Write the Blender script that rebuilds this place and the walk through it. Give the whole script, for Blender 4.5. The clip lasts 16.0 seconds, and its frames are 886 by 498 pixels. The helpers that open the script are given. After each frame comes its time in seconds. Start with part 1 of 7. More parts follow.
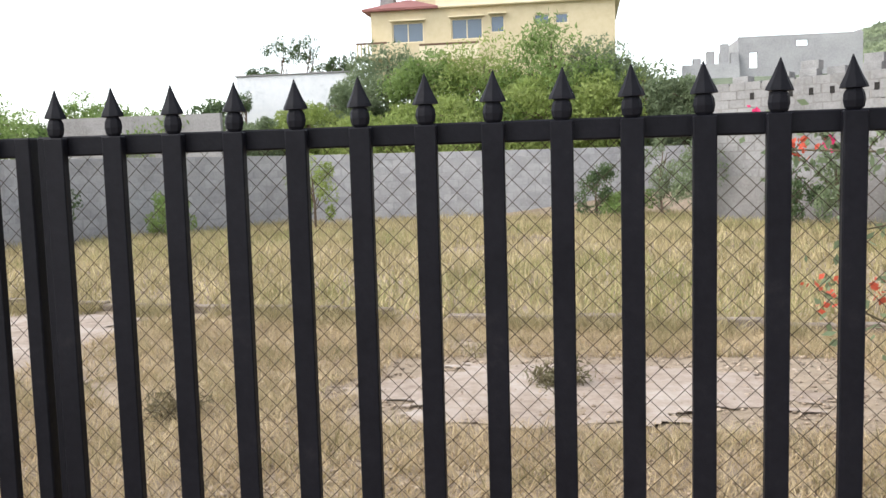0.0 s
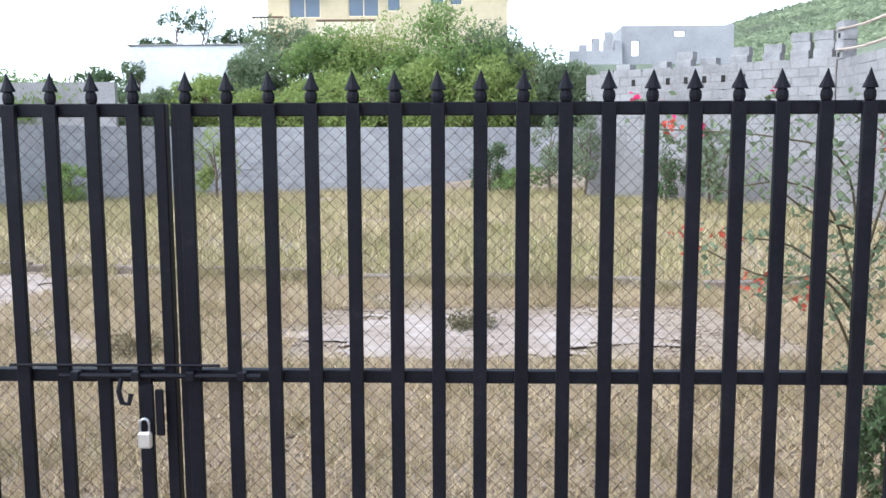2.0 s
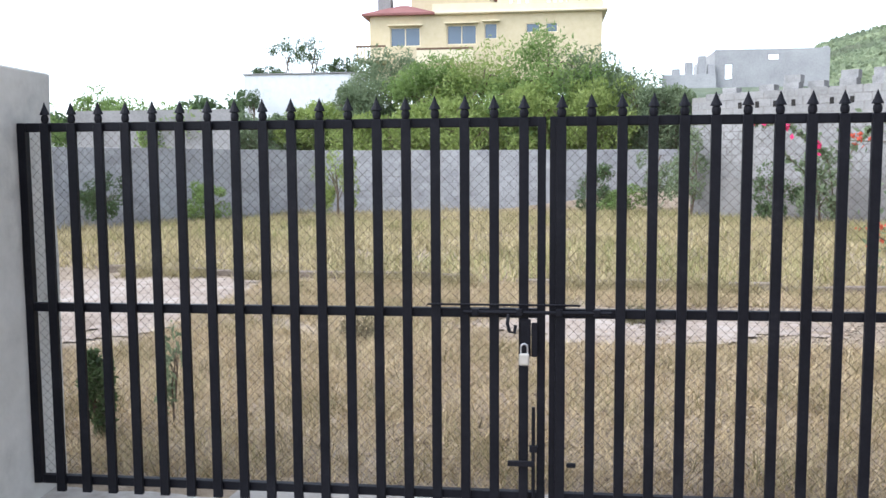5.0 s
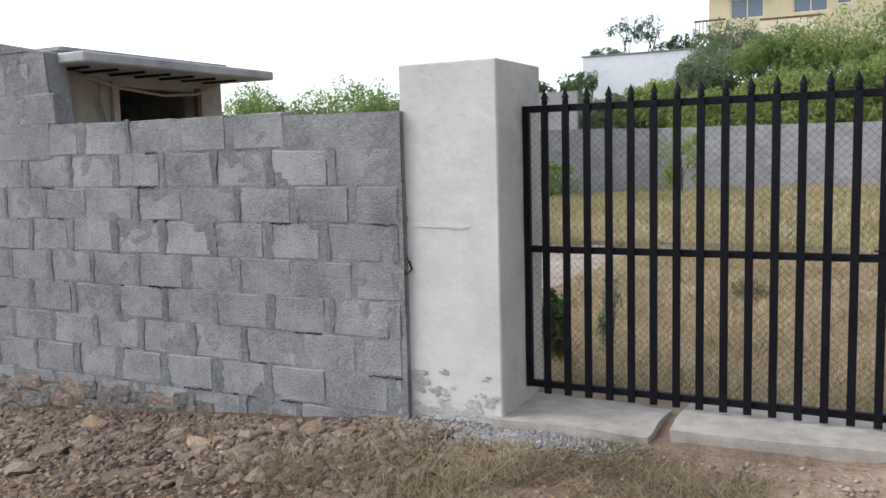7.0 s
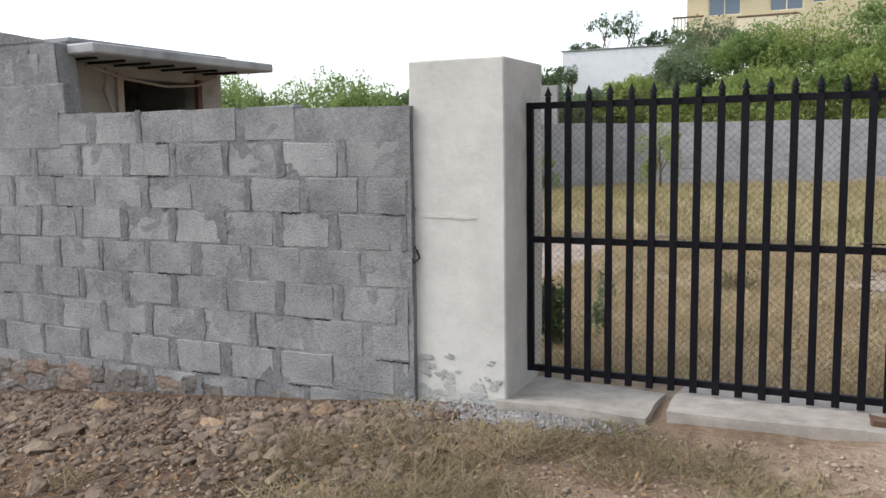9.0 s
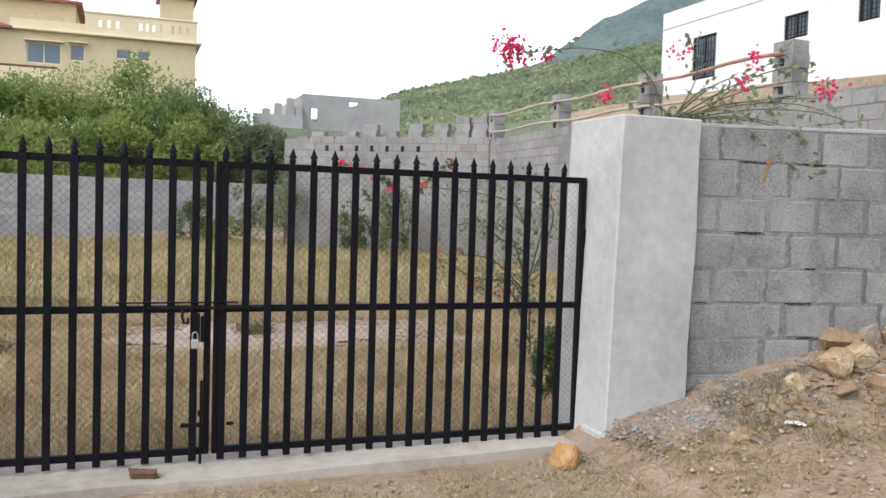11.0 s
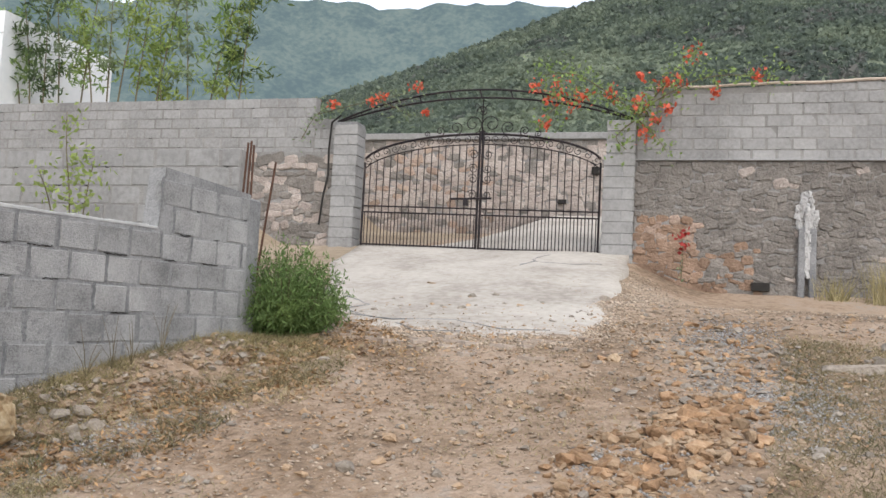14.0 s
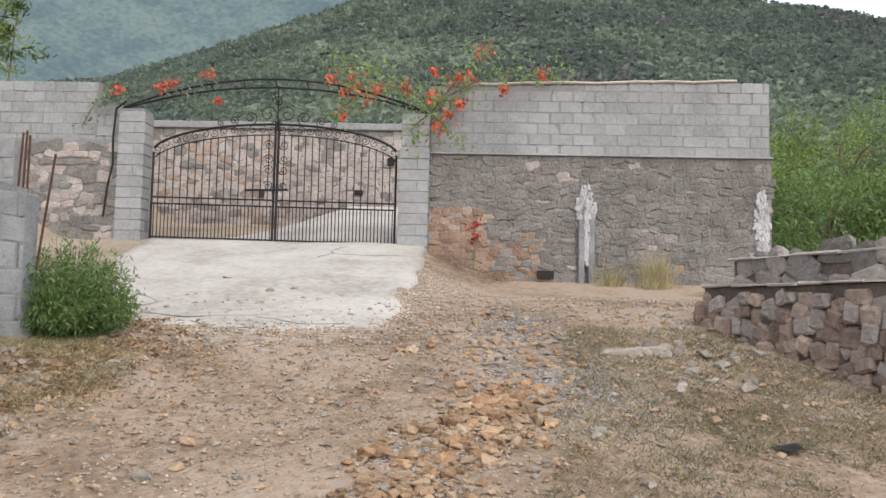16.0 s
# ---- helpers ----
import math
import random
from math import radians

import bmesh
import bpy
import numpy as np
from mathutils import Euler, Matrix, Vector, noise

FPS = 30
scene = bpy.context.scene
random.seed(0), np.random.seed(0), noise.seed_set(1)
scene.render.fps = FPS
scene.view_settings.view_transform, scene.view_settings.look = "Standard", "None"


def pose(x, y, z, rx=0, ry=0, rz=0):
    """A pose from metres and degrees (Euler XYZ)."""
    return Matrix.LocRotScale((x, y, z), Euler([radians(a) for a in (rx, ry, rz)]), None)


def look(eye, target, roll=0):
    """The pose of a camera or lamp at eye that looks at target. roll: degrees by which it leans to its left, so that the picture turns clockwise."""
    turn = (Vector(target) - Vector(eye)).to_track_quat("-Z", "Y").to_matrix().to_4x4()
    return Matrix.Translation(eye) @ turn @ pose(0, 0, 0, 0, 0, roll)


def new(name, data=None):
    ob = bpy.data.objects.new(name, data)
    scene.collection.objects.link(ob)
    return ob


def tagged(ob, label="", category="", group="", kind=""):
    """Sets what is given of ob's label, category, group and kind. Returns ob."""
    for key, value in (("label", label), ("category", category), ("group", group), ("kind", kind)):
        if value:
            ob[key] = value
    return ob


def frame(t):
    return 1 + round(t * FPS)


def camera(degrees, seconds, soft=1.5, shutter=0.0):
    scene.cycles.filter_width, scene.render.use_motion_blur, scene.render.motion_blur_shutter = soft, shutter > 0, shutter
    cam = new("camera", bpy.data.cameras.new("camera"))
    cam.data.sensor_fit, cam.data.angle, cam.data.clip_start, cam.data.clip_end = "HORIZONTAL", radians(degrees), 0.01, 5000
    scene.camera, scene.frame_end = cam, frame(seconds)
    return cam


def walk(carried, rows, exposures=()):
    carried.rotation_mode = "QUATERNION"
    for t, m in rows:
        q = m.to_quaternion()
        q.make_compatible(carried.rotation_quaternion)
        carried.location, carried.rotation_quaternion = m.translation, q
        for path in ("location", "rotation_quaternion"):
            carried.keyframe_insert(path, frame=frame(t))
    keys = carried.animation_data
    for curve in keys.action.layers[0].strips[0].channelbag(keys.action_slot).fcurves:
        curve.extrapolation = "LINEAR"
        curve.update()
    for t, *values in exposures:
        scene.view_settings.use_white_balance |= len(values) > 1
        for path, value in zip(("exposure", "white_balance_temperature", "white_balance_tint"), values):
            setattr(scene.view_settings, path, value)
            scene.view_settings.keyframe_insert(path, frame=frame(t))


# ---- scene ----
cam = camera(53.8, 16.0)
PATH = [
    (0, (1.109, -1.664, 1.768), (0.791, 0.301, 1.58), -1.6),
    (0.5, (1.111, -1.89, 1.749), (0.836, 0.078, 1.524), -1.0),
    (1, (1.093, -2.158, 1.752), (0.869, -0.187, 1.502), -0.9),
    (1.5, (1.006, -2.407, 1.712), (0.874, -0.425, 1.475), -0.8),
    (2, (0.914, -2.662, 1.729), (0.852, -0.677, 1.487), -0.2),
    (2.5, (0.811, -2.901, 1.727), (0.79, -0.914, 1.501), -0.0),
    (3, (0.693, -3.139, 1.748), (0.691, -1.151, 1.531), -0.0),
    (5.3, (-0.06, -3.991, 1.63), (-0.39, -2.027, 1.45), -0.6),
    (5.5, (-0.076, -4.153, 1.633), (-0.484, -2.203, 1.451), -0.8),
    (6, (-0.229, -4.365, 1.598), (-0.814, -2.462, 1.415), -1.0),
    (6.5, (-0.409, -4.578, 1.582), (-1.168, -2.738, 1.386), -1.2),
    (7, (-0.45, -4.866, 1.585), (-1.362, -3.099, 1.368), -1.5),
    (7.5, (-0.511, -4.914, 1.572), (-1.559, -3.228, 1.332), -1.7),
    (8, (-0.518, -4.972, 1.57), (-1.658, -3.35, 1.304), -1.8),
    (8.2, (-0.516, -5.003, 1.588), (-1.671, -3.393, 1.313), -1.8),
    (10.3, (-0.538, -5.301, 1.6), (-0.359, -3.312, 1.479), 1.1),
    (10.5, (-0.491, -5.215, 1.597), (-0.195, -3.24, 1.486), 1.3),
    (11, (-0.488, -5.132, 1.633), (0.201, -3.257, 1.535), 1.8),
    (11.5, (-0.558, -5.303, 1.586), (0.512, -3.613, 1.551), 2.31),
    (12, (-0.483, -5.293, 1.579), (0.883, -3.833, 1.595), 2.89),
    (12.5, (-0.497, -5.330, 1.583), (1.113, -4.147, 1.658), 3.83),
    (13, (-0.394, -5.249, 1.599), (1.366, -4.306, 1.711), 3.98),
    (13.5, (-0.179, -5.188, 1.604), (1.674, -4.449, 1.741), 3.43),
    (14, (-0.076, -5.178, 1.624), (1.845, -4.641, 1.777), 2.91),
    (14.5, (-0.147, -5.252, 1.640), (1.817, -4.912, 1.798), 2.58),
    (15, (-0.276, -5.195, 1.662), (1.713, -5.058, 1.821), 2.05),
    (15.5, (-0.364, -5.145, 1.692), (1.630, -5.153, 1.843), 1.33),
    (16, (-0.169, -5.169, 1.688), (1.825, -5.090, 1.830), 1.34),
]
walk(cam, [(t, look(eye, target, roll)) for t, eye, target, roll in PATH],
     exposures=[(0, 0.06, 6550, 10), (1.5, 0.27, 5900, 10), (3.0, 0.27, 5400, 10), (5.5, 0.14, 6000, 10), (6.0, -0.22, 6080, 10), (6.5, -0.38, 6150, 10), (8.0, -0.46, 6350, 10), (10.3, -0.36, 6450, 10), (11.0, -0.42, 6480, 10), (12.5, -0.52, 6550, 10), (14.5, -0.40, 6520, 10), (16.0, -0.38, 6450, 10)])

# ---- world, sun, exposure ----
scene.view_settings.exposure = 0.0
world = bpy.data.worlds.new("hazy_sky")
scene.world = world
world.use_nodes = True
wn, wl = world.node_tree.nodes, world.node_tree.links
sky = wn.new("ShaderNodeTexSky")
sky.sky_type = "NISHITA"
sky.sun_disc = False
SUN_EL, SUN_AZ = 48.0, 245.0            # azimuth clockwise from +y
sky.sun_elevation = radians(SUN_EL)
sky.sun_rotation = radians(SUN_AZ)
sky.dust_density = 2.0
sky.air_density = 1.0
pale = wn.new("ShaderNodeHueSaturation")  # thin overcast takes the blue out of the sky
pale.inputs["Saturation"].default_value = 0.36
pale.inputs["Value"].default_value = 3.2
wl.new(sky.outputs[0], pale.inputs["Color"])
wl.new(pale.outputs[0], wn["Background"].inputs["Color"])
wn["Background"].inputs["Strength"].default_value = 0.15
sun = new("sun", bpy.data.lights.new("sun", "SUN"))
sun.data.energy = 0.7
sun.data.angle = radians(14)
sun.data.color = (1.0, 0.97, 0.93)
sd = Vector((math.sin(radians(SUN_AZ)) * math.cos(radians(SUN_EL)), math.cos(radians(SUN_AZ)) * math.cos(radians(SUN_EL)), math.sin(radians(SUN_EL))))
sun.matrix_world = look(sd * 60, (0, 0, 0))

# ---- materials ----
def mat(name, cols, scale=2.0, fine=18.0, rough=0.85, bump=0.25, bscale=60.0, rand=0.0, island=0.0, metal=0.0, lo=0.32, hi=0.68, dist=0.02, spec=0.3):
    """Noise at two scales picks among the colours; a finer noise gives the relief."""
    m = bpy.data.materials.new(name)
    m.use_nodes = True
    n, l = m.node_tree.nodes, m.node_tree.links
    b = n["Principled BSDF"]
    b.inputs["Roughness"].default_value, b.inputs["Metallic"].default_value = rough, metal
    b.inputs["Specular IOR Level"].default_value = spec
    g = n.new("ShaderNodeNewGeometry")
    na, nb = n.new("ShaderNodeTexNoise"), n.new("ShaderNodeTexNoise")
    for q, s, d in ((na, scale, 6), (nb, fine, 6)):
        q.inputs["Scale"].default_value, q.inputs["Detail"].default_value, q.inputs["Roughness"].default_value = s, d, 0.62
        l.new(g.outputs["Position"], q.inputs["Vector"])
    mx = n.new("ShaderNodeMath"); mx.operation = "MULTIPLY_ADD"
    l.new(na.outputs["Fac"], mx.inputs[0]); mx.inputs[1].default_value = 0.58
    m2 = n.new("ShaderNodeMath"); m2.operation = "MULTIPLY"
    l.new(nb.outputs["Fac"], m2.inputs[0]); m2.inputs[1].default_value = 0.42
    l.new(m2.outputs[0], mx.inputs[2])
    r = n.new("ShaderNodeValToRGB")
    while len(r.color_ramp.elements) < len(cols):
        r.color_ramp.elements.new(0.5)
    for i, c in enumerate(cols):
        e = r.color_ramp.elements[i]
        e.position, e.color = lo + (hi - lo) * i / max(1, len(cols) - 1), (*c, 1)
    l.new(mx.outputs[0], r.inputs[0])
    out = r.outputs[0]
    if rand or island:
        h = n.new("ShaderNodeHueSaturation")
        k = n.new("ShaderNodeMapRange")
        amp = rand or island
        k.inputs["To Min"].default_value, k.inputs["To Max"].default_value = 1 - amp, 1 + amp
        if rand:
            l.new(n.new("ShaderNodeObjectInfo").outputs["Random"], k.inputs["Value"])
        else:
            l.new(g.outputs["Random Per Island"], k.inputs["Value"])
        l.new(k.outputs[0], h.inputs["Value"])
        l.new(out, h.inputs["Color"])
        out = h.outputs[0]
    l.new(out, b.inputs["Base Color"])
    if bump:
        nc = n.new("ShaderNodeTexNoise")
        nc.inputs["Scale"].default_value, nc.inputs["Detail"].default_value = bscale, 5
        l.new(g.outputs["Position"], nc.inputs["Vector"])
        bp = n.new("ShaderNodeBump")
        bp.inputs["Strength"].default_value, bp.inputs["Distance"].default_value = bump, dist
        l.new(nc.outputs["Fac"], bp.inputs["Height"])
        l.new(bp.outputs[0], b.inputs["Normal"])
    return m


def leafy(name, cols, island=0.35, trans=0.4):
    """Foliage: each leaf varies, and some light passes through."""
    m = mat(name, cols, scale=0.8, fine=5, rough=0.6, bump=0, island=island, spec=0.25)
    n, l = m.node_tree.nodes, m.node_tree.links
    b, o = n["Principled BSDF"], n["Material Output"]
    t = n.new("ShaderNodeBsdfTranslucent")
    l.new(b.inputs["Base Color"].links[0].from_socket, t.inputs["Color"])
    x = n.new("ShaderNodeMixShader")
    x.inputs[0].default_value = trans
    l.new(b.outputs[0], x.inputs[1]); l.new(t.outputs[0], x.inputs[2]); l.new(x.outputs[0], o.inputs["Surface"])
    return m


def leafy2(name, cols):
    """Far woods: soft patches of tone over the slopes."""
    m = leafy(name, cols, .13, .5)
    for q, s in zip([x for x in m.node_tree.nodes if x.type == "TEX_NOISE"], (0.03, 0.25)):
        q.inputs["Scale"].default_value = s
    ramp = [x for x in m.node_tree.nodes if x.type == "VALTORGB"][0].color_ramp
    for e, p in zip(ramp.elements, (0.39, 0.44, 0.52, 0.62)):
        e.position = p
    return m


M_BLACK = mat("black_gate_paint", [(0.004, 0.004, 0.006), (0.008, 0.008, 0.011), (0.02, 0.018, 0.02)], 6, 60, rough=0.5, spec=0.12, bump=0.15, bscale=120, lo=.35, hi=.8, dist=.004)
M_WIRE = mat("weathered_wire", [(0.06, 0.045, 0.035), (0.12, 0.09, 0.068)], 8, 80, rough=0.6, bump=0, metal=0.5)
M_PLASTER = mat("whitewashed_plaster", [(0.36, 0.35, 0.325), (0.52, 0.505, 0.46), (0.60, 0.58, 0.53)], 0.9, 6, rough=0.92, bump=0.3, bscale=22, lo=.33, hi=.60)
M_PLASTER2 = mat("bare_cement_render", [(0.26, 0.26, 0.255), (0.37, 0.37, 0.365), (0.47, 0.465, 0.455)], 1.4, 8, rough=0.9, bump=0.25, bscale=25, lo=.36, hi=.62)
M_BLOCK = mat("concrete_block", [(0.17, 0.169, 0.168), (0.275, 0.272, 0.268), (0.36, 0.354, 0.346)], 2.2, 62, rough=0.97, bump=1.0, bscale=105, rand=0.10, lo=.39, hi=.61, dist=.012)
M_BLOCKP = mat("pale_concrete_block", [(0.157, 0.151, 0.146), (0.25, 0.244, 0.237), (0.325, 0.317, 0.307)], 0.7, 16, rough=0.95, bump=0.5, bscale=70, rand=0.08, dist=.012)
M_BLOCKI = mat("far_concrete_block", [(0.28, 0.275, 0.28), (0.37, 0.365, 0.365), (0.45, 0.445, 0.44)], 0.9, 12, rough=0.95, bump=0.4, bscale=40, island=0.12)
M_MORTAR = mat("cement_mortar", [(0.145, 0.145, 0.147), (0.232, 0.231, 0.231), (0.315, 0.312, 0.308)], 1.8, 48, rough=0.96, bump=0.9, bscale=90, dist=.011, lo=.38, hi=.62)
M_MORTARD = mat("dark_joint_mortar", [(0.12, 0.121, 0.124), (0.182, 0.182, 0.184), (0.255, 0.254, 0.252)], 2.5, 40, rough=0.96, bump=0.9, bscale=90, dist=.011, lo=.38, hi=.62)
M_CONC = mat("worn_concrete", [(0.27, 0.24, 0.205), (0.40, 0.365, 0.32), (0.48, 0.445, 0.395)], 0.8, 9, rough=0.92, bump=0.4, bscale=50, lo=.36, hi=.66)
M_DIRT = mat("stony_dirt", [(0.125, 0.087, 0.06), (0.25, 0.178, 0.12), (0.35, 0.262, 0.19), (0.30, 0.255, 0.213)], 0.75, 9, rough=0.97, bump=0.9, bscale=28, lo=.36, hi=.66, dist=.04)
M_SOIL = mat("garden_soil", [(0.16, 0.12, 0.08), (0.28, 0.22, 0.155), (0.38, 0.315, 0.24)], 0.5, 7, rough=0.97, bump=0.8, bscale=24, dist=.04)
M_HILL = mat("hillside", [(0.09, 0.11, 0.074), (0.125, 0.15, 0.10), (0.17, 0.19, 0.13)], 0.035, 0.3, rough=0.98, bump=0.6, bscale=0.5, dist=2.0)
M_STRAW = leafy("dry_grass", [(0.22, 0.20, 0.09), (0.37, 0.315, 0.16), (0.52, 0.43, 0.25), (0.31, 0.285, 0.13)], .35, .25)
M_STRAWG = leafy("half_green_grass", [(0.18, 0.165, 0.08), (0.32, 0.27, 0.14), (0.46, 0.385, 0.23)], .3, .25)
M_LEAF = leafy("green_leaf", [(0.12, 0.19, 0.06), (0.21, 0.295, 0.095), (0.30, 0.385, 0.14)], .2, .48)
M_LEAFD = leafy("dark_leaf", [(0.055, 0.085, 0.04), (0.095, 0.14, 0.06), (0.14, 0.19, 0.08)], .35)
M_LEAFY = leafy("yellow_green_leaf", [(0.17, 0.235, 0.06), (0.27, 0.335, 0.10), (0.36, 0.41, 0.15)], .18, .48)
M_LEAFG = leafy("grey_green_leaf", [(0.135, 0.18, 0.10), (0.20, 0.25, 0.14), (0.27, 0.32, 0.19)], .22, .5)
M_LEAFB = leafy("fresh_bush_leaf", [(0.075, 0.125, 0.045), (0.13, 0.20, 0.065), (0.21, 0.285, 0.09)], .3)
M_LITTER = leafy("fallen_dry_leaf", [(0.16, 0.09, 0.045), (0.30, 0.18, 0.09), (0.42, 0.29, 0.16)], .35, .15)
M_PINK = leafy("magenta_bract", [(0.62, 0.03, 0.13), (0.80, 0.06, 0.20)], .2, .3)
M_RED = leafy("red_bract", [(0.50, 0.07, 0.04), (0.66, 0.16, 0.09)], .2, .3)
M_BARK = mat("bark", [(0.07, 0.05, 0.035), (0.14, 0.10, 0.07), (0.20, 0.16, 0.12)], 8, 40, bump=0.5)
M_TWIG = mat("green_brown_twig", [(0.09, 0.075, 0.04), (0.16, 0.13, 0.08)], 8, 40, bump=0)
M_ROCKO = mat("ochre_rock", [(0.19, 0.125, 0.075), (0.31, 0.215, 0.135), (0.42, 0.325, 0.225)], 2.5, 20, rough=0.95, bump=0.8, bscale=30, rand=0.22, dist=.03)
M_ROCKG = mat("grey_rock", [(0.17, 0.14, 0.11), (0.27, 0.232, 0.19), (0.37, 0.33, 0.285)], 2.5, 20, rough=0.95, bump=0.8, bscale=30, rand=0.22, dist=.03)
M_GRAVEL = mat("mixed_gravel", [(0.19, 0.14, 0.098), (0.32, 0.25, 0.185), (0.43, 0.362, 0.29)], 0.6, 4, rough=0.95, bump=0.4, bscale=40, island=0.35)
M_GRAVELB = mat("grey_crushed_gravel", [(0.17, 0.162, 0.153), (0.26, 0.25, 0.24), (0.37, 0.36, 0.345)], 0.8, 5, rough=0.95, bump=0.4, bscale=40, island=0.3)
M_STONE = mat("rubble_masonry", [(0.10, 0.09, 0.08), (0.175, 0.157, 0.14), (0.26, 0.235, 0.21)], 2.6, 18, rough=0.95, bump=0.8, bscale=25, rand=0.11, dist=.04)
M_STONER = mat("red_brown_stone", [(0.15, 0.105, 0.083), (0.265, 0.195, 0.152), (0.38, 0.305, 0.245)], 2.2, 16, rough=0.95, bump=0.7, bscale=25, rand=0.3, dist=.04)
M_STONEP = mat("pale_pinkish_stone", [(0.19, 0.155, 0.135), (0.30, 0.255, 0.225), (0.40, 0.355, 0.315)], 2.4, 18, rough=0.95, bump=0.8, bscale=25, rand=0.18, dist=.04)
M_WHITE = mat("white_limewash", [(0.50, 0.51, 0.52), (0.66, 0.67, 0.68), (0.72, 0.72, 0.72)], 0.5, 5, rough=0.9, bump=0.15, lo=.28, hi=.55)
M_DAMP = mat("damp_grey_plaster", [(0.27, 0.27, 0.26), (0.38, 0.375, 0.355), (0.50, 0.49, 0.45)], 5, 26, rough=0.95, bump=0.4, bscale=60, lo=.36, hi=.62)
M_STAIN = mat("lime_stain", [(0.30, 0.29, 0.28), (0.52, 0.51, 0.50)], 3, 16, rough=0.95, bump=0.4)
M_YELLOW = mat("cream_yellow_paint", [(0.49, 0.405, 0.25), (0.58, 0.49, 0.315), (0.63, 0.54, 0.37)], 0.4, 4, rough=0.85, bump=0.1)
M_CREAM = mat("cream_trim_paint", [(0.66, 0.56, 0.38), (0.76, 0.67, 0.48)], 0.6, 6, rough=0.85, bump=0.1)
M_ROOF = mat("red_clay_tiles", [(0.20, 0.085, 0.075), (0.30, 0.13, 0.115)], 1, 10, rough=0.8, bump=0.5, bscale=12)
M_DARK = mat("dark_interior", [(0.012, 0.011, 0.01), (0.03, 0.027, 0.024)], 2, 10, rough=0.9, bump=0)
M_IRON = mat("rusty_wrought_iron", [(0.010, 0.008, 0.010), (0.020, 0.016, 0.018), (0.045, 0.028, 0.024)], 6, 50, rough=0.6, bump=0.2, metal=0.3)
M_RUST = mat("rusted_bar", [(0.05, 0.025, 0.018), (0.10, 0.05, 0.03)], 8, 60, rough=0.8, bump=0.3)
M_PIPE = mat("bleached_pole", [(0.34, 0.27, 0.21), (0.50, 0.43, 0.36)], 3, 25, rough=0.85, bump=0.3)
M_PIPER = mat("reddish_pole", [(0.30, 0.14, 0.11), (0.42, 0.25, 0.20)], 3, 25, rough=0.8, bump=0.3)
M_STEEL = mat("galvanised_steel", [(0.32, 0.32, 0.33), (0.48, 0.48, 0.49)], 10, 60, rough=0.4, bump=0.05, metal=0.8)
M_BRASS = mat("dull_padlock_metal", [(0.40, 0.37, 0.32), (0.55, 0.52, 0.47)], 10, 60, rough=0.45, bump=0.05, metal=0.6)
M_PORC = mat("white_porcelain", [(0.72, 0.72, 0.70), (0.80, 0.80, 0.78)], 4, 30, rough=0.3, bump=0)
M_WOODB = mat("brown_wood", [(0.10, 0.06, 0.04), (0.20, 0.12, 0.075)], 6, 40, bump=0.4)
M_CARD = mat("dry_leaf_sheath", [(0.20, 0.12, 0.05), (0.32, 0.20, 0.09)], 6, 40, bump=0.4)


def glass():
    m = bpy.data.materials.new("tinted_window_glass")
    m.use_nodes = True
    b = m.node_tree.nodes["Principled BSDF"]
    b.inputs["Base Color"].default_value, b.inputs["Roughness"].default_value = (0.10, 0.14, 0.19, 1), 0.08
    b.inputs["Specular IOR Level"].default_value = 0.6
    return m


M_GLASS = glass()


def haze_ridge_mat():
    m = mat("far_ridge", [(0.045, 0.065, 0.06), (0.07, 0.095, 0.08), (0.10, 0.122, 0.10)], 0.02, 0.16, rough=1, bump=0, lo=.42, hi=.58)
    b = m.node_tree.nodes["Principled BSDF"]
    # faint blue glow stands in for the haze over the far ridge
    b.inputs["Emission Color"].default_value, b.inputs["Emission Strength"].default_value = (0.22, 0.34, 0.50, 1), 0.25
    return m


M_RIDGE = haze_ridge_mat()

M_PLASTERG = mat("grey_patchy_plaster", [(0.355, 0.358, 0.358), (0.42, 0.421, 0.416), (0.485, 0.482, 0.47)], 1.3, 14, rough=0.92, bump=0.3, bscale=22, lo=.36, hi=.60)
M_PATCH = mat("dusty_garden_concrete", [(0.20, 0.15, 0.11), (0.31, 0.25, 0.20), (0.40, 0.345, 0.295)], 1.2, 9, rough=0.95, bump=0.5, bscale=40, lo=.36, hi=.62)
# hill greens carry haze: greyed towards blue, and lightened for the sunlit lower hill
M_WOODS = leafy2("hazy_hill_foliage", [(0.18, 0.175, 0.16), (0.11, 0.135, 0.115), (0.16, 0.195, 0.145), (0.235, 0.27, 0.19)])
M_SCRUBLIT = leafy2("hazy_sunlit_scrub", [(0.23, 0.25, 0.165), (0.215, 0.255, 0.16), (0.285, 0.335, 0.20), (0.37, 0.415, 0.255)])
M_MORTARP = mat("pale_mortar", [(0.15, 0.142, 0.134), (0.22, 0.21, 0.20), (0.29, 0.28, 0.265)], 1, 20, rough=0.95, bump=0.6, bscale=60)

M_ORANGE = mat("orange_sandstone", [(0.27, 0.135, 0.05), (0.42, 0.235, 0.10), (0.52, 0.34, 0.18)], 5, 26, rough=0.95, bump=0.6, bscale=40, dist=.01, lo=.38, hi=.62)
M_BOULDER = mat("ochre_limestone", [(0.26, 0.17, 0.09), (0.39, 0.29, 0.17), (0.51, 0.425, 0.30)], 3.5, 14, rough=0.95, bump=0.8, bscale=22, dist=.03, lo=.38, hi=.62)
M_GRAVELD = mat("red_brown_gravel", [(0.09, 0.064, 0.047), (0.16, 0.118, 0.09), (0.26, 0.21, 0.165)], 0.6, 4, rough=0.95, bump=0.4, bscale=40, island=0.4)


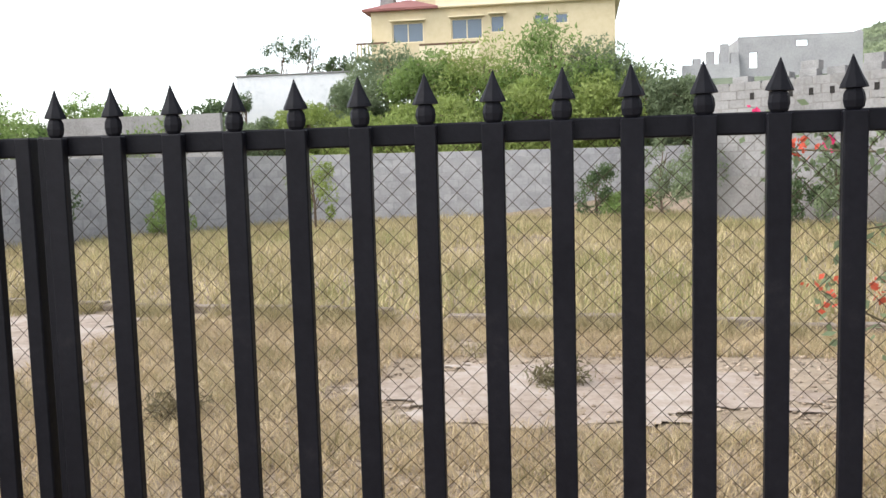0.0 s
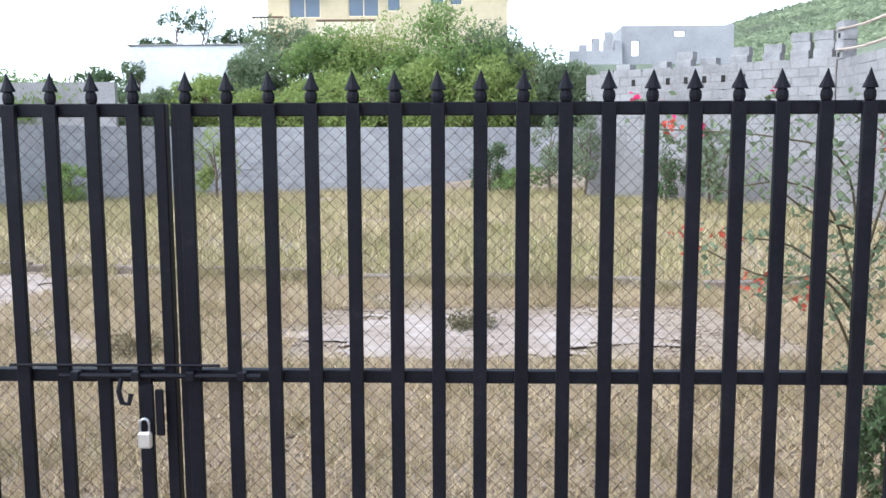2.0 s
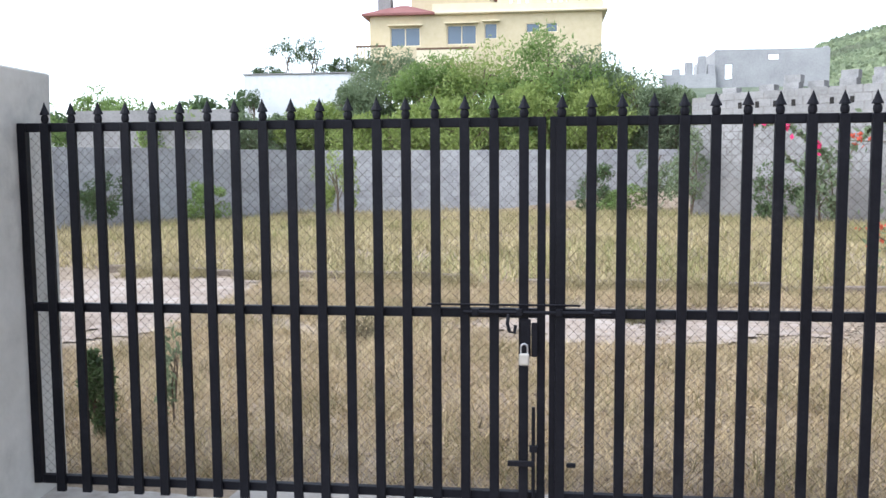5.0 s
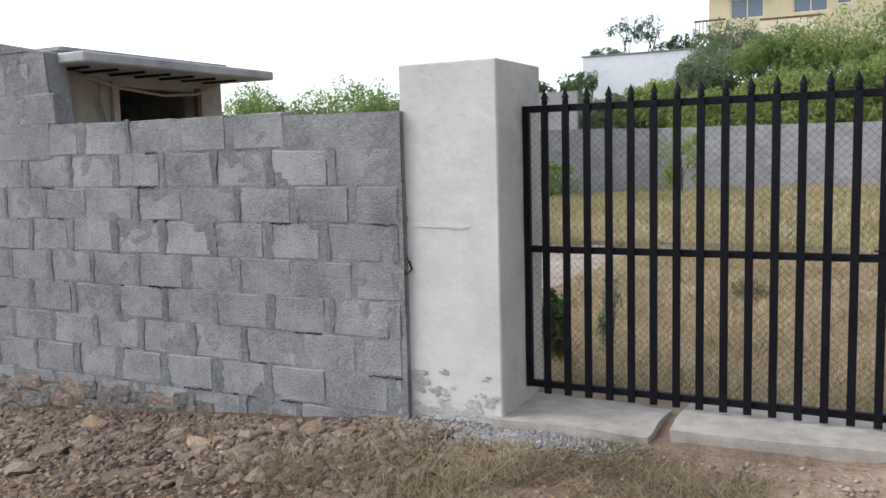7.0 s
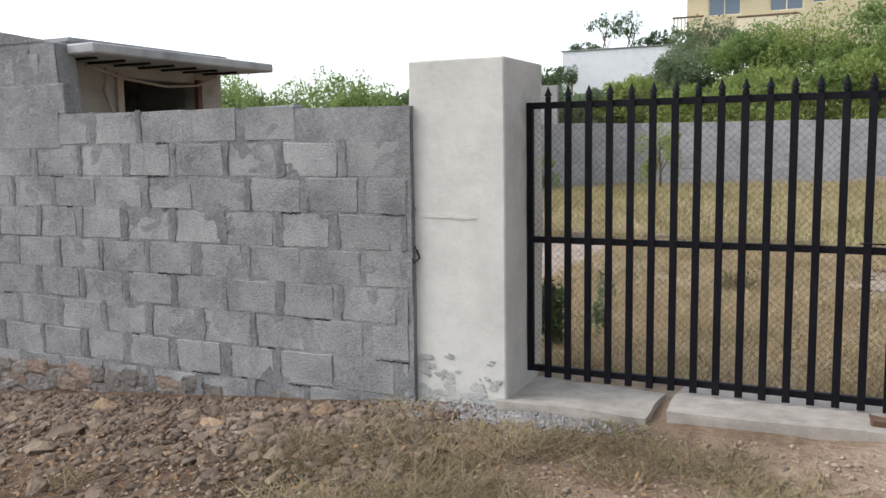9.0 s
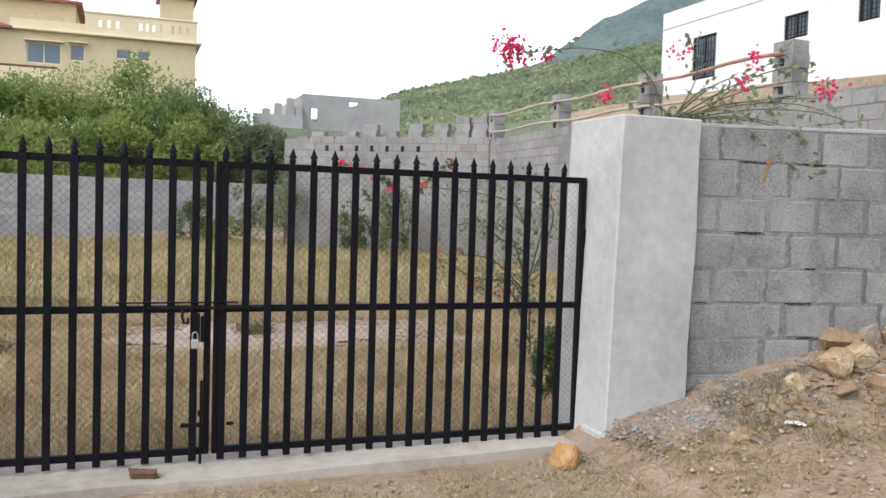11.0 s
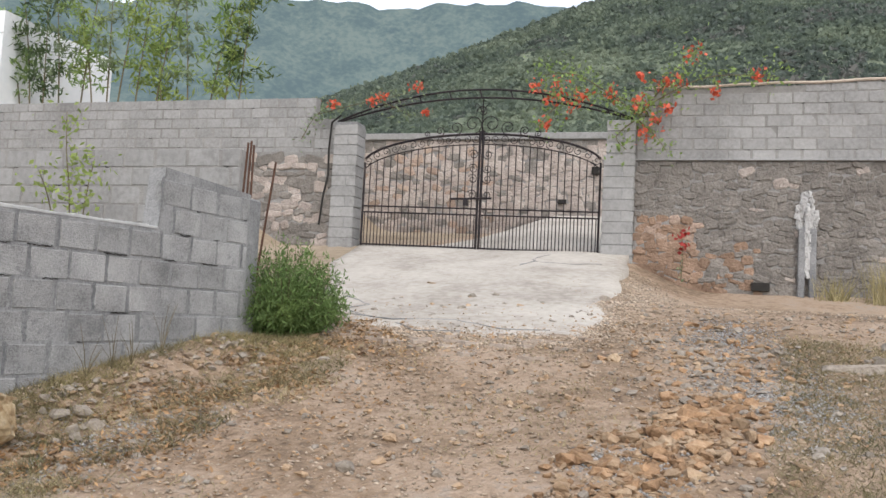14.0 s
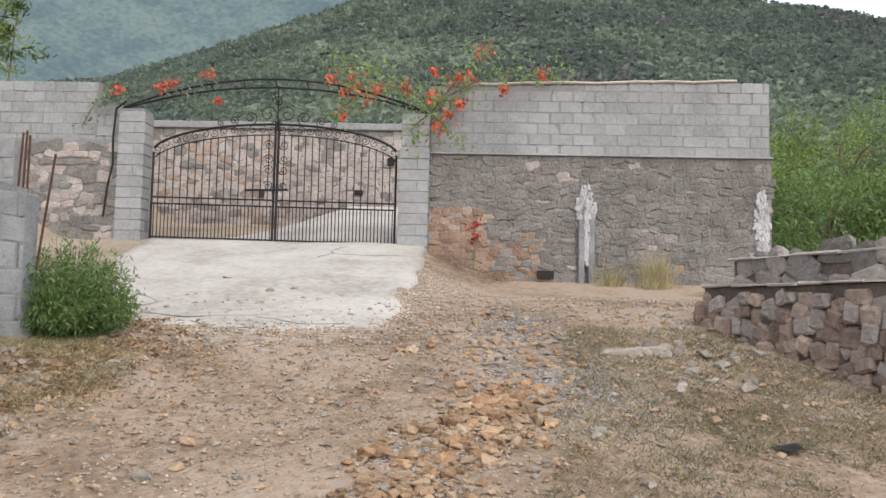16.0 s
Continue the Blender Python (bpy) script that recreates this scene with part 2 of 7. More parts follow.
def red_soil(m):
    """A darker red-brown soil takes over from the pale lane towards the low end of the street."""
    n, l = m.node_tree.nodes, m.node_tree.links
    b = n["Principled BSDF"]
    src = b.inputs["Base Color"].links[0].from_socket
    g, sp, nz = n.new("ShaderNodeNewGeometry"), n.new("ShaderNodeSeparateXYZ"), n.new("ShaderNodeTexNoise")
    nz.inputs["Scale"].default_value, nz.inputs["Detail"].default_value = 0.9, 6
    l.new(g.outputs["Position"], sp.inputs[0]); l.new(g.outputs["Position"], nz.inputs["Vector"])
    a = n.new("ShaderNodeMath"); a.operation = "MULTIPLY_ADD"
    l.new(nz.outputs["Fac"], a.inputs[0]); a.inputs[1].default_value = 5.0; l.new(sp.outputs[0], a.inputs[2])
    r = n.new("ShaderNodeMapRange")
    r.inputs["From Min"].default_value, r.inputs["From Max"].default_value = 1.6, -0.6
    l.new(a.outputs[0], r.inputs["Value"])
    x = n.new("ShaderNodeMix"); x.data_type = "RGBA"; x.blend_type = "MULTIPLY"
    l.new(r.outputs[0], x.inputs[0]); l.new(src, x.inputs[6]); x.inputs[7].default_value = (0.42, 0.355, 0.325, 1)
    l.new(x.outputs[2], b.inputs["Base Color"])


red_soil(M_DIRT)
M_MATTED = leafy("matted_straw", [(0.13, 0.10, 0.058), (0.26, 0.205, 0.12), (0.43, 0.355, 0.22)], .4, .2)
M_STREETROCK = mat("brown_street_stone", [(0.11, 0.08, 0.058), (0.20, 0.148, 0.105), (0.31, 0.245, 0.18)], 2.5, 20, rough=0.95, bump=0.8, bscale=30, rand=0.28, dist=.03)
M_SCRUB = leafy("withered_scrub", [(0.10, 0.105, 0.05), (0.18, 0.155, 0.085), (0.29, 0.24, 0.14)], .3, .2)
M_LEAFT = leafy("bright_thicket_leaf", [(0.10, 0.155, 0.042), (0.185, 0.25, 0.068), (0.275, 0.335, 0.10)], .35)
M_DARKSTONE = mat("earth_packing", [(0.065, 0.05, 0.042), (0.125, 0.095, 0.08), (0.19, 0.15, 0.125)], 3, 20, rough=0.97, bump=0.8, bscale=30)
M_HEAP = mat("orange_ochre_rock", [(0.16, 0.095, 0.053), (0.29, 0.178, 0.10), (0.42, 0.295, 0.185)], 2.5, 20, rough=0.95, bump=0.8, bscale=30, rand=0.25, dist=.03)
M_DARKRED = leafy("dark_red_leaf", [(0.22, 0.02, 0.02), (0.36, 0.05, 0.04)], .2, .3)
M_STRAWN = leafy("warm_straw", [(0.32, 0.24, 0.13), (0.47, 0.37, 0.22), (0.58, 0.48, 0.31)], .3, .2)
M_KERB = mat("dusty_kerb_concrete", [(0.13, 0.10, 0.075), (0.215, 0.175, 0.14), (0.31, 0.265, 0.22)], 2.2, 14, rough=0.95, bump=0.5, bscale=40)
M_LAWN = leafy("half_green_lawn", [(0.21, 0.225, 0.085), (0.32, 0.31, 0.13), (0.44, 0.39, 0.20)], .3, .25)
M_RUSTSTONE = mat("rust_brown_stone", [(0.14, 0.09, 0.062), (0.225, 0.15, 0.105), (0.31, 0.22, 0.165)], 2.4, 18, rough=0.95, bump=0.8, bscale=25, rand=0.2, dist=.04)

# ---- building helpers ----
RNG = np.random.RandomState(7)


def thing(name, label, category, loc=(0, 0, 0), group="", kind=""):
    e = new(name)
    e.location = loc
    e.empty_display_size = 0.1
    return tagged(e, label, category, group, kind)


def mesh_from(bm, name, material):
    me = bpy.data.meshes.new(name)
    bm.to_mesh(me)
    bm.free()
    me.materials.append(material)
    return me


def world_loc(ob):
    p = Vector(ob.location)
    while ob.parent:
        ob = ob.parent
        p += Vector(ob.location)
    return p


def part(name, bm, material, parent=None, label="", smooth=False):
    """One mesh object, given in world coordinates, under its thing."""
    if parent is not None:
        bmesh.ops.translate(bm, verts=bm.verts, vec=-world_loc(parent))
    me = mesh_from(bm, name, material)
    if smooth:
        me.polygons.foreach_set("use_smooth", [True] * len(me.polygons))
    ob = new(name, me)
    ob.parent = parent
    return tagged(ob, label)


def piece(name, me, m, parent, label=""):
    """A piece that shares its mesh with others, at a world pose."""
    ob = new(name, me)
    ob.parent = parent
    ob.matrix_basis = Matrix.Translation(-world_loc(parent)) @ m
    return tagged(ob, label) if label else ob


def raw(name, verts, faces, material, parent=None, smooth=False):
    me = bpy.data.meshes.new(name)
    me.from_pydata([tuple(v) for v in verts], [], faces)
    me.materials.append(material)
    if smooth:
        me.polygons.foreach_set("use_smooth", [True] * len(me.polygons))
    ob = new(name, me)
    ob.parent = parent
    if parent is not None:
        ob.location = -world_loc(parent)
    return ob


def stack(name, vv, k, material, parent=None):
    """Many separate faces of k corners each; vv is (n*k, 3)."""
    n = len(vv) // k
    me = bpy.data.meshes.new(name)
    me.vertices.add(n * k)
    me.vertices.foreach_set("co", np.asarray(vv, np.float32).ravel())
    me.loops.add(n * k)
    me.loops.foreach_set("vertex_index", np.arange(n * k, dtype=np.int32))
    me.polygons.add(n)
    me.polygons.foreach_set("loop_start", np.arange(0, n * k, k, dtype=np.int32))
    me.update(calc_edges=True)
    me.materials.append(material)
    ob = new(name, me)
    ob.parent = parent
    if parent is not None:
        ob.location = -world_loc(parent)
    return ob


def box(bm, x0, x1, y0, y1, z0, z1, m=None, bevel=0.0):
    r = bmesh.ops.create_cube(bm, size=1.0)
    vs = r["verts"]
    bmesh.ops.scale(bm, verts=vs, vec=(x1 - x0, y1 - y0, z1 - z0))
    bmesh.ops.translate(bm, verts=vs, vec=((x0 + x1) / 2, (y0 + y1) / 2, (z0 + z1) / 2))
    if bevel:
        es = list({e for v in vs for e in v.link_edges})
        r = bmesh.ops.bevel(bm, geom=es, offset=bevel, segments=1, affect="EDGES")
        vs = list({v for f in r["faces"] for v in f.verts} | {v for v in vs if v.is_valid})
    if m is not None:
        bmesh.ops.transform(bm, verts=vs, matrix=m)
    return vs


def boxes(rows, bevel=0.0, m=None):
    bm = bmesh.new()
    for r in rows:
        box(bm, *r, bevel=bevel, m=m)
    return bm


def tube(bm, pts, r, sides=6, taper=None):
    """A round bar along points; taper: the radius at its end."""
    pts = [Vector(p) for p in pts]
    rings = []
    for i, p in enumerate(pts):
        d = (pts[min(i + 1, len(pts) - 1)] - pts[max(i - 1, 0)]).normalized()
        q = d.to_track_quat("Z", "Y")
        rr = r if taper is None else r + (taper - r) * i / (len(pts) - 1)
        rings.append([bm.verts.new(p + q @ Vector((rr * math.cos(a), rr * math.sin(a), 0))) for a in (2 * math.pi * k / sides for k in range(sides))])
    for a, b in zip(rings, rings[1:]):
        for k in range(sides):
            bm.faces.new((a[k], a[(k + 1) % sides], b[(k + 1) % sides], b[k]))
    bm.faces.new(rings[0][::-1])
    bm.faces.new(rings[-1])
    return bm


def frame_along(p, q):
    """A pose at p whose x runs to q, level."""
    p, q = Vector(p), Vector(q)
    a = math.atan2(q.y - p.y, q.x - p.x)
    return Matrix.Translation(p) @ Matrix.Rotation(a, 4, "Z"), (Vector((q.x, q.y, 0)) - Vector((p.x, p.y, 0))).length


def block_mesh(name, w, d, h, material, seed=0, chip=0.006, bevel=0.008):
    bm = bmesh.new()
    box(bm, 0, w, 0, d, 0, h, bevel=bevel)
    rng = np.random.RandomState(seed)
    for v in bm.verts:
        v.co += Vector(rng.uniform(-chip, chip, 3))
    return mesh_from(bm, name, material)


def rock_mesh(name, material, seed=0, sub=1, flat=0.7, rough=0.22):
    bm = bmesh.new()
    rng = np.random.RandomState(seed)
    p = rng.normal(size=(13 + 3 * sub, 3))
    p /= np.linalg.norm(p, axis=1)[:, None]
    p *= 1 + rng.uniform(-rough, rough, (len(p), 1)) * 0.8
    for q in p:
        bm.verts.new((q[0], q[1], q[2] * flat))
    r = bmesh.ops.convex_hull(bm, input=bm.verts[:])
    bmesh.ops.delete(bm, geom=[v for v in bm.verts if not v.link_faces], context="VERTS")
    if sub > 1:   # worn, pitted faces
        bmesh.ops.bevel(bm, geom=bm.edges[:], offset=0.07, segments=2, affect="EDGES")
        bmesh.ops.triangulate(bm, faces=bm.faces[:])
        bmesh.ops.subdivide_edges(bm, edges=bm.edges[:], cuts=2, use_grid_fill=True)
        for v in bm.verts:
            v.co *= 1 + 0.10 * noise.noise(v.co * 1.7 + Vector((seed, 0, 0))) + 0.05 * noise.noise(v.co * 4.3 + Vector((0, seed, 0))) + 0.025 * noise.noise(v.co * 9)
    bmesh.ops.recalc_face_normals(bm, faces=bm.faces)
    return mesh_from(bm, name, material)


def ashlar_mesh(name, material, seed=0):
    """A roughly dressed stone with a flattish face."""
    bm = bmesh.new()
    box(bm, -1, 1, -1, 1, -1, 1, bevel=0.34)
    rng = np.random.RandomState(seed)
    for v in bm.verts:
        v.co += Vector(rng.uniform(-0.16, 0.16, 3))
    return mesh_from(bm, name, material)


def smooth01(a):
    a = np.clip(a, 0, 1)
    return a * a * (3 - 2 * a)


BEAR = [-180, -60, -30, -12, 0, 8, 17, 24, 33, 45, 55, 66, 73, 83, 92, 99, 106, 112, 118, 130, 160, 180]
ELEV = [1, 0.8, 0.8, 0.9, 1.3, 3.6, 7.0, 8.5, 10.3, 10.4, 10.9, 13.6, 16.5, 20.2, 21.4, 21.2, 19.8, 18.2, 16.2, 12, 5, 2]


def fbm(x, y, s, seed=0.0):
    return (np.sin(x * s + 1.3 * seed + 1.7 * np.sin(y * s * 0.7 + seed)) + np.sin(y * s * 1.13 + 2.1 * seed + 1.4 * np.sin(x * s * 0.83 + 2 * seed))
            + 0.5 * np.sin(x * s * 2.3 + y * s * 1.9 + 3 * seed)) / 2.5


def ground_z(x, y):
    """The lie of the land: the lane climbs to +x, the garden climbs to +y, hills close the view."""
    x, y = np.asarray(x, float), np.asarray(y, float)
    lane = np.interp(x, [-200, -60, -9, -5, -3, 0, 2, 2.25, 2.42, 3, 4.5, 6.5, 8.6, 15.94, 20, 26, 40, 80], [-9, -4, -.55, -.17, .0, .07, .12, .17, .31, .43, .61, 1.0, 1.44, 2.90, 3.5, 4.4, 5.5, 8])
    beside = smooth01((y + 0.58) / 0.14) * smooth01((2.37 - x) / 0.1)
    lane = lane * (1 - beside) + np.minimum(lane, 0.07) * beside
    lane = lane + np.interp(x, [3.0, 4.0, 5.4, 7.2, 7.9], [0.06, 0.19, 0.21, 0.20, 0.0]) * smooth01((x - 2.9) / 0.2) * smooth01((y + 1.05 + 0.14 * np.clip(x - 3, 0, 5)) / 0.55)
    lane = lane - 0.62 * smooth01((x - 10) / 5) * smooth01((-3.6 - y) / 2.0)
    lane = lane + 0.012 * fbm(x, y, 2.3, 1) + 0.008 * fbm(x, y, 6.1, 2)
    garden = 0.10 + 0.006 * np.clip(y, 0, 26) + 0.02 * fbm(x, y, 1.1, 3)
    side = smooth01((x - 8.2 - 0.045 * np.clip(y, 0, 30)) / 0.6)
    garden = garden * (1 - side) + np.maximum(garden, np.interp(x, [8, 12, 15, 16.5, 20], [1.6, 2.2, 2.8, 4.6, 5.0]) + 0.05 * np.clip(y - 1, 0, 20)) * side
    back = 0.3 + np.interp(y, [25.5, 26.5, 36, 50, 120], [0, 1.4, 5.0, 5.4, 7.0]) * np.interp(x, [-60, -24, -13, 6, 14], [0.15, 0.45, 0.72, 1.0, 1.0])
    inner = np.where(y > 25.7, np.maximum(back, garden), garden)
    past = smooth01((x - 8.2) / 0.4)
    k = smooth01((y - 0.02 - 2.4 * past) / (0.12 + 2.0 * past))
    z = lane * (1 - k) + inner * k
    k2 = smooth01((-3.4 - x) / 0.5) * smooth01((y + 0.2) / 0.3)
    z = z * (1 - k2) + np.minimum(z, inner) * k2
    dx, dy = x, y + 5
    r = np.hypot(dx, dy)
    b = np.degrees(np.arctan2(dx, dy))
    el = np.interp(b, BEAR, ELEV)
    rr = 230.0 + 25 * np.sin(np.radians(b) * 5)
    s = np.clip((r - 42) / (rr - 42), 0, 1)
    hill = rr * np.tan(np.radians(el)) * s ** 1.15 * (1 + 0.05 * fbm(x, y, 0.05, 4) * s * (1 - 0.6 * s)) + 1.6
    fall = np.clip((r - rr) / 500, 0, 1)
    hill = hill * (1 - 0.75 * smooth01(fall))
    w = smooth01((r - 42) / 25)
    return z * (1 - w) + np.maximum(np.where(r < 75, z, 0), hill) * w


def gz(x, y):
    return float(ground_z(x, y))

# ---- ground ----
def spread(lo, hi, step, far):
    a = list(np.arange(lo, hi + 1e-6, step))
    s, x = step, hi
    while x < far:
        s *= 1.22; x += s; a.append(x)
    s, x = step, lo
    while x > -far:
        s *= 1.22; x -= s; a.insert(0, x)
    return np.array(a)


def build_ground():
    xs, ys = spread(-10, 18, 0.16, 1600), spread(-10, 10, 0.16, 1600)
    gx, gy = np.meshgrid(xs, ys, indexing="ij")
    z = ground_z(gx, gy)
    near = (np.abs(gx - 4) < 14) & (np.abs(gy) < 12)
    z = z + near * RNG.uniform(-0.008, 0.008, z.shape)
    nx, ny = z.shape
    vs = np.stack([gx, gy, z], -1).reshape(-1, 3)
    i, j = np.meshgrid(np.arange(nx - 1), np.arange(ny - 1), indexing="ij")
    a = (i * ny + j).ravel()
    q = np.stack([a, a + ny, a + ny + 1, a + 1], 1)
    me = bpy.data.meshes.new("ground")
    me.vertices.add(len(vs)); me.vertices.foreach_set("co", vs.astype(np.float32).ravel())
    me.loops.add(q.size); me.loops.foreach_set("vertex_index", q.astype(np.int32).ravel())
    me.polygons.add(len(q)); me.polygons.foreach_set("loop_start", np.arange(0, q.size, 4, dtype=np.int32))
    me.update(calc_edges=True)
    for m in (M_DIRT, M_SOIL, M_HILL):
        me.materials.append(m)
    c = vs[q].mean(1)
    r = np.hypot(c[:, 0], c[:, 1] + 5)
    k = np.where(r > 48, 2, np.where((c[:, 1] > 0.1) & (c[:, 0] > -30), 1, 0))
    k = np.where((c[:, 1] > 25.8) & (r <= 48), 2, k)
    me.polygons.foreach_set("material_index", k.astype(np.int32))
    me.polygons.foreach_set("use_smooth", [True] * len(q))
    tagged(new("ground", me), "sloping stony dirt ground with dry garden and green hills", "ground", kind="structure")


build_ground()


def far_ridge():
    """The mountain range behind the hills; its blue is haze put into the material."""
    bs = np.radians(np.linspace(14, 112, 150))
    el = np.interp(np.degrees(bs), [14, 20, 27, 33.5, 45, 54, 61, 70, 78, 90, 100, 112], [3, 6.0, 9.8, 13.2, 16.5, 17.9, 19.2, 19.2, 19.9, 19.0, 18.0, 15.0])
    el = el + 1.0 + 0.10 * np.sin(bs * 60) + 0.10 * np.sin(bs * 133 + 1) + 0.05 * np.sin(bs * 300)
    vs, fs, n = [], [], 14
    for i, b in enumerate(bs):
        for k in range(n):
            s = k / (n - 1)
            R = 620 + 380 * s
            h = R * math.tan(radians(el[i])) * s ** 0.85 * (1 + 0.10 * math.sin(b * 22 + s * 5) * (1 - s)) - 10
            vs.append((R * math.sin(b + 0.01 * math.sin(s * 9 + b * 40)), -5 + R * math.cos(b), h))
    for i in range(len(bs) - 1):
        for k in range(n - 1):
            a = i * n + k
            fs.append((a, a + n, a + n + 1, a + 1))
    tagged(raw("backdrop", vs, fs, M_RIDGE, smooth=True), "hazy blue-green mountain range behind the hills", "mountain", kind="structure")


far_ridge()

# ---- front gate ----
S = 0.127                     # bar spacing
GZ0, GZ1, GZM = 0.165, 1.85, 1.02


def spike_mesh():
    """A cast spear head: collar, cup and pointed leaf."""
    bm = bmesh.new()
    prof = [(0.011, 0.0), (0.017, 0.006), (0.0195, 0.018), (0.018, 0.030), (0.0135, 0.038), (0.0250, 0.0395), (0.0235, 0.045), (0.0145, 0.063), (0.007, 0.081), (0.001, 0.097)]
    rings = []
    for r, z in prof:
        rings.append([bm.verts.new((r * math.cos(a) * 1.0, r * math.sin(a) * 0.55, z)) for a in (2 * math.pi * k / 8 for k in range(8))])
    for a, b in zip(rings, rings[1:]):
        for k in range(8):
            bm.faces.new((a[k], a[(k + 1) % 8], b[(k + 1) % 8], b[k]))
    bm.faces.new(rings[-1])
    return mesh_from(bm, "spike", M_BLACK)


def chain_link(x0, x1, z0, z1, y, pitch=0.043, r=0.0008):
    """Zigzag wires that cross into diamonds."""
    bm = bmesh.new()
    w, h = x1 - x0, z1 - z0
    for sgn in (1, -1):
        c = -h if sgn > 0 else 0
        end = w if sgn > 0 else w + h
        while c < end:
            if sgn > 0:
                a, b = max(0, c), min(w, c + h)
                pa, pb = (x0 + a, z0 + a - c), (x0 + b, z0 + b - c)
            else:
                a, b = max(0, c - h), min(w, c)
                pa, pb = (x0 + a, z0 + c - a), (x0 + b, z0 + c - b)
            if b - a > 0.01:
                tube(bm, [(pa[0], y + sgn * 0.0013, pa[1]), (pb[0], y + sgn * 0.0013, pb[1])], r, 3)
            c += pitch * 1.0
    return bm


def gate_leaf(bar_x, edge_x, seam_x, label):
    g = thing("gate_leaf", label, "gate", (seam_x, 0, GZ0), group="leaves of the front gate")
    lo, hi = min(edge_x, seam_x), max(edge_x, seam_x)
    part("stile", boxes([(edge_x - 0.02, edge_x + 0.02, -0.02, 0.02, GZ0, GZ1)], 0.003), M_BLACK, g)
    s2 = seam_x - 0.022 if seam_x > edge_x else seam_x + 0.022
    part("stile", boxes([(s2 - 0.018, s2 + 0.018, -0.02, 0.02, GZ0, GZ1)], 0.003), M_BLACK, g)
    for z0, z1 in ((GZ0, GZ0 + 0.04), (GZM - 0.035, GZM + 0.005), (GZ1 - 0.04, GZ1)):
        part("rail", boxes([(lo + 0.02, hi - 0.02, -0.017, 0.017, z0, z1)], 0.003), M_BLACK, g)
    bm = bmesh.new()
    box(bm, -0.021, 0.021, -0.0385, -0.0185, GZ0 - 0.03, GZ1 - 0.004, bevel=0.002)
    bar = mesh_from(bm, "bar", M_BLACK)
    for x in bar_x:
        piece("bar", bar, Matrix.Translation((x, 0, 0)), g)
        tilt = Matrix.Rotation(radians(RNG.uniform(-2.5, 2.5)), 4, "Y")
        piece("spike", SPIKE, Matrix.Translation((x, -0.026, GZ1 - 0.004)) @ tilt, g)
    part("wire_mesh", chain_link(lo + 0.02, hi - 0.02, GZ0 + 0.03, GZ1 - 0.03, 0.022), M_WIRE, g, "diamond chain-link wire fixed behind the bars")
    for z in (0.55, 1.45):
        sx = -1 if edge_x < seam_x else 1
        part("hinge", boxes([(edge_x + sx * 0.022, edge_x + sx * 0.05, -0.02, 0.012, z - 0.06, z + 0.06), (edge_x + sx * 0.03, edge_x + sx * 0.056, -0.032, -0.018, z - 0.03, z + 0.03)], 0.003), M_BLACK, g)
    return g


SPIKE = spike_mesh()
LEFT = gate_leaf([-(0.80 + k) * S for k in range(18)], -2.385, -0.004, "black steel gate leaf with spear-topped bars and chain-link, closed")
RIGHT = gate_leaf([(0.44 + k) * S for k in range(18)], 2.37, 0.004, "black steel gate leaf with spear-topped bars and chain-link, shut")


def gate_bolt():
    """Sliding bolt over the meeting stiles, with its handle and keeper loops."""
    g = thing("slide_bolt", "black iron slide bolt across the gate's meeting stiles", "bolt", (-0.1, -0.05, GZM))
    bm = tube(bmesh.new(), [(-0.36, -0.055, GZM - 0.005), (0.27, -0.055, GZM - 0.005)], 0.0085, 8)
    part("rod", bm, M_BLACK, g)
    for x in (-0.31, -0.12, 0.05, 0.21):
        part("keeper", boxes([(x - 0.014, x + 0.014, -0.068, -0.036, GZM - 0.02, GZM + 0.01)], 0.003), M_BLACK, g)
    bm = tube(bmesh.new(), [(-0.165, -0.058, GZM - 0.012), (-0.17, -0.072, GZM - 0.05), (-0.16, -0.075, GZM - 0.085), (-0.14, -0.072, GZM - 0.09), (-0.135, -0.062, GZM - 0.06)], 0.008, 6)
    part("handle", bm, M_BLACK, g)
    part("upper_rod", tube(bmesh.new(), [(-0.52, -0.045, GZM + 0.026), (0.14, -0.045, GZM + 0.026)], 0.005, 6), M_BLACK, g)
    part("hasp", boxes([(-0.115, -0.07, -0.052, -0.04, GZM - 0.20, GZM - 0.035), (-0.068, -0.04, -0.048, -0.04, GZM - 0.2, GZM - 0.05)], 0.004), M_BLACK, g)


def padlock():
    x, z = -0.098, 0.86
    g = thing("padlock", "dull grey metal padlock hanging on the gate hasp", "padlock", (x, -0.06, z))
    part("lock_body", boxes([(x - 0.022, x + 0.022, -0.072, -0.052, z - 0.075, z - 0.022)], 0.006), M_BRASS, g)
    pts = [(x - 0.014, -0.062, z - 0.03)] + [(x - 0.014 * math.cos(a), -0.062, z + 0.006 + 0.014 * math.sin(a)) for a in np.linspace(0, math.pi, 7)] + [(x + 0.014, -0.062, z - 0.03)]
    part("shackle", tube(bmesh.new(), pts, 0.0042, 6), M_STEEL, g)


def drop_bolt():
    g = thing("drop_bolt", "black iron drop bolt at the foot of the gate", "bolt", (-0.06, -0.05, 0.3))
    part("rod", tube(bmesh.new(), [(-0.058, -0.05, 0.10), (-0.058, -0.05, 0.60)], 0.008, 6), M_BLACK, g)
    part("handle", boxes([(-0.17, -0.05, -0.06, -0.046, 0.335, 0.36)], 0.003), M_BLACK, g)
    part("keeper", boxes([(0.085, 0.125, -0.055, -0.04, 0.335, 0.355)], 0.003), M_BLACK, g)
    part("keeper", boxes([(-0.075, -0.04, -0.062, -0.04, 0.40, 0.43)], 0.003), M_BLACK, g)


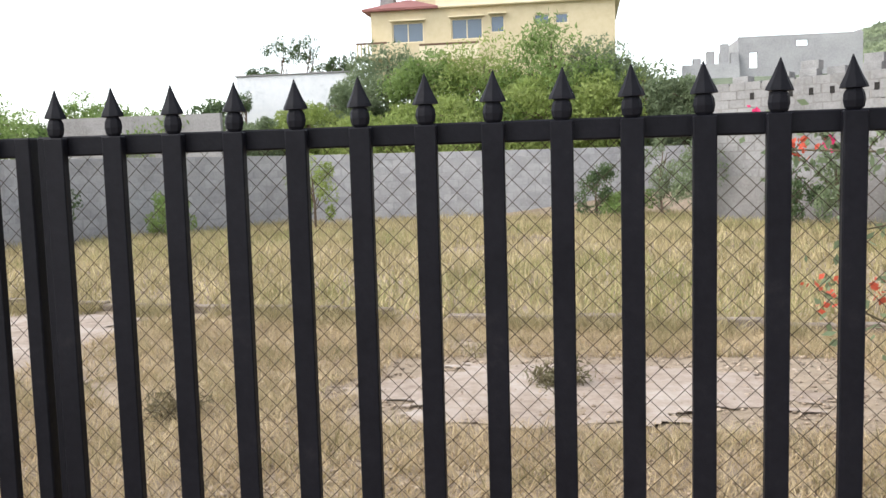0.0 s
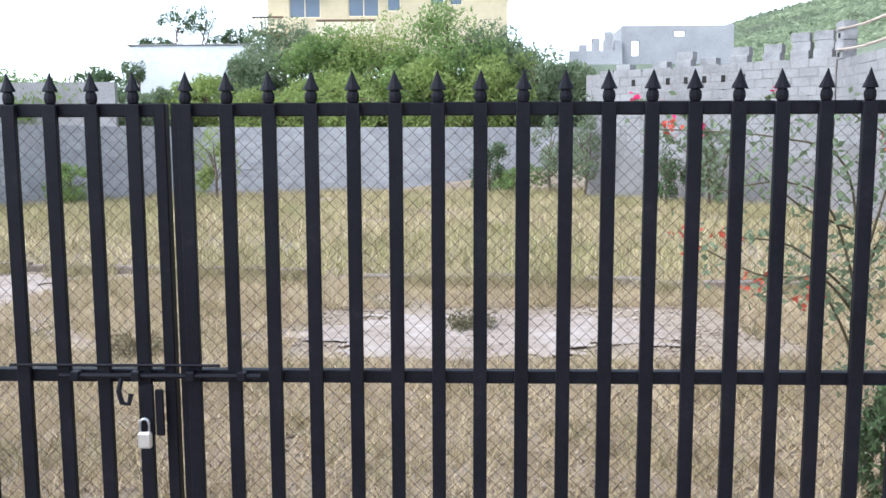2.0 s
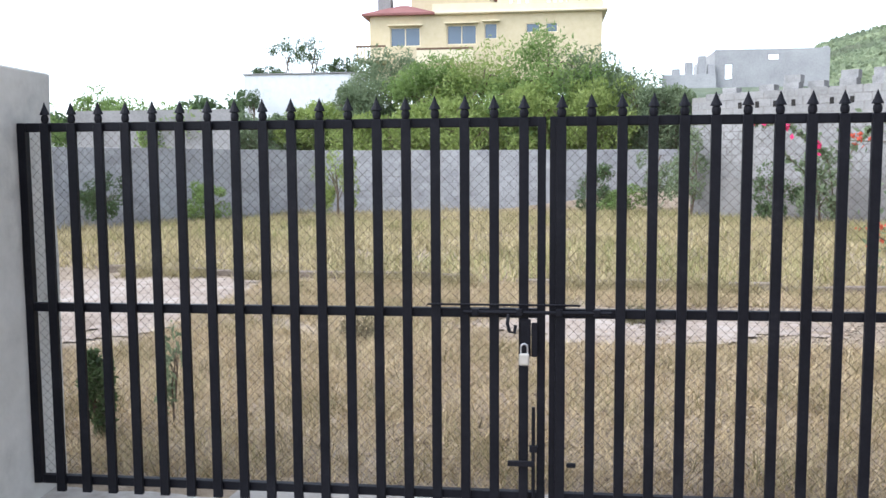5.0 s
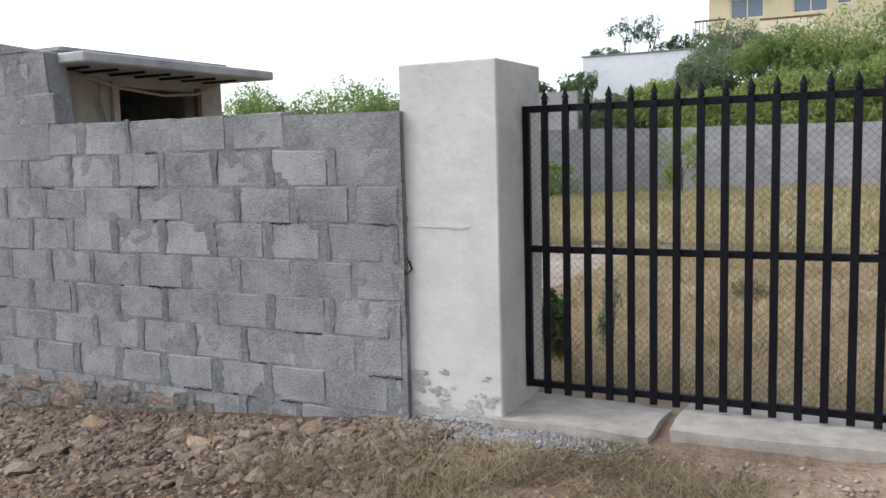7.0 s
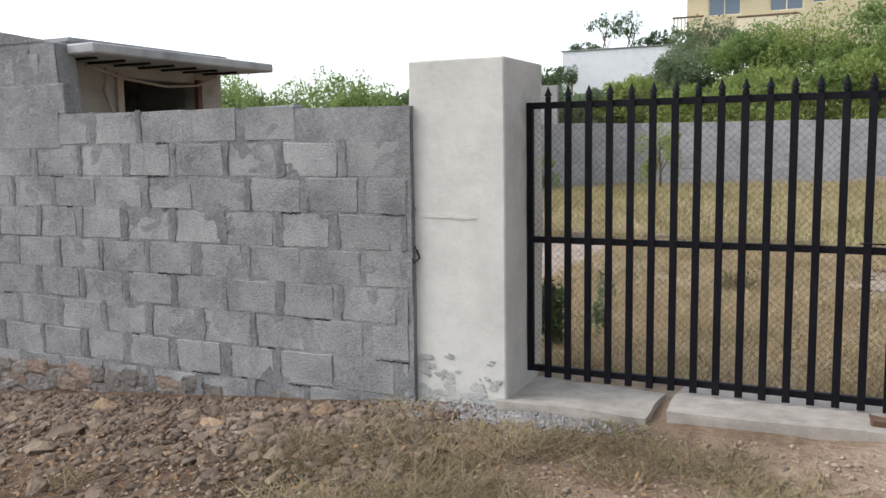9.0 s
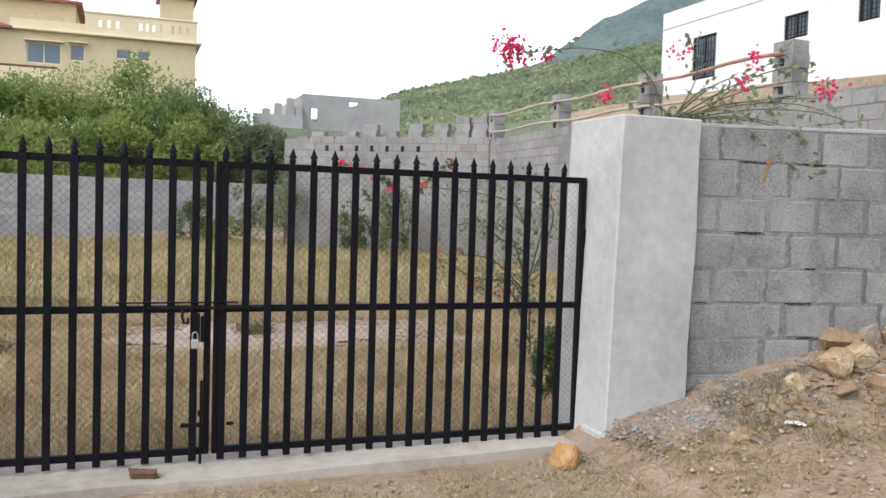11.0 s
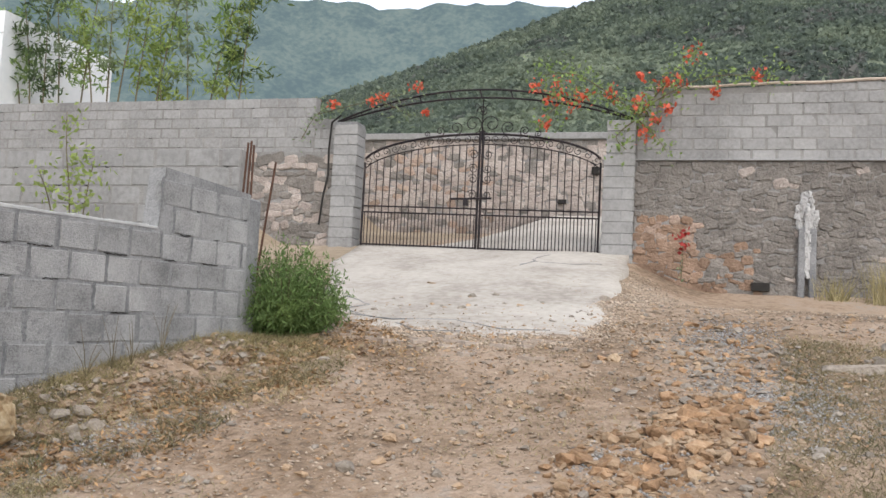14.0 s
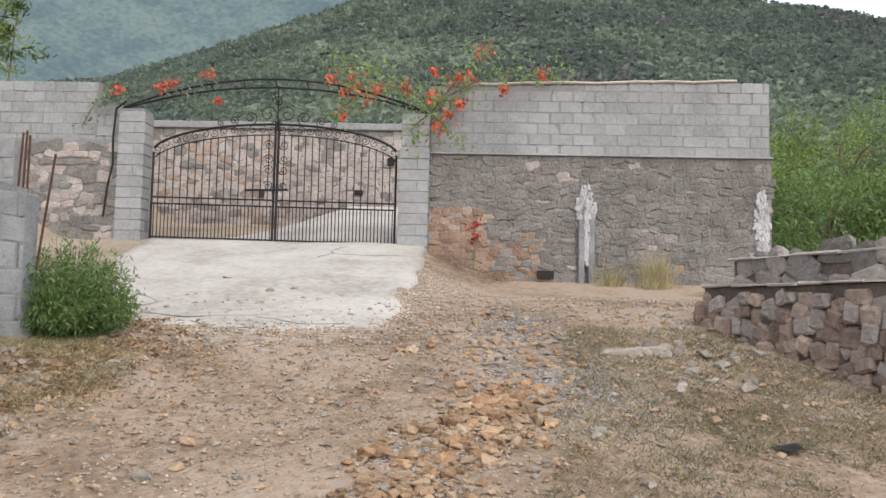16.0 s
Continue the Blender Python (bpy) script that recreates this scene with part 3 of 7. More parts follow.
gate_bolt(); padlock(); drop_bolt()


def pillar(name, x0, x1, y0, y1, z0, z1, label, foot=0.0, m=None):
    """A plastered gate pier with soft uneven edges."""
    bm = bmesh.new()
    vs = box(bm, x0, x1, y0, y1, z0, z1)
    bmesh.ops.subdivide_edges(bm, edges=bm.edges[:], cuts=11, use_grid_fill=True)
    es = [e for e in bm.edges if e.calc_face_angle(0) > 1]
    bmesh.ops.bevel(bm, geom=es, offset=0.009, segments=1, affect="EDGES")
    for v in bm.verts:
        k = (v.co.z - z0) / (z1 - z0)
        n = noise.noise(v.co * 1.7) * 0.006 + noise.noise(v.co * 7) * 0.004
        c = Vector(((x0 + x1) / 2, (y0 + y1) / 2, v.co.z))
        d = v.co - c
        v.co = c + d * (1 + n / 0.3 + 0.03 * max(0, 0.14 - k))
        v.co.x -= foot * (1 - k)
    e = thing(name, label, "pillar", ((x0 + x1) / 2, (y0 + y1) / 2, z0))
    part("plaster", bm, m or M_PLASTER, e)
    return e


PL = pillar("gate_pillar", -3.03, -2.405, -0.385, 0.28, -0.06, 2.105, "square whitewashed cement gate pillar with a chipped front")
PR = pillar("gate_pillar", 2.41, 3.00, -0.41, 0.26, 0.05, 2.24, "square grey-white cement gate pillar with patchy limewash", foot=0.05, m=M_PLASTERG)
# repaired plaster scabs, chipped edge and loose wire on the chipped pier
def plaster_scabs(parent, spots, y, seed, m, label):
    """Thin uneven skins of plaster, lapped over one another; a spot is (x, z, half width, half height)."""
    rng = np.random.RandomState(seed)
    for k, (cx, cz, w, h) in enumerate(spots):
        bm = bmesh.new()
        n = 22
        rim = [1 + 0.35 * noise.noise(Vector((math.cos(a) * 1.7, math.sin(a) * 1.7, seed + k * 3.1))) + rng.uniform(-0.12, 0.12) for a in np.linspace(0, 2 * math.pi, n, endpoint=False)]
        lo = [bm.verts.new((cx + w * r * math.cos(a), y, cz + h * r * math.sin(a))) for r, a in zip(rim, np.linspace(0, 2 * math.pi, n, endpoint=False))]
        hi = [bm.verts.new((cx + 0.78 * w * r * math.cos(a), y - 0.0011 - 0.0004 * k / len(spots), cz + 0.70 * h * r * math.sin(a))) for r, a in zip(rim, np.linspace(0, 2 * math.pi, n, endpoint=False))]
        for a in range(n):
            bm.faces.new((lo[a], lo[(a + 1) % n], hi[(a + 1) % n], hi[a]))
        bm.faces.new(hi)
        bmesh.ops.recalc_face_normals(bm, faces=bm.faces)
        part("plaster_scab", bm, m, parent, label if k == 0 else "")


plaster_scabs(PL, [(-2.84, 1.175, 0.13, 0.016), (-2.66, 1.165, 0.10, 0.012)], -0.3905, 3, M_PLASTER, "uneven seam of repaired plaster")
bm = bmesh.new()
rc = np.random.RandomState(12)
for k in range(26):   # broken arris beside the block wall
    z = 0.62 + 0.6 * rc.rand() ** 0.8
    r = rc.uniform(0.012, 0.034)
    bmesh.ops.create_icosphere(bm, subdivisions=1, radius=r, matrix=Matrix.Translation((-3.022 + rc.uniform(-0.01, 0.012), -0.388, z)) @ Matrix.Diagonal((0.8, 0.4, 1.2, 1)))
for v in bm.verts:
    v.co += Vector(rc.uniform(-0.006, 0.006, 3))
part("chipped_edge", bm, M_MORTAR, PL, "broken edge with bare mortar showing")
bm = bmesh.new()
tube(bm, [(-3.0, -0.39, 0.98), (-3.02, -0.42, 0.93), (-2.99, -0.425, 0.88), (-2.965, -0.40, 0.91), (-2.985, -0.40, 0.96)], 0.007, 6)
part("wire_hook", bm, M_DARK, PL, "bent dark wire hook sticking out of the pillar")
bm = bmesh.new()
box(bm, 2.35, 2.41, -0.40, -0.10, 0.02, 0.25, bevel=0.027)
part("jamb_patch", bm, M_PLASTER2, PR)


def sill_slab():
    """Cast concrete sill under the gate, broken near one end."""
    for x0, x1, y0, z1, nm in ((-2.45, -1.56, -0.42, 0.075, "broken"), (-1.46, 2.42, -0.36, 0.115, "long")):
        bm = bmesh.new()
        box(bm, x0, x1, y0, 0.16, -0.22, z1)
        bmesh.ops.subdivide_edges(bm, edges=bm.edges[:], cuts=7, use_grid_fill=True)
        for v in bm.verts:
            v.co += Vector((0.02 * noise.noise(v.co * 4), 0.035 * noise.noise(v.co * 3 + Vector((5, 0, 0))), 0.012 * noise.noise(v.co * 2.5)))
            if nm == "long":
                v.co.z += 0.006 * (v.co.x + 1.46)
                v.co.y += 0.05 * max(0, v.co.x) * (1 if v.co.y < -0.2 else 0)
        e = thing("concrete_sill", "worn %s concrete sill slab under the front gate" % nm, "slab", ((x0 + x1) / 2, -0.1, -0.2))
        part("slab", bm, M_CONC, e, smooth=False)


sill_slab()


rd = np.random.RandomState(21)
FLAKES = []
while len(FLAKES) < 130:
    x, z = rd.uniform(-3.0, -2.43), 0.03 + 0.30 * rd.rand() ** 1.5
    if noise.noise(Vector((x * 6, 2, z * 9))) > 0.02 + 0.9 * (z - 0.12):
        FLAKES.append((x, z, rd.uniform(0.008, 0.034), rd.uniform(0.005, 0.02)))
plaster_scabs(PL, FLAKES, -0.3915, 8, M_DAMP, "grey damp flake at the pillar foot")

# ---- block walls ----
BLOCKS = {}


def block_set(key, material, w, d, h, n=4):
    if key not in BLOCKS:
        BLOCKS[key] = [block_mesh("block", w, d, h, material, seed=k + len(BLOCKS) * 10, chip=0.0045, bevel=0.006) for k in range(n)]
    return BLOCKS[key]


def block_wall(name, p, q, base, top, label, material=None, key="near", thick=0.19, face=0.0, course=0.205, length=0.41, parts=True, proud=0.004, rng_seed=3, kind="structure", drop=None, cat="wall", core=None, joint=(0.022, 0.05), smear=1.0, anchor=None):
    """A block wall from p to q (its front face); base and top are functions of the run along it. The core is mortar, each block sits proud of it."""
    material = material or M_BLOCK
    m, run = frame_along((*p, 0), (*q, 0))
    rng = np.random.RandomState(rng_seed)
    e = tagged(new(name), label, cat, kind=kind)
    e.empty_display_size = 0.1
    bm = bmesh.new()
    fine = key.startswith("near")
    n = max(2, int(run / (0.055 if fine else 0.4)))
    us = [run * k / n for k in range(n + 1)]
    if fine:   # mortar smeared unevenly over the joints
        nv, jump = 54, Vector((rng_seed * 3.7, 0, 0))
        grid = []
        for u in us:
            z0, z1 = base(u) - 0.3, top(u) - 0.012
            col = []
            for j in range(nv + 1):
                z = z0 + (z1 - z0) * j / nv
                d = smear * 0.0045 * noise.noise(Vector((u, 0, z)) * 3.1 + jump) + smear * 0.0055 * noise.noise(Vector((u, 5, z)) * 9 + jump) + 0.003 * noise.noise(Vector((u, 9, z)) * 17)
                col.append(bm.verts.new(m @ Vector((u, -d, z))))
            grid.append(col)
        for a, b in zip(grid, grid[1:]):
            for j in range(nv):
                bm.faces.new((a[j], b[j], b[j + 1], a[j + 1]))
    fr = [[bm.verts.new(m @ Vector((u, y, z))) for y, z in ((0.012 if fine else 0, base(u) - 0.3), (0.012 if fine else 0, top(u) - 0.012), (thick, top(u) - 0.012), (thick, base(u) - 0.3))] for u in us]
    for a, b in zip(fr, fr[1:]):
        for k in range(4):
            bm.faces.new((a[k], b[k], b[(k + 1) % 4], a[(k + 1) % 4]))
    bm.faces.new(fr[0][::-1]); bm.faces.new(fr[-1])
    bmesh.ops.recalc_face_normals(bm, faces=bm.faces)
    part("mortar_core", bm, core or M_MORTAR, e)
    sets = block_set(key + ("%.3f" % course), material, length - 0.022, 0.1, course - (0.012 if fine and smear > 1 else 0.022 if fine else 0.018))
    loose = []
    tmax = max(top(u) for u in us)
    z = tmax - course if anchor is None else anchor + course * math.floor((tmax - anchor) / course)
    row = 0
    while z > min(base(u) for u in us) - course * 0.6:
        u = -length * (0.5 if row % 2 else 0.0) - rng.uniform(0, 0.08)
        while u < run - 0.03:
            a, b = max(u, 0.0), min(u + length, run)
            um = (a + b) / 2
            if b - a > 0.06 and z + course <= top(um) + (0.06 if fine else 0.35) * course and z + course > base(um) - 0.02 and not (drop and drop(um, z)):
                gap = rng.uniform(*joint)
                sc = (b - a - gap) / (length - 0.022)
                pm = m @ Matrix.Translation((a + gap / 2, -proud - rng.uniform(-0.002, 0.003), z + 0.006 + rng.uniform(-0.003, 0.003))) @ Matrix.Rotation(radians(rng.normal(0, 0.5)), 4, "Y") @ Matrix.Diagonal((sc, 1, 1, 1))
                loose.append((sets[rng.randint(len(sets))], pm))
            u += length + rng.uniform(-0.012, 0.012)
        z -= course
        row += 1
    if parts:
        bm = bmesh.new()   # small open gaps in the joints
        for me, pm in loose:
            if rng.rand() < (0.34 if fine else 0.2):
                c = pm @ Vector((rng.uniform(0.02, 0.2), 0, -0.006))
                turn = Matrix.Translation(c) @ Matrix.Rotation(m.to_euler().z, 4, "Z")
                w, x = min(rng.uniform(0.03, 0.24 if fine else 0.09), run - 0.06 - (m.inverted() @ c).x), 0.0
                while x < w:
                    l, q, h = rng.uniform(0.012, 0.03), rng.uniform(-0.004, 0.004), rng.uniform(0.0012, 0.0048)
                    box(bm, x, x + l, -0.0042, 0.02, q - h, q + h, m=turn)
                    x += l * rng.uniform(0.9, 1.25)
        tagged(part("joint_gaps", bm, M_DARK, e), kind="stuff")
        if fine:   # upright joints filled with darker mortar, pressed out unevenly
            bm = bmesh.new()
            deep = 0.0075 if smear > 1 else 0.0022
            for me, pm in loose:
                c = m.inverted() @ (pm @ Vector((0, 0, 0)))
                w = joint[1] * rng.uniform(0.35, 0.75)
                if c.x < 0.2 or rng.rand() < 0.3 or c.z + course > top(c.x) + 0.01:
                    continue
                rows = [(c.z + course * k / 7, w * rng.uniform(0.55, 1.25), rng.uniform(-0.012, 0.012)) for k in range(8)]
                strip = [[bm.verts.new(m @ Vector((c.x - joint[0] * 0.5 + q + a * ww, -deep, z))) for a in (-0.6, 0.6)] for z, ww, q in rows]
                for p, q in zip(strip, strip[1:]):
                    bm.faces.new((p[0], p[1], q[1], q[0]))
            tagged(part("joint_fill", bm, M_MORTARD, e), kind="stuff")
        for me, pm in loose:
            piece("block", me, pm, e)
    else:
        vs, fs = [], []
        for me, pm in loose:
            o = len(vs)
            vs += [pm @ v.co for v in me.vertices]
            fs += [[o + k for k in f.vertices] for f in me.polygons]
        tagged(raw("blocks", vs, fs, M_BLOCKI, e), kind="stuff")
    return e


# street wall beside the chipped pillar, and the hut wall that goes on from it
HUT_TOP = lambda x: 2.575 if x < -6.86 else 2.575 - 0.17 * (x + 6.86) / 0.91
block_wall("wall_west", (-11.5, -0.41), (-3.0, -0.43), lambda u: -0.14 + 0.14 * u / 8.5, lambda u: HUT_TOP(u - 11.5) if u < 5.55 else 1.885 - 0.035 * (u - 5.55) / 2.95, "grey concrete block street wall with smeared mortar joints, higher along a hut", key="near", rng_seed=5, course=0.232, length=0.455, joint=(0.035, 0.085), proud=0.0022, smear=1.05, anchor=1.872)


def cement_smear(name, x0, x1, z0, z1, y, label, seed):
    """A rough hand-thrown coat of cement with a ragged edge and bare spots."""
    nx, nz = int((x1 - x0) / 0.045), int((z1 - z0) / 0.045)
    bm = bmesh.new()
    g = []
    for i in range(nx + 1):
        x = x0 + (x1 - x0) * i / nx
        g.append([bm.verts.new((x, y - 0.006 - 0.006 * noise.noise(Vector((x, seed, z0 + k * 0.045)) * 4) - 0.004 * noise.noise(Vector((x, seed, z0 + k * 0.045)) * 13), min(z0 + (z1 - z0) * k / nz, HUT_TOP(x) - 0.006))) for k in range(nz + 1)])
    for i in range(nx):
        for k in range(nz):
            low = (k + 0.5) / nz
            p = Vector((x0 + i * 0.045, seed, z0 + k * 0.045))
            if noise.noise(p * 1.9) + 0.6 * noise.noise(p * 5) > 0.42 - 1.1 * low and low < 0.8:
                continue
            q = (g[i][k], g[i + 1][k], g[i + 1][k + 1], g[i][k + 1])
            if q[3].co.z - q[0].co.z > 0.004 and q[2].co.z - q[1].co.z > 0.004:
                bm.faces.new(q)
    bmesh.ops.delete(bm, geom=[v for v in bm.verts if not v.link_faces], context="VERTS")
    bmesh.ops.recalc_face_normals(bm, faces=bm.faces)
    tagged(part(name, bm, M_MORTAR), label, "render coat", kind="structure")


cement_smear("cement_coat", -11.45, -5.97, 1.62, 2.60, -0.424, "rough grey cement coat on the upper hut wall", 3.3)
bm = bmesh.new()
box(bm, -6.885, -6.866, -0.446, -0.42, 1.70, 2.40, bevel=0.006)
for v in bm.verts:
    v.co.x += 0.006 * noise.noise(v.co * 5)
tagged(part("trim", bm, M_MORTAR), "vertical cement strip on the hut wall", "trim", kind="structure")

# walls round the right-hand side of the gate
EAST = lambda u: 2.215 + 0.012 * u if u < 3.50 else 2.80 - 0.05 * (u - 3.50)
block_wall("wall_east", (3.0, -0.33), (7.70, -1.0), lambda u: 0.42 + 0.21 * u, EAST, "grey concrete block boundary wall climbing with the lane, its end raised", key="near_east", rng_seed=11, course=0.234, length=0.372, joint=(0.03, 0.05), proud=0.004, smear=0.3, anchor=2.222)
bm = bmesh.new()
n = 30
for k in range(n):
    u = 0.03 + 3.44 * k / n
    x, y = 3.0 + 0.990 * u, -0.33 - 0.141 * u
    box(bm, 0, 3.6 / n, -0.004, 0.17, -0.014, 0.004 + RNG.uniform(0, 0.012), m=Matrix.Translation((x, y, EAST(u))) @ Matrix.Rotation(-0.1416, 4, "Z"), bevel=0.004)
tagged(part("coping", bm, M_PLASTER2), "thin smear of pale mortar along the wall top", "coping", kind="structure")
SX = lambda y: 8.14 + 0.045 * (y + 0.6)
block_wall("wall_side", (SX(17.0), 17.0), (8.14, -0.62), lambda u: 0.2, lambda u: 3.50 - 0.22 * u / 17.6, "long grey block wall along the garden's side", material=M_BLOCKP, key="pale", rng_seed=14, core=M_MORTARP, drop=lambda u, z: z < 1.6)

# posts with poles on the side wall
PB = block_set("post", M_BLOCK, 0.40, 0.30, 0.20)
POSTY = (5.1, 8.95, 12.8, 16.9)
for k, y in enumerate(POSTY):
    zt = 3.50 - 0.22 * (17 - y) / 17.6
    e = thing("fence_post", "short post of stacked grey hollow blocks on the side wall", "post", (SX(y), y, zt), group="posts on the side wall")
    for c in range(4):
        me = PB[c % 4]
        piece("block", me, Matrix.Translation((SX(y) - 0.03, y - 0.2, zt + 0.2 * c)) @ Matrix.Rotation(radians(90 if c % 2 else 86), 4, "Z") @ Matrix.Translation((0, -0.3, 0)), e)
    for h in (0.05, 0.45):
        part("hollow", boxes([(SX(y) - 0.036, SX(y), y - 0.03, y + 0.05, zt + h, zt + h + 0.1)]), M_DARK, e)
for (ya, yb) in zip(POSTY, POSTY[1:]):
    for h, mm in ((0.62, M_PIPER if ya < 6 else M_PIPE), (0.18, M_PIPE)):
        za, zb = [3.50 - 0.22 * (17 - y) / 17.6 + h for y in (ya, yb)]
        e = thing("fence_pole", "thin weathered pole tied between the block posts", "pole", (SX(ya), ya, za), group="poles on the side wall")
        pts = [(SX(ya + (yb - ya) * s) - 0.05, ya + (yb - ya) * s, za + (zb - za) * s + 0.03 * math.sin(s * 7)) for s in np.linspace(0, 1, 7)]
        part("pole", tube(bmesh.new(), pts, 0.032, 6, 0.026), mm, e)

# far side of the garden
block_wall("wall_northwest", (-14.5, 11.8), (-6.8, 22.3), lambda u: 0.2, lambda u: 2.2, "pale block wall closing the garden's far corner", key="pale", material=M_BLOCKP, parts=False, proud=0.004, core=M_BLOCKI)
block_wall("wall_north", (-6.8, 22.3), (5.2, 25.4), lambda u: 0.2, lambda u: 2.2, "long pale block wall at the back of the garden", key="pale", material=M_BLOCKP, parts=False, proud=0.004, core=M_BLOCKI)
block_wall("wall_stepped", (4.0, 21.0), (8.95, 17.1), lambda u: 0.2, lambda u: 3.50 + 0.012 * u, "unfinished stepped grey block wall behind the garden", key="pale", material=M_BLOCKP, core=M_MORTARP, rng_seed=33, drop=lambda u, z: z < 1.2)
WALL_A, WALL_B = Vector((4.0, 21.0, 0)), Vector((8.95, 17.1, 0))
for k, (f, n) in enumerate(((0.14, 1), (0.30, 1), (0.40, 2), (0.50, 1), (0.62, 2), (0.74, 2), (0.84, 3), (0.92, 3))):
    p = WALL_A.lerp(WALL_B, f)
    zt = 3.50 + 0.012 * f * 6.3
    e = thing("block_stub", "grey block stub standing on the unfinished wall", "block", (p.x, p.y, zt), group="stubs on the stepped wall")
    for c in range(n):
        piece("block", PB[c], Matrix.Translation((p.x + 0.03 * (c % 2), p.y, zt + 0.2 * c - 0.012)) @ Matrix.Rotation(radians(-38 + 3 * c), 4, "Z"), e)
for k in range(7):
    p = WALL_A.lerp(WALL_B, 0.22 + 0.075 * k)
    m = Matrix.Translation((p.x, p.y, 3.14)) @ Matrix.Rotation(math.atan2(-3.9, 4.95), 4, "Z")
    tagged(part("wall_gap", boxes([(-0.05, 0.05, -0.016, 0.05, 0, 0.16)], m=m), M_DARK), "dark gap left between the blocks of the unfinished wall", "gap", kind="structure")

# ---- arched driveway gate and its walls ----
GX = 15.94
block_wall("wall_upper", (GX, 9.9), (GX, 2.1), lambda u: 4.75, lambda u: 5.90, "pale grey block wall on a stone footing", material=M_BLOCKP, key="pale", rng_seed=21, core=M_MORTARP)
block_wall("wall_step", (GX, 2.1), (GX, 1.62), lambda u: 4.75, lambda u: 5.46, "lower end of the pale block wall", material=M_BLOCKP, key="pale", rng_seed=22, core=M_MORTARP)
block_wall("wall_big", (GX, -4.25), (GX, -10.5), lambda u: 4.60, lambda u: 5.90 + 0.022 * u, "weathered grey block wall above the stone base", material=M_BLOCKP, key="pale", rng_seed=23, core=M_MORTARP)


def block_pier(name, y0, y1, z0, z1, label):
    e = thing(name, label, "pillar", (GX, (y0 + y1) / 2, z0))
    part("mortar_core", boxes([(GX - 0.14, GX + 0.3, y0 + 0.02, y1 - 0.02, z0 - 0.2, z1)]), M_MORTAR, e)
    z, k = z0 - 0.1, 0
    sets = block_set("pale", M_BLOCKP, 0.396, 0.1, 0.192)
    w = y1 - y0
    while z < z1 - 0.1:
        cuts = [0, w] if k % 2 else [0, w * 0.62, w]
        for a, b in zip(cuts, cuts[1:]):
            m = Matrix.Translation((GX - 0.15, y1 - a - 0.006, z)) @ Matrix.Rotation(radians(-90), 4, "Z") @ Matrix.Diagonal(((b - a - 0.012) / 0.396, 1, 1, 1))
            piece("block", sets[(k * 3 + int(a * 10)) % 4], m, e)
        m = Matrix.Translation((GX - 0.14, y0 - 0.004, z)) @ Matrix.Diagonal((1.1, 1, 1, 1))
        piece("block", sets[(k + 1) % 4], m, e)
        z += 0.205; k += 1
    return e


block_pier("block_pier", 1.12, 1.62, 2.95, 5.36, "tall pier of grey concrete blocks beside the arched gate")
block_pier("block_pier", -4.24, -3.68, 2.75, 4.60, "pier of pale grey blocks beside the arched gate")
P3 = block_pier("block_pier", -4.24, -3.72, 4.62, 5.30, "upper pier of brownish blocks overgrown with bougainvillea")


STONES = [ashlar_mesh("stone", M_STONE, 40 + k) for k in range(6)]
STONES_R = [ashlar_mesh("stone", M_STONER, 50 + k) for k in range(6)]
STONES_P = [ashlar_mesh("stone", M_STONEP, 90 + k) for k in range(6)]
STONES_U = [ashlar_mesh("stone", M_RUSTSTONE, 80 + k) for k in range(6)]


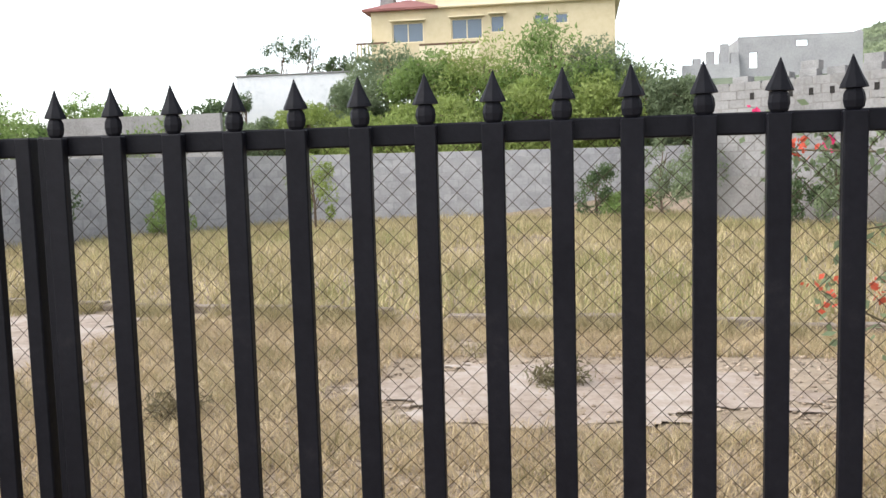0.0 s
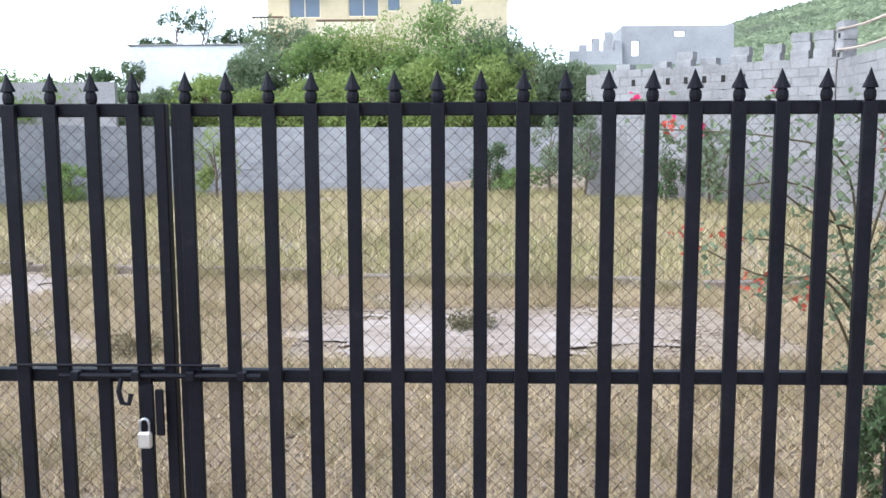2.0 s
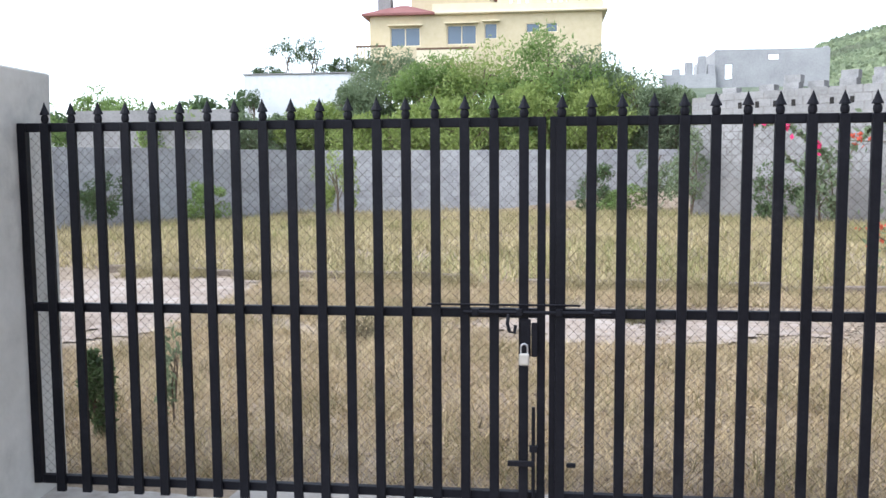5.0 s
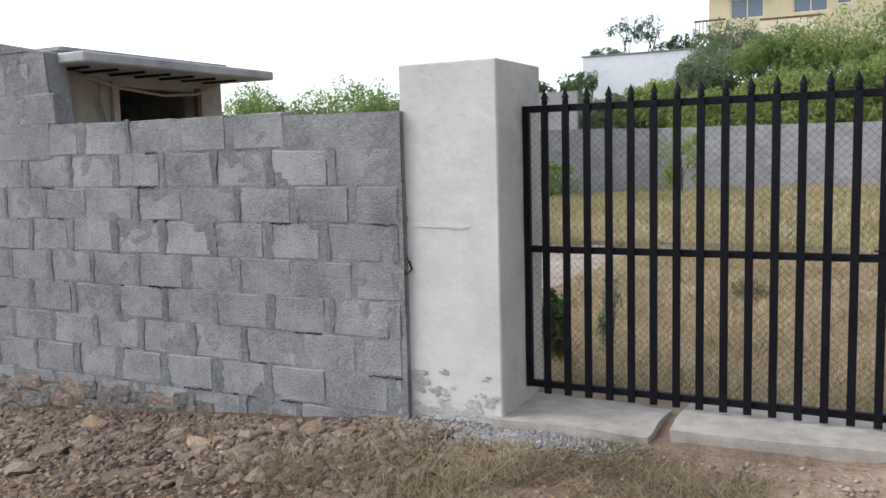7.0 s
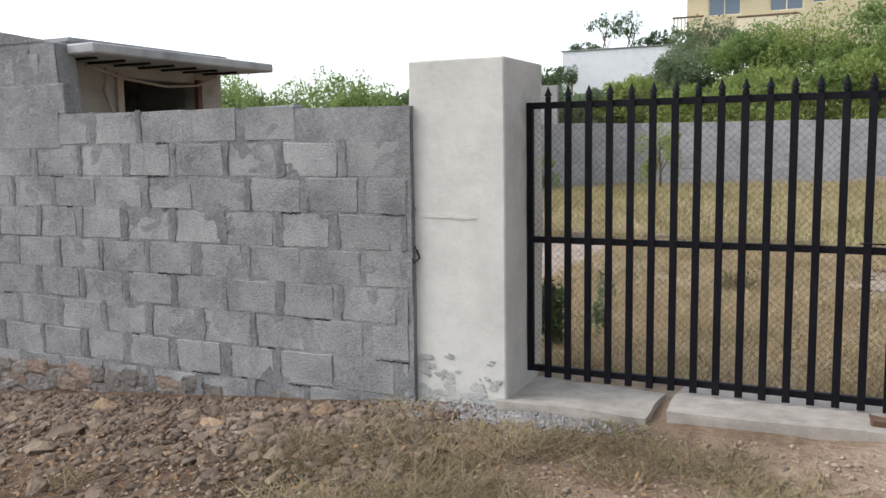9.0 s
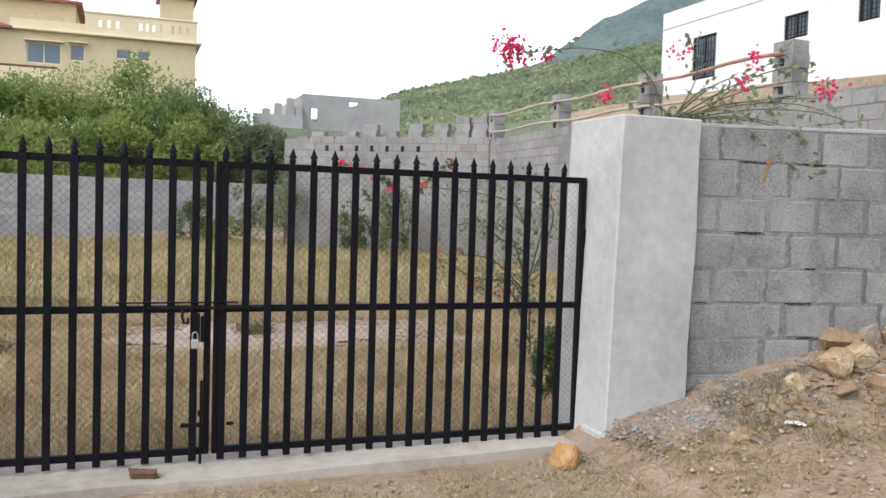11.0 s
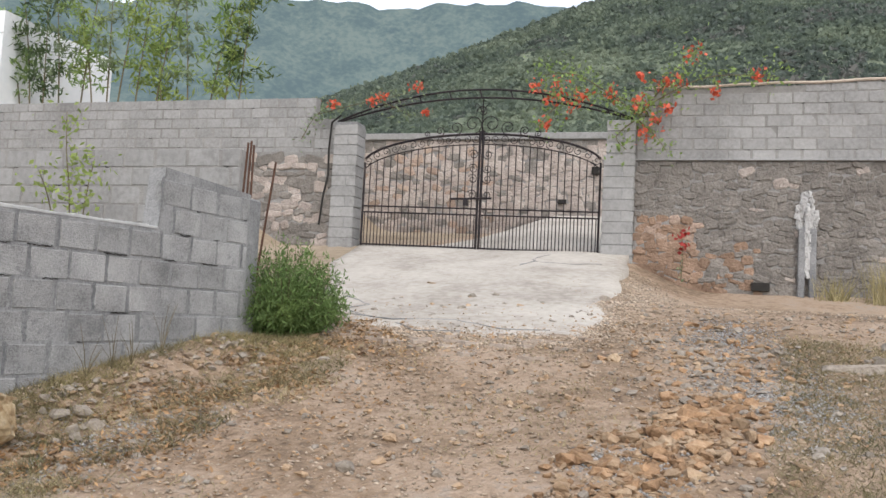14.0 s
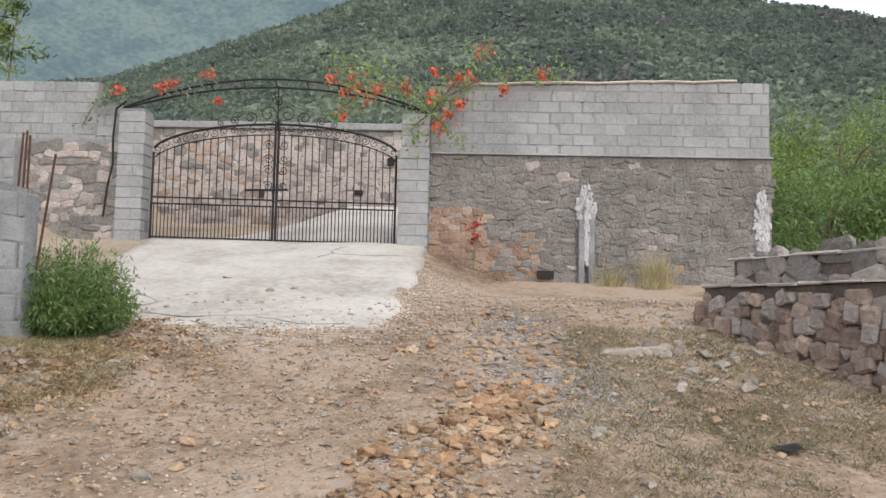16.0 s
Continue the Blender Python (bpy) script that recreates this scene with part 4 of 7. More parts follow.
def rubble_wall(name, p, q, base, top, label, sx=0.30, sz=0.19, thick=0.35, pick=None, parts=True, seed=1, core=None, relief=(0.02, 0.07)):
    """Masonry of uneven stones set in mortar, from p to q."""
    m, run = frame_along((*p, 0), (*q, 0))
    rng = np.random.RandomState(seed)
    e = tagged(new(name), label, "wall", kind="structure")
    bm = bmesh.new()
    n = max(2, int(run / 0.3))
    us = [run * k / n for k in range(n + 1)]
    fr = [[bm.verts.new(m @ Vector((u, y, z))) for y, z in ((0.0, base(u) - 0.4), (0.0, top(u)), (thick, top(u)), (thick, base(u) - 0.4))] for u in us]
    for a, b in zip(fr, fr[1:]):
        for k in range(4):
            bm.faces.new((a[k], b[k], b[(k + 1) % 4], a[(k + 1) % 4]))
    bm.faces.new(fr[0][::-1]); bm.faces.new(fr[-1])
    bmesh.ops.recalc_face_normals(bm, faces=bm.faces)
    part("mortar_core", bm, core or M_MORTAR, e)
    z = min(base(u) for u in us) - 0.1
    count, rest = 0, []
    while z < max(top(u) for u in us) - sz * 0.25:
        u = rng.uniform(-0.1, 0.1)
        h = sz * rng.uniform(0.6, 1.4)
        while u < run:
            w = sx * rng.uniform(0.55, 1.35)
            um = u + w / 2
            if um < run and z + h < top(um) + sz * 0.45 and z + h > base(um) - 0.05:
                me = (pick(um, z, rng) if pick else STONES)[rng.randint(6)]
                pm = m @ Matrix.Translation((um, 0.005, z + h / 2 + rng.uniform(-0.3, 0.3) * h)) @ Matrix.Rotation(radians(rng.uniform(-22, 22)), 4, "Y") @ Matrix.Diagonal((w * 0.50, rng.uniform(*relief), h * rng.uniform(0.42, 0.66), 1)) @ Matrix.Rotation(math.pi * rng.randint(2), 4, "Y")
                if count < 290:
                    piece("stone", me, pm, e)
                else:
                    rest.append((me, pm))
                count += 1
            u += w
        z += h * 0.92
    for ms in dict.fromkeys(me.materials[0] for me, pm in rest):
        vs, fs = [], []
        for me, pm in rest:
            if me.materials[0] == ms:
                o = len(vs)
                vs += [pm @ v.co for v in me.vertices]
                fs += [[o + k for k in f.vertices] for f in me.polygons]
        tagged(raw("stonework", vs, fs, ms, e), kind="stuff")
    return e


def pick_big(u, z, rng):
    if u < 1.1 and z < 3.5:
        return STONES_U if rng.rand() < 0.85 else STONES_R
    if z < 3.1 and rng.rand() < (0.45 if u < 2.2 else 0.02):
        return STONES_U
    return STONES_P if rng.rand() < 0.03 else STONES


rubble_wall("wall_big_base", (GX - 0.03, -4.25), (GX - 0.03, -10.52), lambda u: 2.30, lambda u: 4.62, "mottled rubble stone base of the big wall", pick=pick_big, seed=3, sx=0.22, sz=0.115, relief=(0.012, 0.04), core=M_MORTARP)
rubble_wall("wall_upper_base", (GX - 0.02, 9.9), (GX - 0.02, 1.62), lambda u: 3.0, lambda u: 4.78, "rubble stone footing under the pale block wall", pick=lambda u, z, r: STONES_P if r.rand() < 0.4 else STONES, seed=4, sx=0.30, sz=0.16, relief=(0.012, 0.045), core=M_MORTARP)
rubble_wall("wall_inner", (22.0, 8.0), (22.0, -6.0), lambda u: 3.7, lambda u: 6.30, "high stone retaining wall beyond the arched gate", pick=lambda u, z, r: (STONES_R if (u < 8.4 and z < 6 and r.rand() < 0.15) else STONES_P if r.rand() < 0.75 else STONES), seed=5, sx=0.28, sz=0.16, relief=(0.012, 0.045), core=M_MORTARP)
bm = boxes([(21.86, 22.3, -3.0, -2.82, 5.38, 5.56), (21.86, 22.3, -2.2, -2.0, 4.62, 4.72)])
tagged(part("drain_hole", bm, M_DARK), "dark square weep holes in the retaining wall", "hole", kind="structure")
bm = boxes([(21.9, 22.35, -6, 8, 6.28, 6.46)], 0.02)
tagged(part("coping", bm, M_BLOCKP), "pale coping on the retaining wall", "coping", kind="structure")
bm = boxes([(GX - 0.09, GX + 0.2, -10.55, -4.2, 4.595, 4.635)], 0.01)
for v in bm.verts:
    v.co.x += RNG.uniform(-0.01, 0.01)
tagged(part("ledge", bm, M_BLOCKP), "thin cement ledge between stone and blocks", "ledge", kind="structure")
bm = boxes([(GX - 0.12, GX + 0.1, -6.57, -6.27, 2.33, 2.47)])
tagged(part("drain", bm, M_DARK), "dark drain opening at the foot of the wall", "drain", kind="structure")


def lime_stain(y, z0, z1, w, seed, x=GX - 0.09):
    """White lime run left on the stones, as a thin skin of flakes."""
    rng = np.random.RandomState(seed)
    bm = bmesh.new()
    for k in range(230):
        z = rng.uniform(z0, z1)
        half = w * (0.35 + 0.65 * (1 - abs(2 * (z - z0) / (z1 - z0) - 0.9)))
        yy = y + rng.uniform(-half, half)
        s = rng.uniform(0.015, 0.055)
        box(bm, x + rng.uniform(-0.008, 0.008), x + 0.04, yy - s * 0.5, yy + s * 0.5, z - s, z + s, bevel=0.012)
    for v in bm.verts:
        v.co += Vector(rng.uniform(-0.012, 0.012, 3))
    return bm


e = thing("old_post_stub", "cement post stub with white lime splashes on the stone wall", "post", (GX - 0.1, -7.15, 2.35))
part("stub", boxes([(GX - 0.16, GX - 0.02, -7.30, -7.19, 2.2, 3.42), (GX - 0.16, GX - 0.02, -7.12, -7.01, 2.2, 3.42)], 0.012), M_MORTAR, e)
part("lime_splash", lime_stain(-7.14, 3.3, 4.05, 0.20, 5), M_STAIN, e, "white lime splash")
part("lime_run", lime_stain(-7.155, 2.6, 3.75, 0.05, 9, GX - 0.155), M_STAIN, e)
e = thing("lime_patch", "white lime patch at the end of the stone wall", "stain", (GX - 0.1, -10.35, 2.9))
part("flakes", lime_stain(-10.33, 2.9, 4.0, 0.17, 6), M_STAIN, e)
part("skin", lime_stain(-10.36, 2.6, 3.8, 0.13, 10), M_STAIN, e)

# poles along the top of the big wall
for ya, yb in ((-4.5, -6.3), (-6.25, -8.4), (-8.3, -9.9)):
    e = thing("wall_pole", "bleached pole laid along the top of the wall", "pole", (GX, ya, 5.95), group="poles on the big wall")
    za, zb = [5.93 + 0.022 * (-4.25 - y) for y in (ya, yb)]
    part("pole", tube(bmesh.new(), [(GX - 0.02, ya + (yb - ya) * s, za + (zb - za) * s + 0.012 * math.sin(s * 9)) for s in np.linspace(0, 1, 7)], 0.026, 6), M_PIPE, e)


# ---- the arched gate ----
Y0, Y1, YC = 1.0, -3.64, -1.36
Z0 = 2.93


def arch(y, lo=4.50, hi=5.12):
    s = (y - YC) / (Y0 - YC if y > YC else YC - Y1)
    return lo + (hi - lo) * math.sqrt(max(0, 1 - 0.96 * s * s)) if abs(s) <= 1 else lo


def scroll(bm, y, z, r, turns=1.4, dirn=1, start=0.0, rad=0.008):
    pts = []
    for k in range(18):
        a = start + dirn * turns * 2 * math.pi * k / 17
        rr = r * (1 - 0.8 * k / 17)
        pts.append((GX - 0.02, y + rr * math.cos(a), z + rr * math.sin(a)))
    tube(bm, pts, rad, 5)


def iron_leaf(ya, yb, label):
    g = thing("iron_gate_leaf", label, "gate", (GX, (ya + yb) / 2, Z0), group="leaves of the arched gate")
    lo, hi = min(ya, yb), max(ya, yb)
    sl = -0.012
    zz = lambda y: Z0 + sl * (Y0 - y)
    for y in (lo + 0.02, hi - 0.02):
        part("stile", tube(bmesh.new(), [(GX, y, zz(y)), (GX, y, arch(y) + (0.06 if abs(y - YC) < 0.1 else -0.08))], 0.026 if abs(y - YC) < 0.1 else 0.022, 6), M_IRON, g)
    for z in (0.03, 0.66, 0.78):
        part("rail", tube(bmesh.new(), [(GX, lo, zz(lo) + z), (GX, hi, zz(hi) + z)], 0.016, 6), M_IRON, g)
    for dz, r in ((0.0, 0.024), (-0.20, 0.012)):
        part("arched_rail", tube(bmesh.new(), [(GX, y, arch(y) + dz) for y in np.linspace(lo + 0.02, hi - 0.02, 22)], r, 6), M_IRON, g)
    n = 17
    for k in range(1, n):
        y = lo + (hi - lo) * k / n
        part("bar", tube(bmesh.new(), [(GX, y, zz(y)), (GX, y, arch(y) - 0.18)], 0.0105, 5), M_IRON, g)
    for k in range(1, 2 * n):
        if k % 2:
            y = lo + (hi - lo) * k / (2 * n)
            part("short_bar", tube(bmesh.new(), [(GX, y, zz(y)), (GX, y, zz(y) + 0.66)], 0.0095, 5), M_IRON, g)
    def curl(*a):
        bm = bmesh.new()
        scroll(bm, *a)
        part("scroll", bm, M_IRON, g)

    for k in range(13):
        y = lo + (hi - lo) * (k + 0.5) / 13
        curl(y, arch(y) - 0.10, 0.085, 1.3, 1 if k % 2 else -1, k, 0.008)
    c = hi if abs(hi - YC) < 0.1 else lo
    d = -1 if c == hi else 1
    for z in (4.72, 4.45, 4.25, 3.95):
        curl(c + d * 0.13, z, 0.10, 1.5, d, 0.5, 0.009)
    for y, r in ((c + d * 0.17, 0.20), (c + d * 0.50, 0.14), (c + d * 0.82, 0.10), (c + d * 1.08, 0.07)):
        curl(y, arch(y) + r * 0.95, r, 1.5, -d, -1.2, 0.010)
    return g


iron_leaf(Y0, YC + 0.01, "dark wrought-iron arched gate leaf with scrollwork, closed")
iron_leaf(YC - 0.01, Y1, "dark wrought-iron arched gate leaf with scrollwork and latch, closed")
bm = bmesh.new()
tube(bm, [(GX - 0.05, YC + 0.55, Z0 + 0.93), (GX - 0.05, YC - 0.25, Z0 + 0.95)], 0.022, 6)
box(bm, GX - 0.09, GX - 0.02, YC + 0.2, YC + 0.29, Z0 + 0.80, Z0 + 0.93)
e = thing("gate_latch", "dark iron slide latch across the arched gate", "latch", (GX, YC, Z0 + 0.93))
part("bolt", bm, M_IRON, e)
bm = bmesh.new()
scroll(bm, YC, 5.55, 0.12, 1.2, 1, 0, 0.01)
tube(bm, [(GX, YC, 5.0), (GX, YC, 5.85)], 0.012, 5)
for s in (-1, 1):
    tube(bm, [(GX, YC, 5.5), (GX, YC + s * 0.06, 5.66), (GX, YC + s * 0.13, 5.72), (GX, YC + s * 0.16, 5.66)], 0.009, 5)
e = thing("gate_finial", "wrought-iron finial above the arched gate", "finial", (GX, YC, 5.0))
part("stem", bm, M_IRON, e)

# overhead arch of two bars with ties
e = thing("overhead_arch", "dark iron arch of twin bars spanning the gate piers", "arch", (GX, YC, 5.4))
over = lambda y, h: 5.38 + h * (1 - ((y - (1.55 - 4.15) / 2) / 2.85) ** 2)
for h, dz in ((0.58, 0), (0.44, -0.02)):
    part("arch_bar", tube(bmesh.new(), [(GX - 0.1, y, over(y, h) + dz) for y in np.linspace(1.58, -4.18, 26)], 0.019, 6), M_IRON, e)
for y in np.linspace(1.1, -3.7, 9):
    part("tie", tube(bmesh.new(), [(GX - 0.1, y, over(y, 0.58)), (GX - 0.1, y - 0.05, over(y, 0.44) - 0.02)], 0.015, 5), M_IRON, e)
e = thing("cable", "dark cable running down beside the block pier", "cable", (GX - 0.1, 1.75, 4.2))
part("cable_run", tube(bmesh.new(), [(GX - 0.12, 1.5, 5.5), (GX - 0.14, 1.68, 5.35), (GX - 0.13, 1.72, 4.8), (GX - 0.13, 1.70, 4.3), (GX - 0.13, 1.78, 3.9), (GX - 0.13, 1.84, 3.3)], 0.02, 6), M_DARK, e)


def driveway():
    """Concrete apron in front of the arched gate, cracked at its lower edge, and the drive beyond."""
    e = tagged(new("pavement"), "pale worn concrete driveway apron with cracks", "driveway", kind="structure")
    bm = bmesh.new()
    nu, nv = 34, 26
    grid = []
    for i in range(nu + 1):
        s = i / nu
        row = []
        for j in range(nv + 1):
            t = j / nv
            yl = np.interp(s, [0, 0.15, 0.3, 0.6, 1], [-1.0, -0.6, -0.45, 0.5, 1.05])
            yr = np.interp(s, [0, 0.2, 0.9, 1], [-4.36, -4.33, -4.22, -4.18]) + 0.05 * math.sin(s * 23)
            y = yl + (yr - yl) * t
            x0 = np.interp(t, [0, 0.3, 0.6, 1], [9.0, 8.4, 8.25, 8.45]) + 0.10 * math.sin(t * 17) + 0.06 * math.sin(t * 41)
            x = x0 + (16.2 - x0) * s
            z = 0.02 - 0.05 * (1 - smooth01(s / 0.07)) - 0.04 * smooth01((t - 0.95) / 0.05) * (1 - smooth01((s - 0.85) / 0.1)) + gz(x, max(y, -3.8)) + 0.01 * noise.noise(Vector((x, y, 0)) * 1.5)
            row.append(bm.verts.new((x, y, z)))
        grid.append(row)
    for i in range(nu):
        for j in range(nv):
            bm.faces.new((grid[i][j], grid[i + 1][j], grid[i + 1][j + 1], grid[i][j + 1]))
    bmesh.ops.recalc_face_normals(bm, faces=bm.faces)
    r = bmesh.ops.extrude_face_region(bm, geom=bm.faces[:])
    bmesh.ops.translate(bm, verts=[v for v in r["geom"] if isinstance(v, bmesh.types.BMVert)], vec=(0, 0, -0.3))
    bmesh.ops.recalc_face_normals(bm, faces=bm.faces)
    part("apron", bm, M_CONC, e, smooth=True)
    # cracked slabs along the lower edge
    rng = np.random.RandomState(9)
    for k in range(40):
        t = k / 40
        x = np.interp(t, [0, 0.3, 0.6, 1], [9.3, 8.4, 8.2, 8.35]) + rng.normal(0.05, 0.22)
        y = -0.9 - 3.4 * t + rng.uniform(-0.1, 0.1)
        bm = bmesh.new()
        n = 6
        top = [bm.verts.new((x + rng.uniform(.06, .2) * math.cos(a), y + rng.uniform(.05, .17) * math.sin(a), gz(x, y) + 0.008 + rng.uniform(0, .008))) for a in np.linspace(0, 2 * math.pi, n, endpoint=False)]
        f = bm.faces.new(top)
        r = bmesh.ops.extrude_face_region(bm, geom=[f])
        bmesh.ops.translate(bm, verts=[v for v in r["geom"] if isinstance(v, bmesh.types.BMVert)], vec=(0, 0, -0.1))
        bmesh.ops.recalc_face_normals(bm, faces=bm.faces)
        part("broken_slab", bm, M_PATCH, e)
    # drive beyond the gate
    bm = bmesh.new()
    rows = []
    for i in range(13):
        x = 16.2 + 5.4 * i / 12
        rows.append([bm.verts.new((x, y, max(gz(x, y) + 0.02 if y < -2.5 else 0, 2.95 + (x - 16.2) * (0.03 + 0.215 * min(1, max(0, (1.3 - y) / 3.2)))))) for y in np.linspace(1.0, -5.0, 9)])
    for a, b in zip(rows, rows[1:]):
        for j in range(8):
            bm.faces.new((a[j], b[j], b[j + 1], a[j + 1]))
    bmesh.ops.recalc_face_normals(bm, faces=bm.faces)
    part("inner_drive", bm, M_CONC, e)


driveway()
# cracks in the apron
for k, pts in enumerate(([(9.3, -1.5), (9.1, -2.1), (9.25, -2.7), (8.95, -3.3), (9.0, -3.9)], [(13.8, -2.6), (14.4, -2.75), (14.9, -2.65), (15.4, -2.85)], [(10.4, -1.0), (9.9, -1.5), (9.6, -1.3), (9.2, -1.7)], [(8.9, -2.2), (8.6, -2.5), (8.7, -3.0)], [(14.4, -2.75), (14.2, -3.4), (14.5, -3.9)])):
    bm = bmesh.new()
    P = []
    for a, b in zip(pts, pts[1:]):
        for t in np.linspace(0, 1, 9, endpoint=False):
            x, y = a[0] + (b[0] - a[0]) * t, a[1] + (b[1] - a[1]) * t
            P.append((x + 0.06 * noise.noise(Vector((x * 5, y * 5, k))), y + 0.06 * noise.noise(Vector((x * 5, y * 5, k + 9))), gz(x, max(y, -3.8)) + 0.022))
    tube(bm, P, 0.014 if k == 1 else 0.009, 4, 0.004)
    tagged(part("crack", bm, M_MORTAR), "dark crack in the concrete apron", "crack", kind="structure")
rubble_wall("plinth", (-11.5, -0.450), (-3.05, -0.420), lambda u: -0.75 + 0.075 * u, lambda u: -0.17 + 0.019 * u, "rough stone and mortar footing under the street wall", sx=0.20, sz=0.085, thick=0.12, pick=lambda u, z, r: STONES_R if r.rand() < 0.2 else STONES, seed=14, core=M_GRAVELD, relief=(0.004, 0.02))
# dry-stone wall beside the lane: a lower front wall, and a higher one a step behind it
RED = lambda u, z, r: STONES_Y if r.rand() < 0.025 else (STONES_R if r.rand() < (0.8 if z < 1.70 else 0.4) else STONES_P)
STONES_Y = [ashlar_mesh("stone", M_BOULDER, 70 + k) for k in range(6)]
FRONT_TOP, BACK_TOP = 2.02, 2.33
rubble_wall("wall_drystone", (9.4, -7.65), (5.3, -9.1), lambda u: 1.50 - 0.26 * u, lambda u: FRONT_TOP - 0.02, "dry-stone garden wall of reddish uneven stones", sx=0.225, sz=0.15, thick=0.5, pick=RED, seed=8, core=M_DARKSTONE, relief=(0.035, 0.09))
rubble_wall("wall_drystone_back", (9.62, -8.02), (5.4, -9.52), lambda u: 1.6, lambda u: BACK_TOP - 0.02, "upper course of the dry-stone wall set back on a ledge", sx=0.40, sz=0.22, thick=0.4, pick=lambda u, z, r: STONES_P if r.rand() < 0.5 else STONES, seed=9, core=M_DARKSTONE, relief=(0.03, 0.07))
rubble_wall("wall_drystone_end", (9.66, -8.3), (9.4, -7.64), lambda u: 1.2, lambda u: FRONT_TOP - 0.02, "end of the dry-stone wall", sx=0.28, sz=0.18, thick=0.2, pick=RED, seed=10, core=M_DARKSTONE, relief=(0.03, 0.07))
for nm, (x, y), zt, th in (("lower", (9.42, -7.63), FRONT_TOP, 0.45), ("upper", (9.66, -8.0), BACK_TOP, 0.42)):
    bm = bmesh.new()
    u = 0.0
    while u < 4.3:
        w = RNG.uniform(0.3, 0.7)
        cx, cy = x - (u + w / 2) * 0.943, y - (u + w / 2) * 0.333
        box(bm, -w / 2, w / 2, -th + 0.02, RNG.uniform(0.03, 0.07), -0.014, RNG.uniform(0.006, 0.014), m=Matrix.Translation((cx, cy, zt)) @ Matrix.Rotation(radians(19.5 + RNG.uniform(-2, 2)), 4, "Z"), bevel=0.01)
        u += w
    for v in bm.verts:
        v.co += Vector(RNG.uniform(-0.008, 0.008, 3))
    tagged(part("coping", bm, M_CONC), "thin flat coping along the %s dry-stone wall" % nm, "coping", kind="structure")

# ---- hut behind the street wall ----
def hut():
    e = thing("hut", "low grey block hut with a ribbed concrete roof slab", "hut", (-8.0, 1.0, -0.3))
    part("roof_slab", boxes([(-11.4, -5.70, -0.30, 1.90, 2.32, 2.40)], 0.012), M_PLASTER2, e, "stained concrete roof slab")
    part("roof_topping", boxes([(-11.5, -6.05, -0.21, 1.7, 2.403, 2.47)], 0.03), M_MORTAR, e)
    for k in range(7):
        y = -0.1 + 0.28 * k
        part("rib", boxes([(-7.2, -5.9, y, y + 0.03, 2.30, 2.318)], 0.006), M_DARK, e)
    wall = [(-6.45, -6.30, -0.2, 0.52, -0.3, 2.318), (-6.45, -6.30, 1.48, 1.84, -0.3, 2.318), (-6.45, -6.30, 0.52, 1.48, -0.3, 1.55), (-6.45, -6.30, 0.52, 1.48, 2.22, 2.318)]
    for w in wall:
        part("side_wall", boxes([w], 0.004), M_CONC, e)
    part("back_wall", boxes([(-11.4, -6.46, 1.7, 1.84, -0.5, 2.318)]), M_CONC, e)
    part("dark_room", boxes([(-9.0, -8.9, -0.1, 1.69, -0.3, 2.31)]), M_DARK, e)
    part("jamb", boxes([(-6.31, -6.26, 0.46, 0.53, 1.4, 2.25)], 0.004), M_PIPE, e)
    part("jamb", boxes([(-6.31, -6.26, 1.46, 1.52, 1.4, 2.25)], 0.004), M_WOODB, e)
    pts = [(-6.24, 0.1, 2.29), (-6.22, 0.5, 2.20), (-6.22, 1.0, 2.16), (-6.22, 1.4, 2.19), (-6.24, 1.7, 2.29)]
    c = thing("cable", "sagging pale cable under the hut roof", "cable", (-6.22, 1.0, 2.25))
    part("cable_run", tube(bmesh.new(), pts, 0.012, 6), M_PIPE, c)
    c = thing("cable", "pale cable looped on the hut wall", "cable", (-6.25, 0.5, 2.1))
    part("cable_run", tube(bmesh.new(), [(-6.27, 0.35, 2.28), (-6.25, 0.30, 2.1), (-6.25, 0.38, 1.92), (-6.26, 0.36, 1.7)], 0.016, 6), M_PIPE, c)
    lamp = thing("wall_insulator", "pair of white porcelain lamp holders on the hut wall", "lamp holder", (-7.0, -0.46, 2.22))
    for x in (-7.04, -6.90):
        bm = bmesh.new()
        bmesh.ops.create_uvsphere(bm, u_segments=12, v_segments=8, radius=0.055, matrix=Matrix.Translation((x, -0.50, 2.22)))
        part("globe", bm, M_PORC, lamp, smooth=True)
    part("base", tube(bmesh.new(), [(-7.04, -0.47, 2.22), (-6.9, -0.47, 2.22)], 0.025, 8), M_PORC, lamp)


hut()


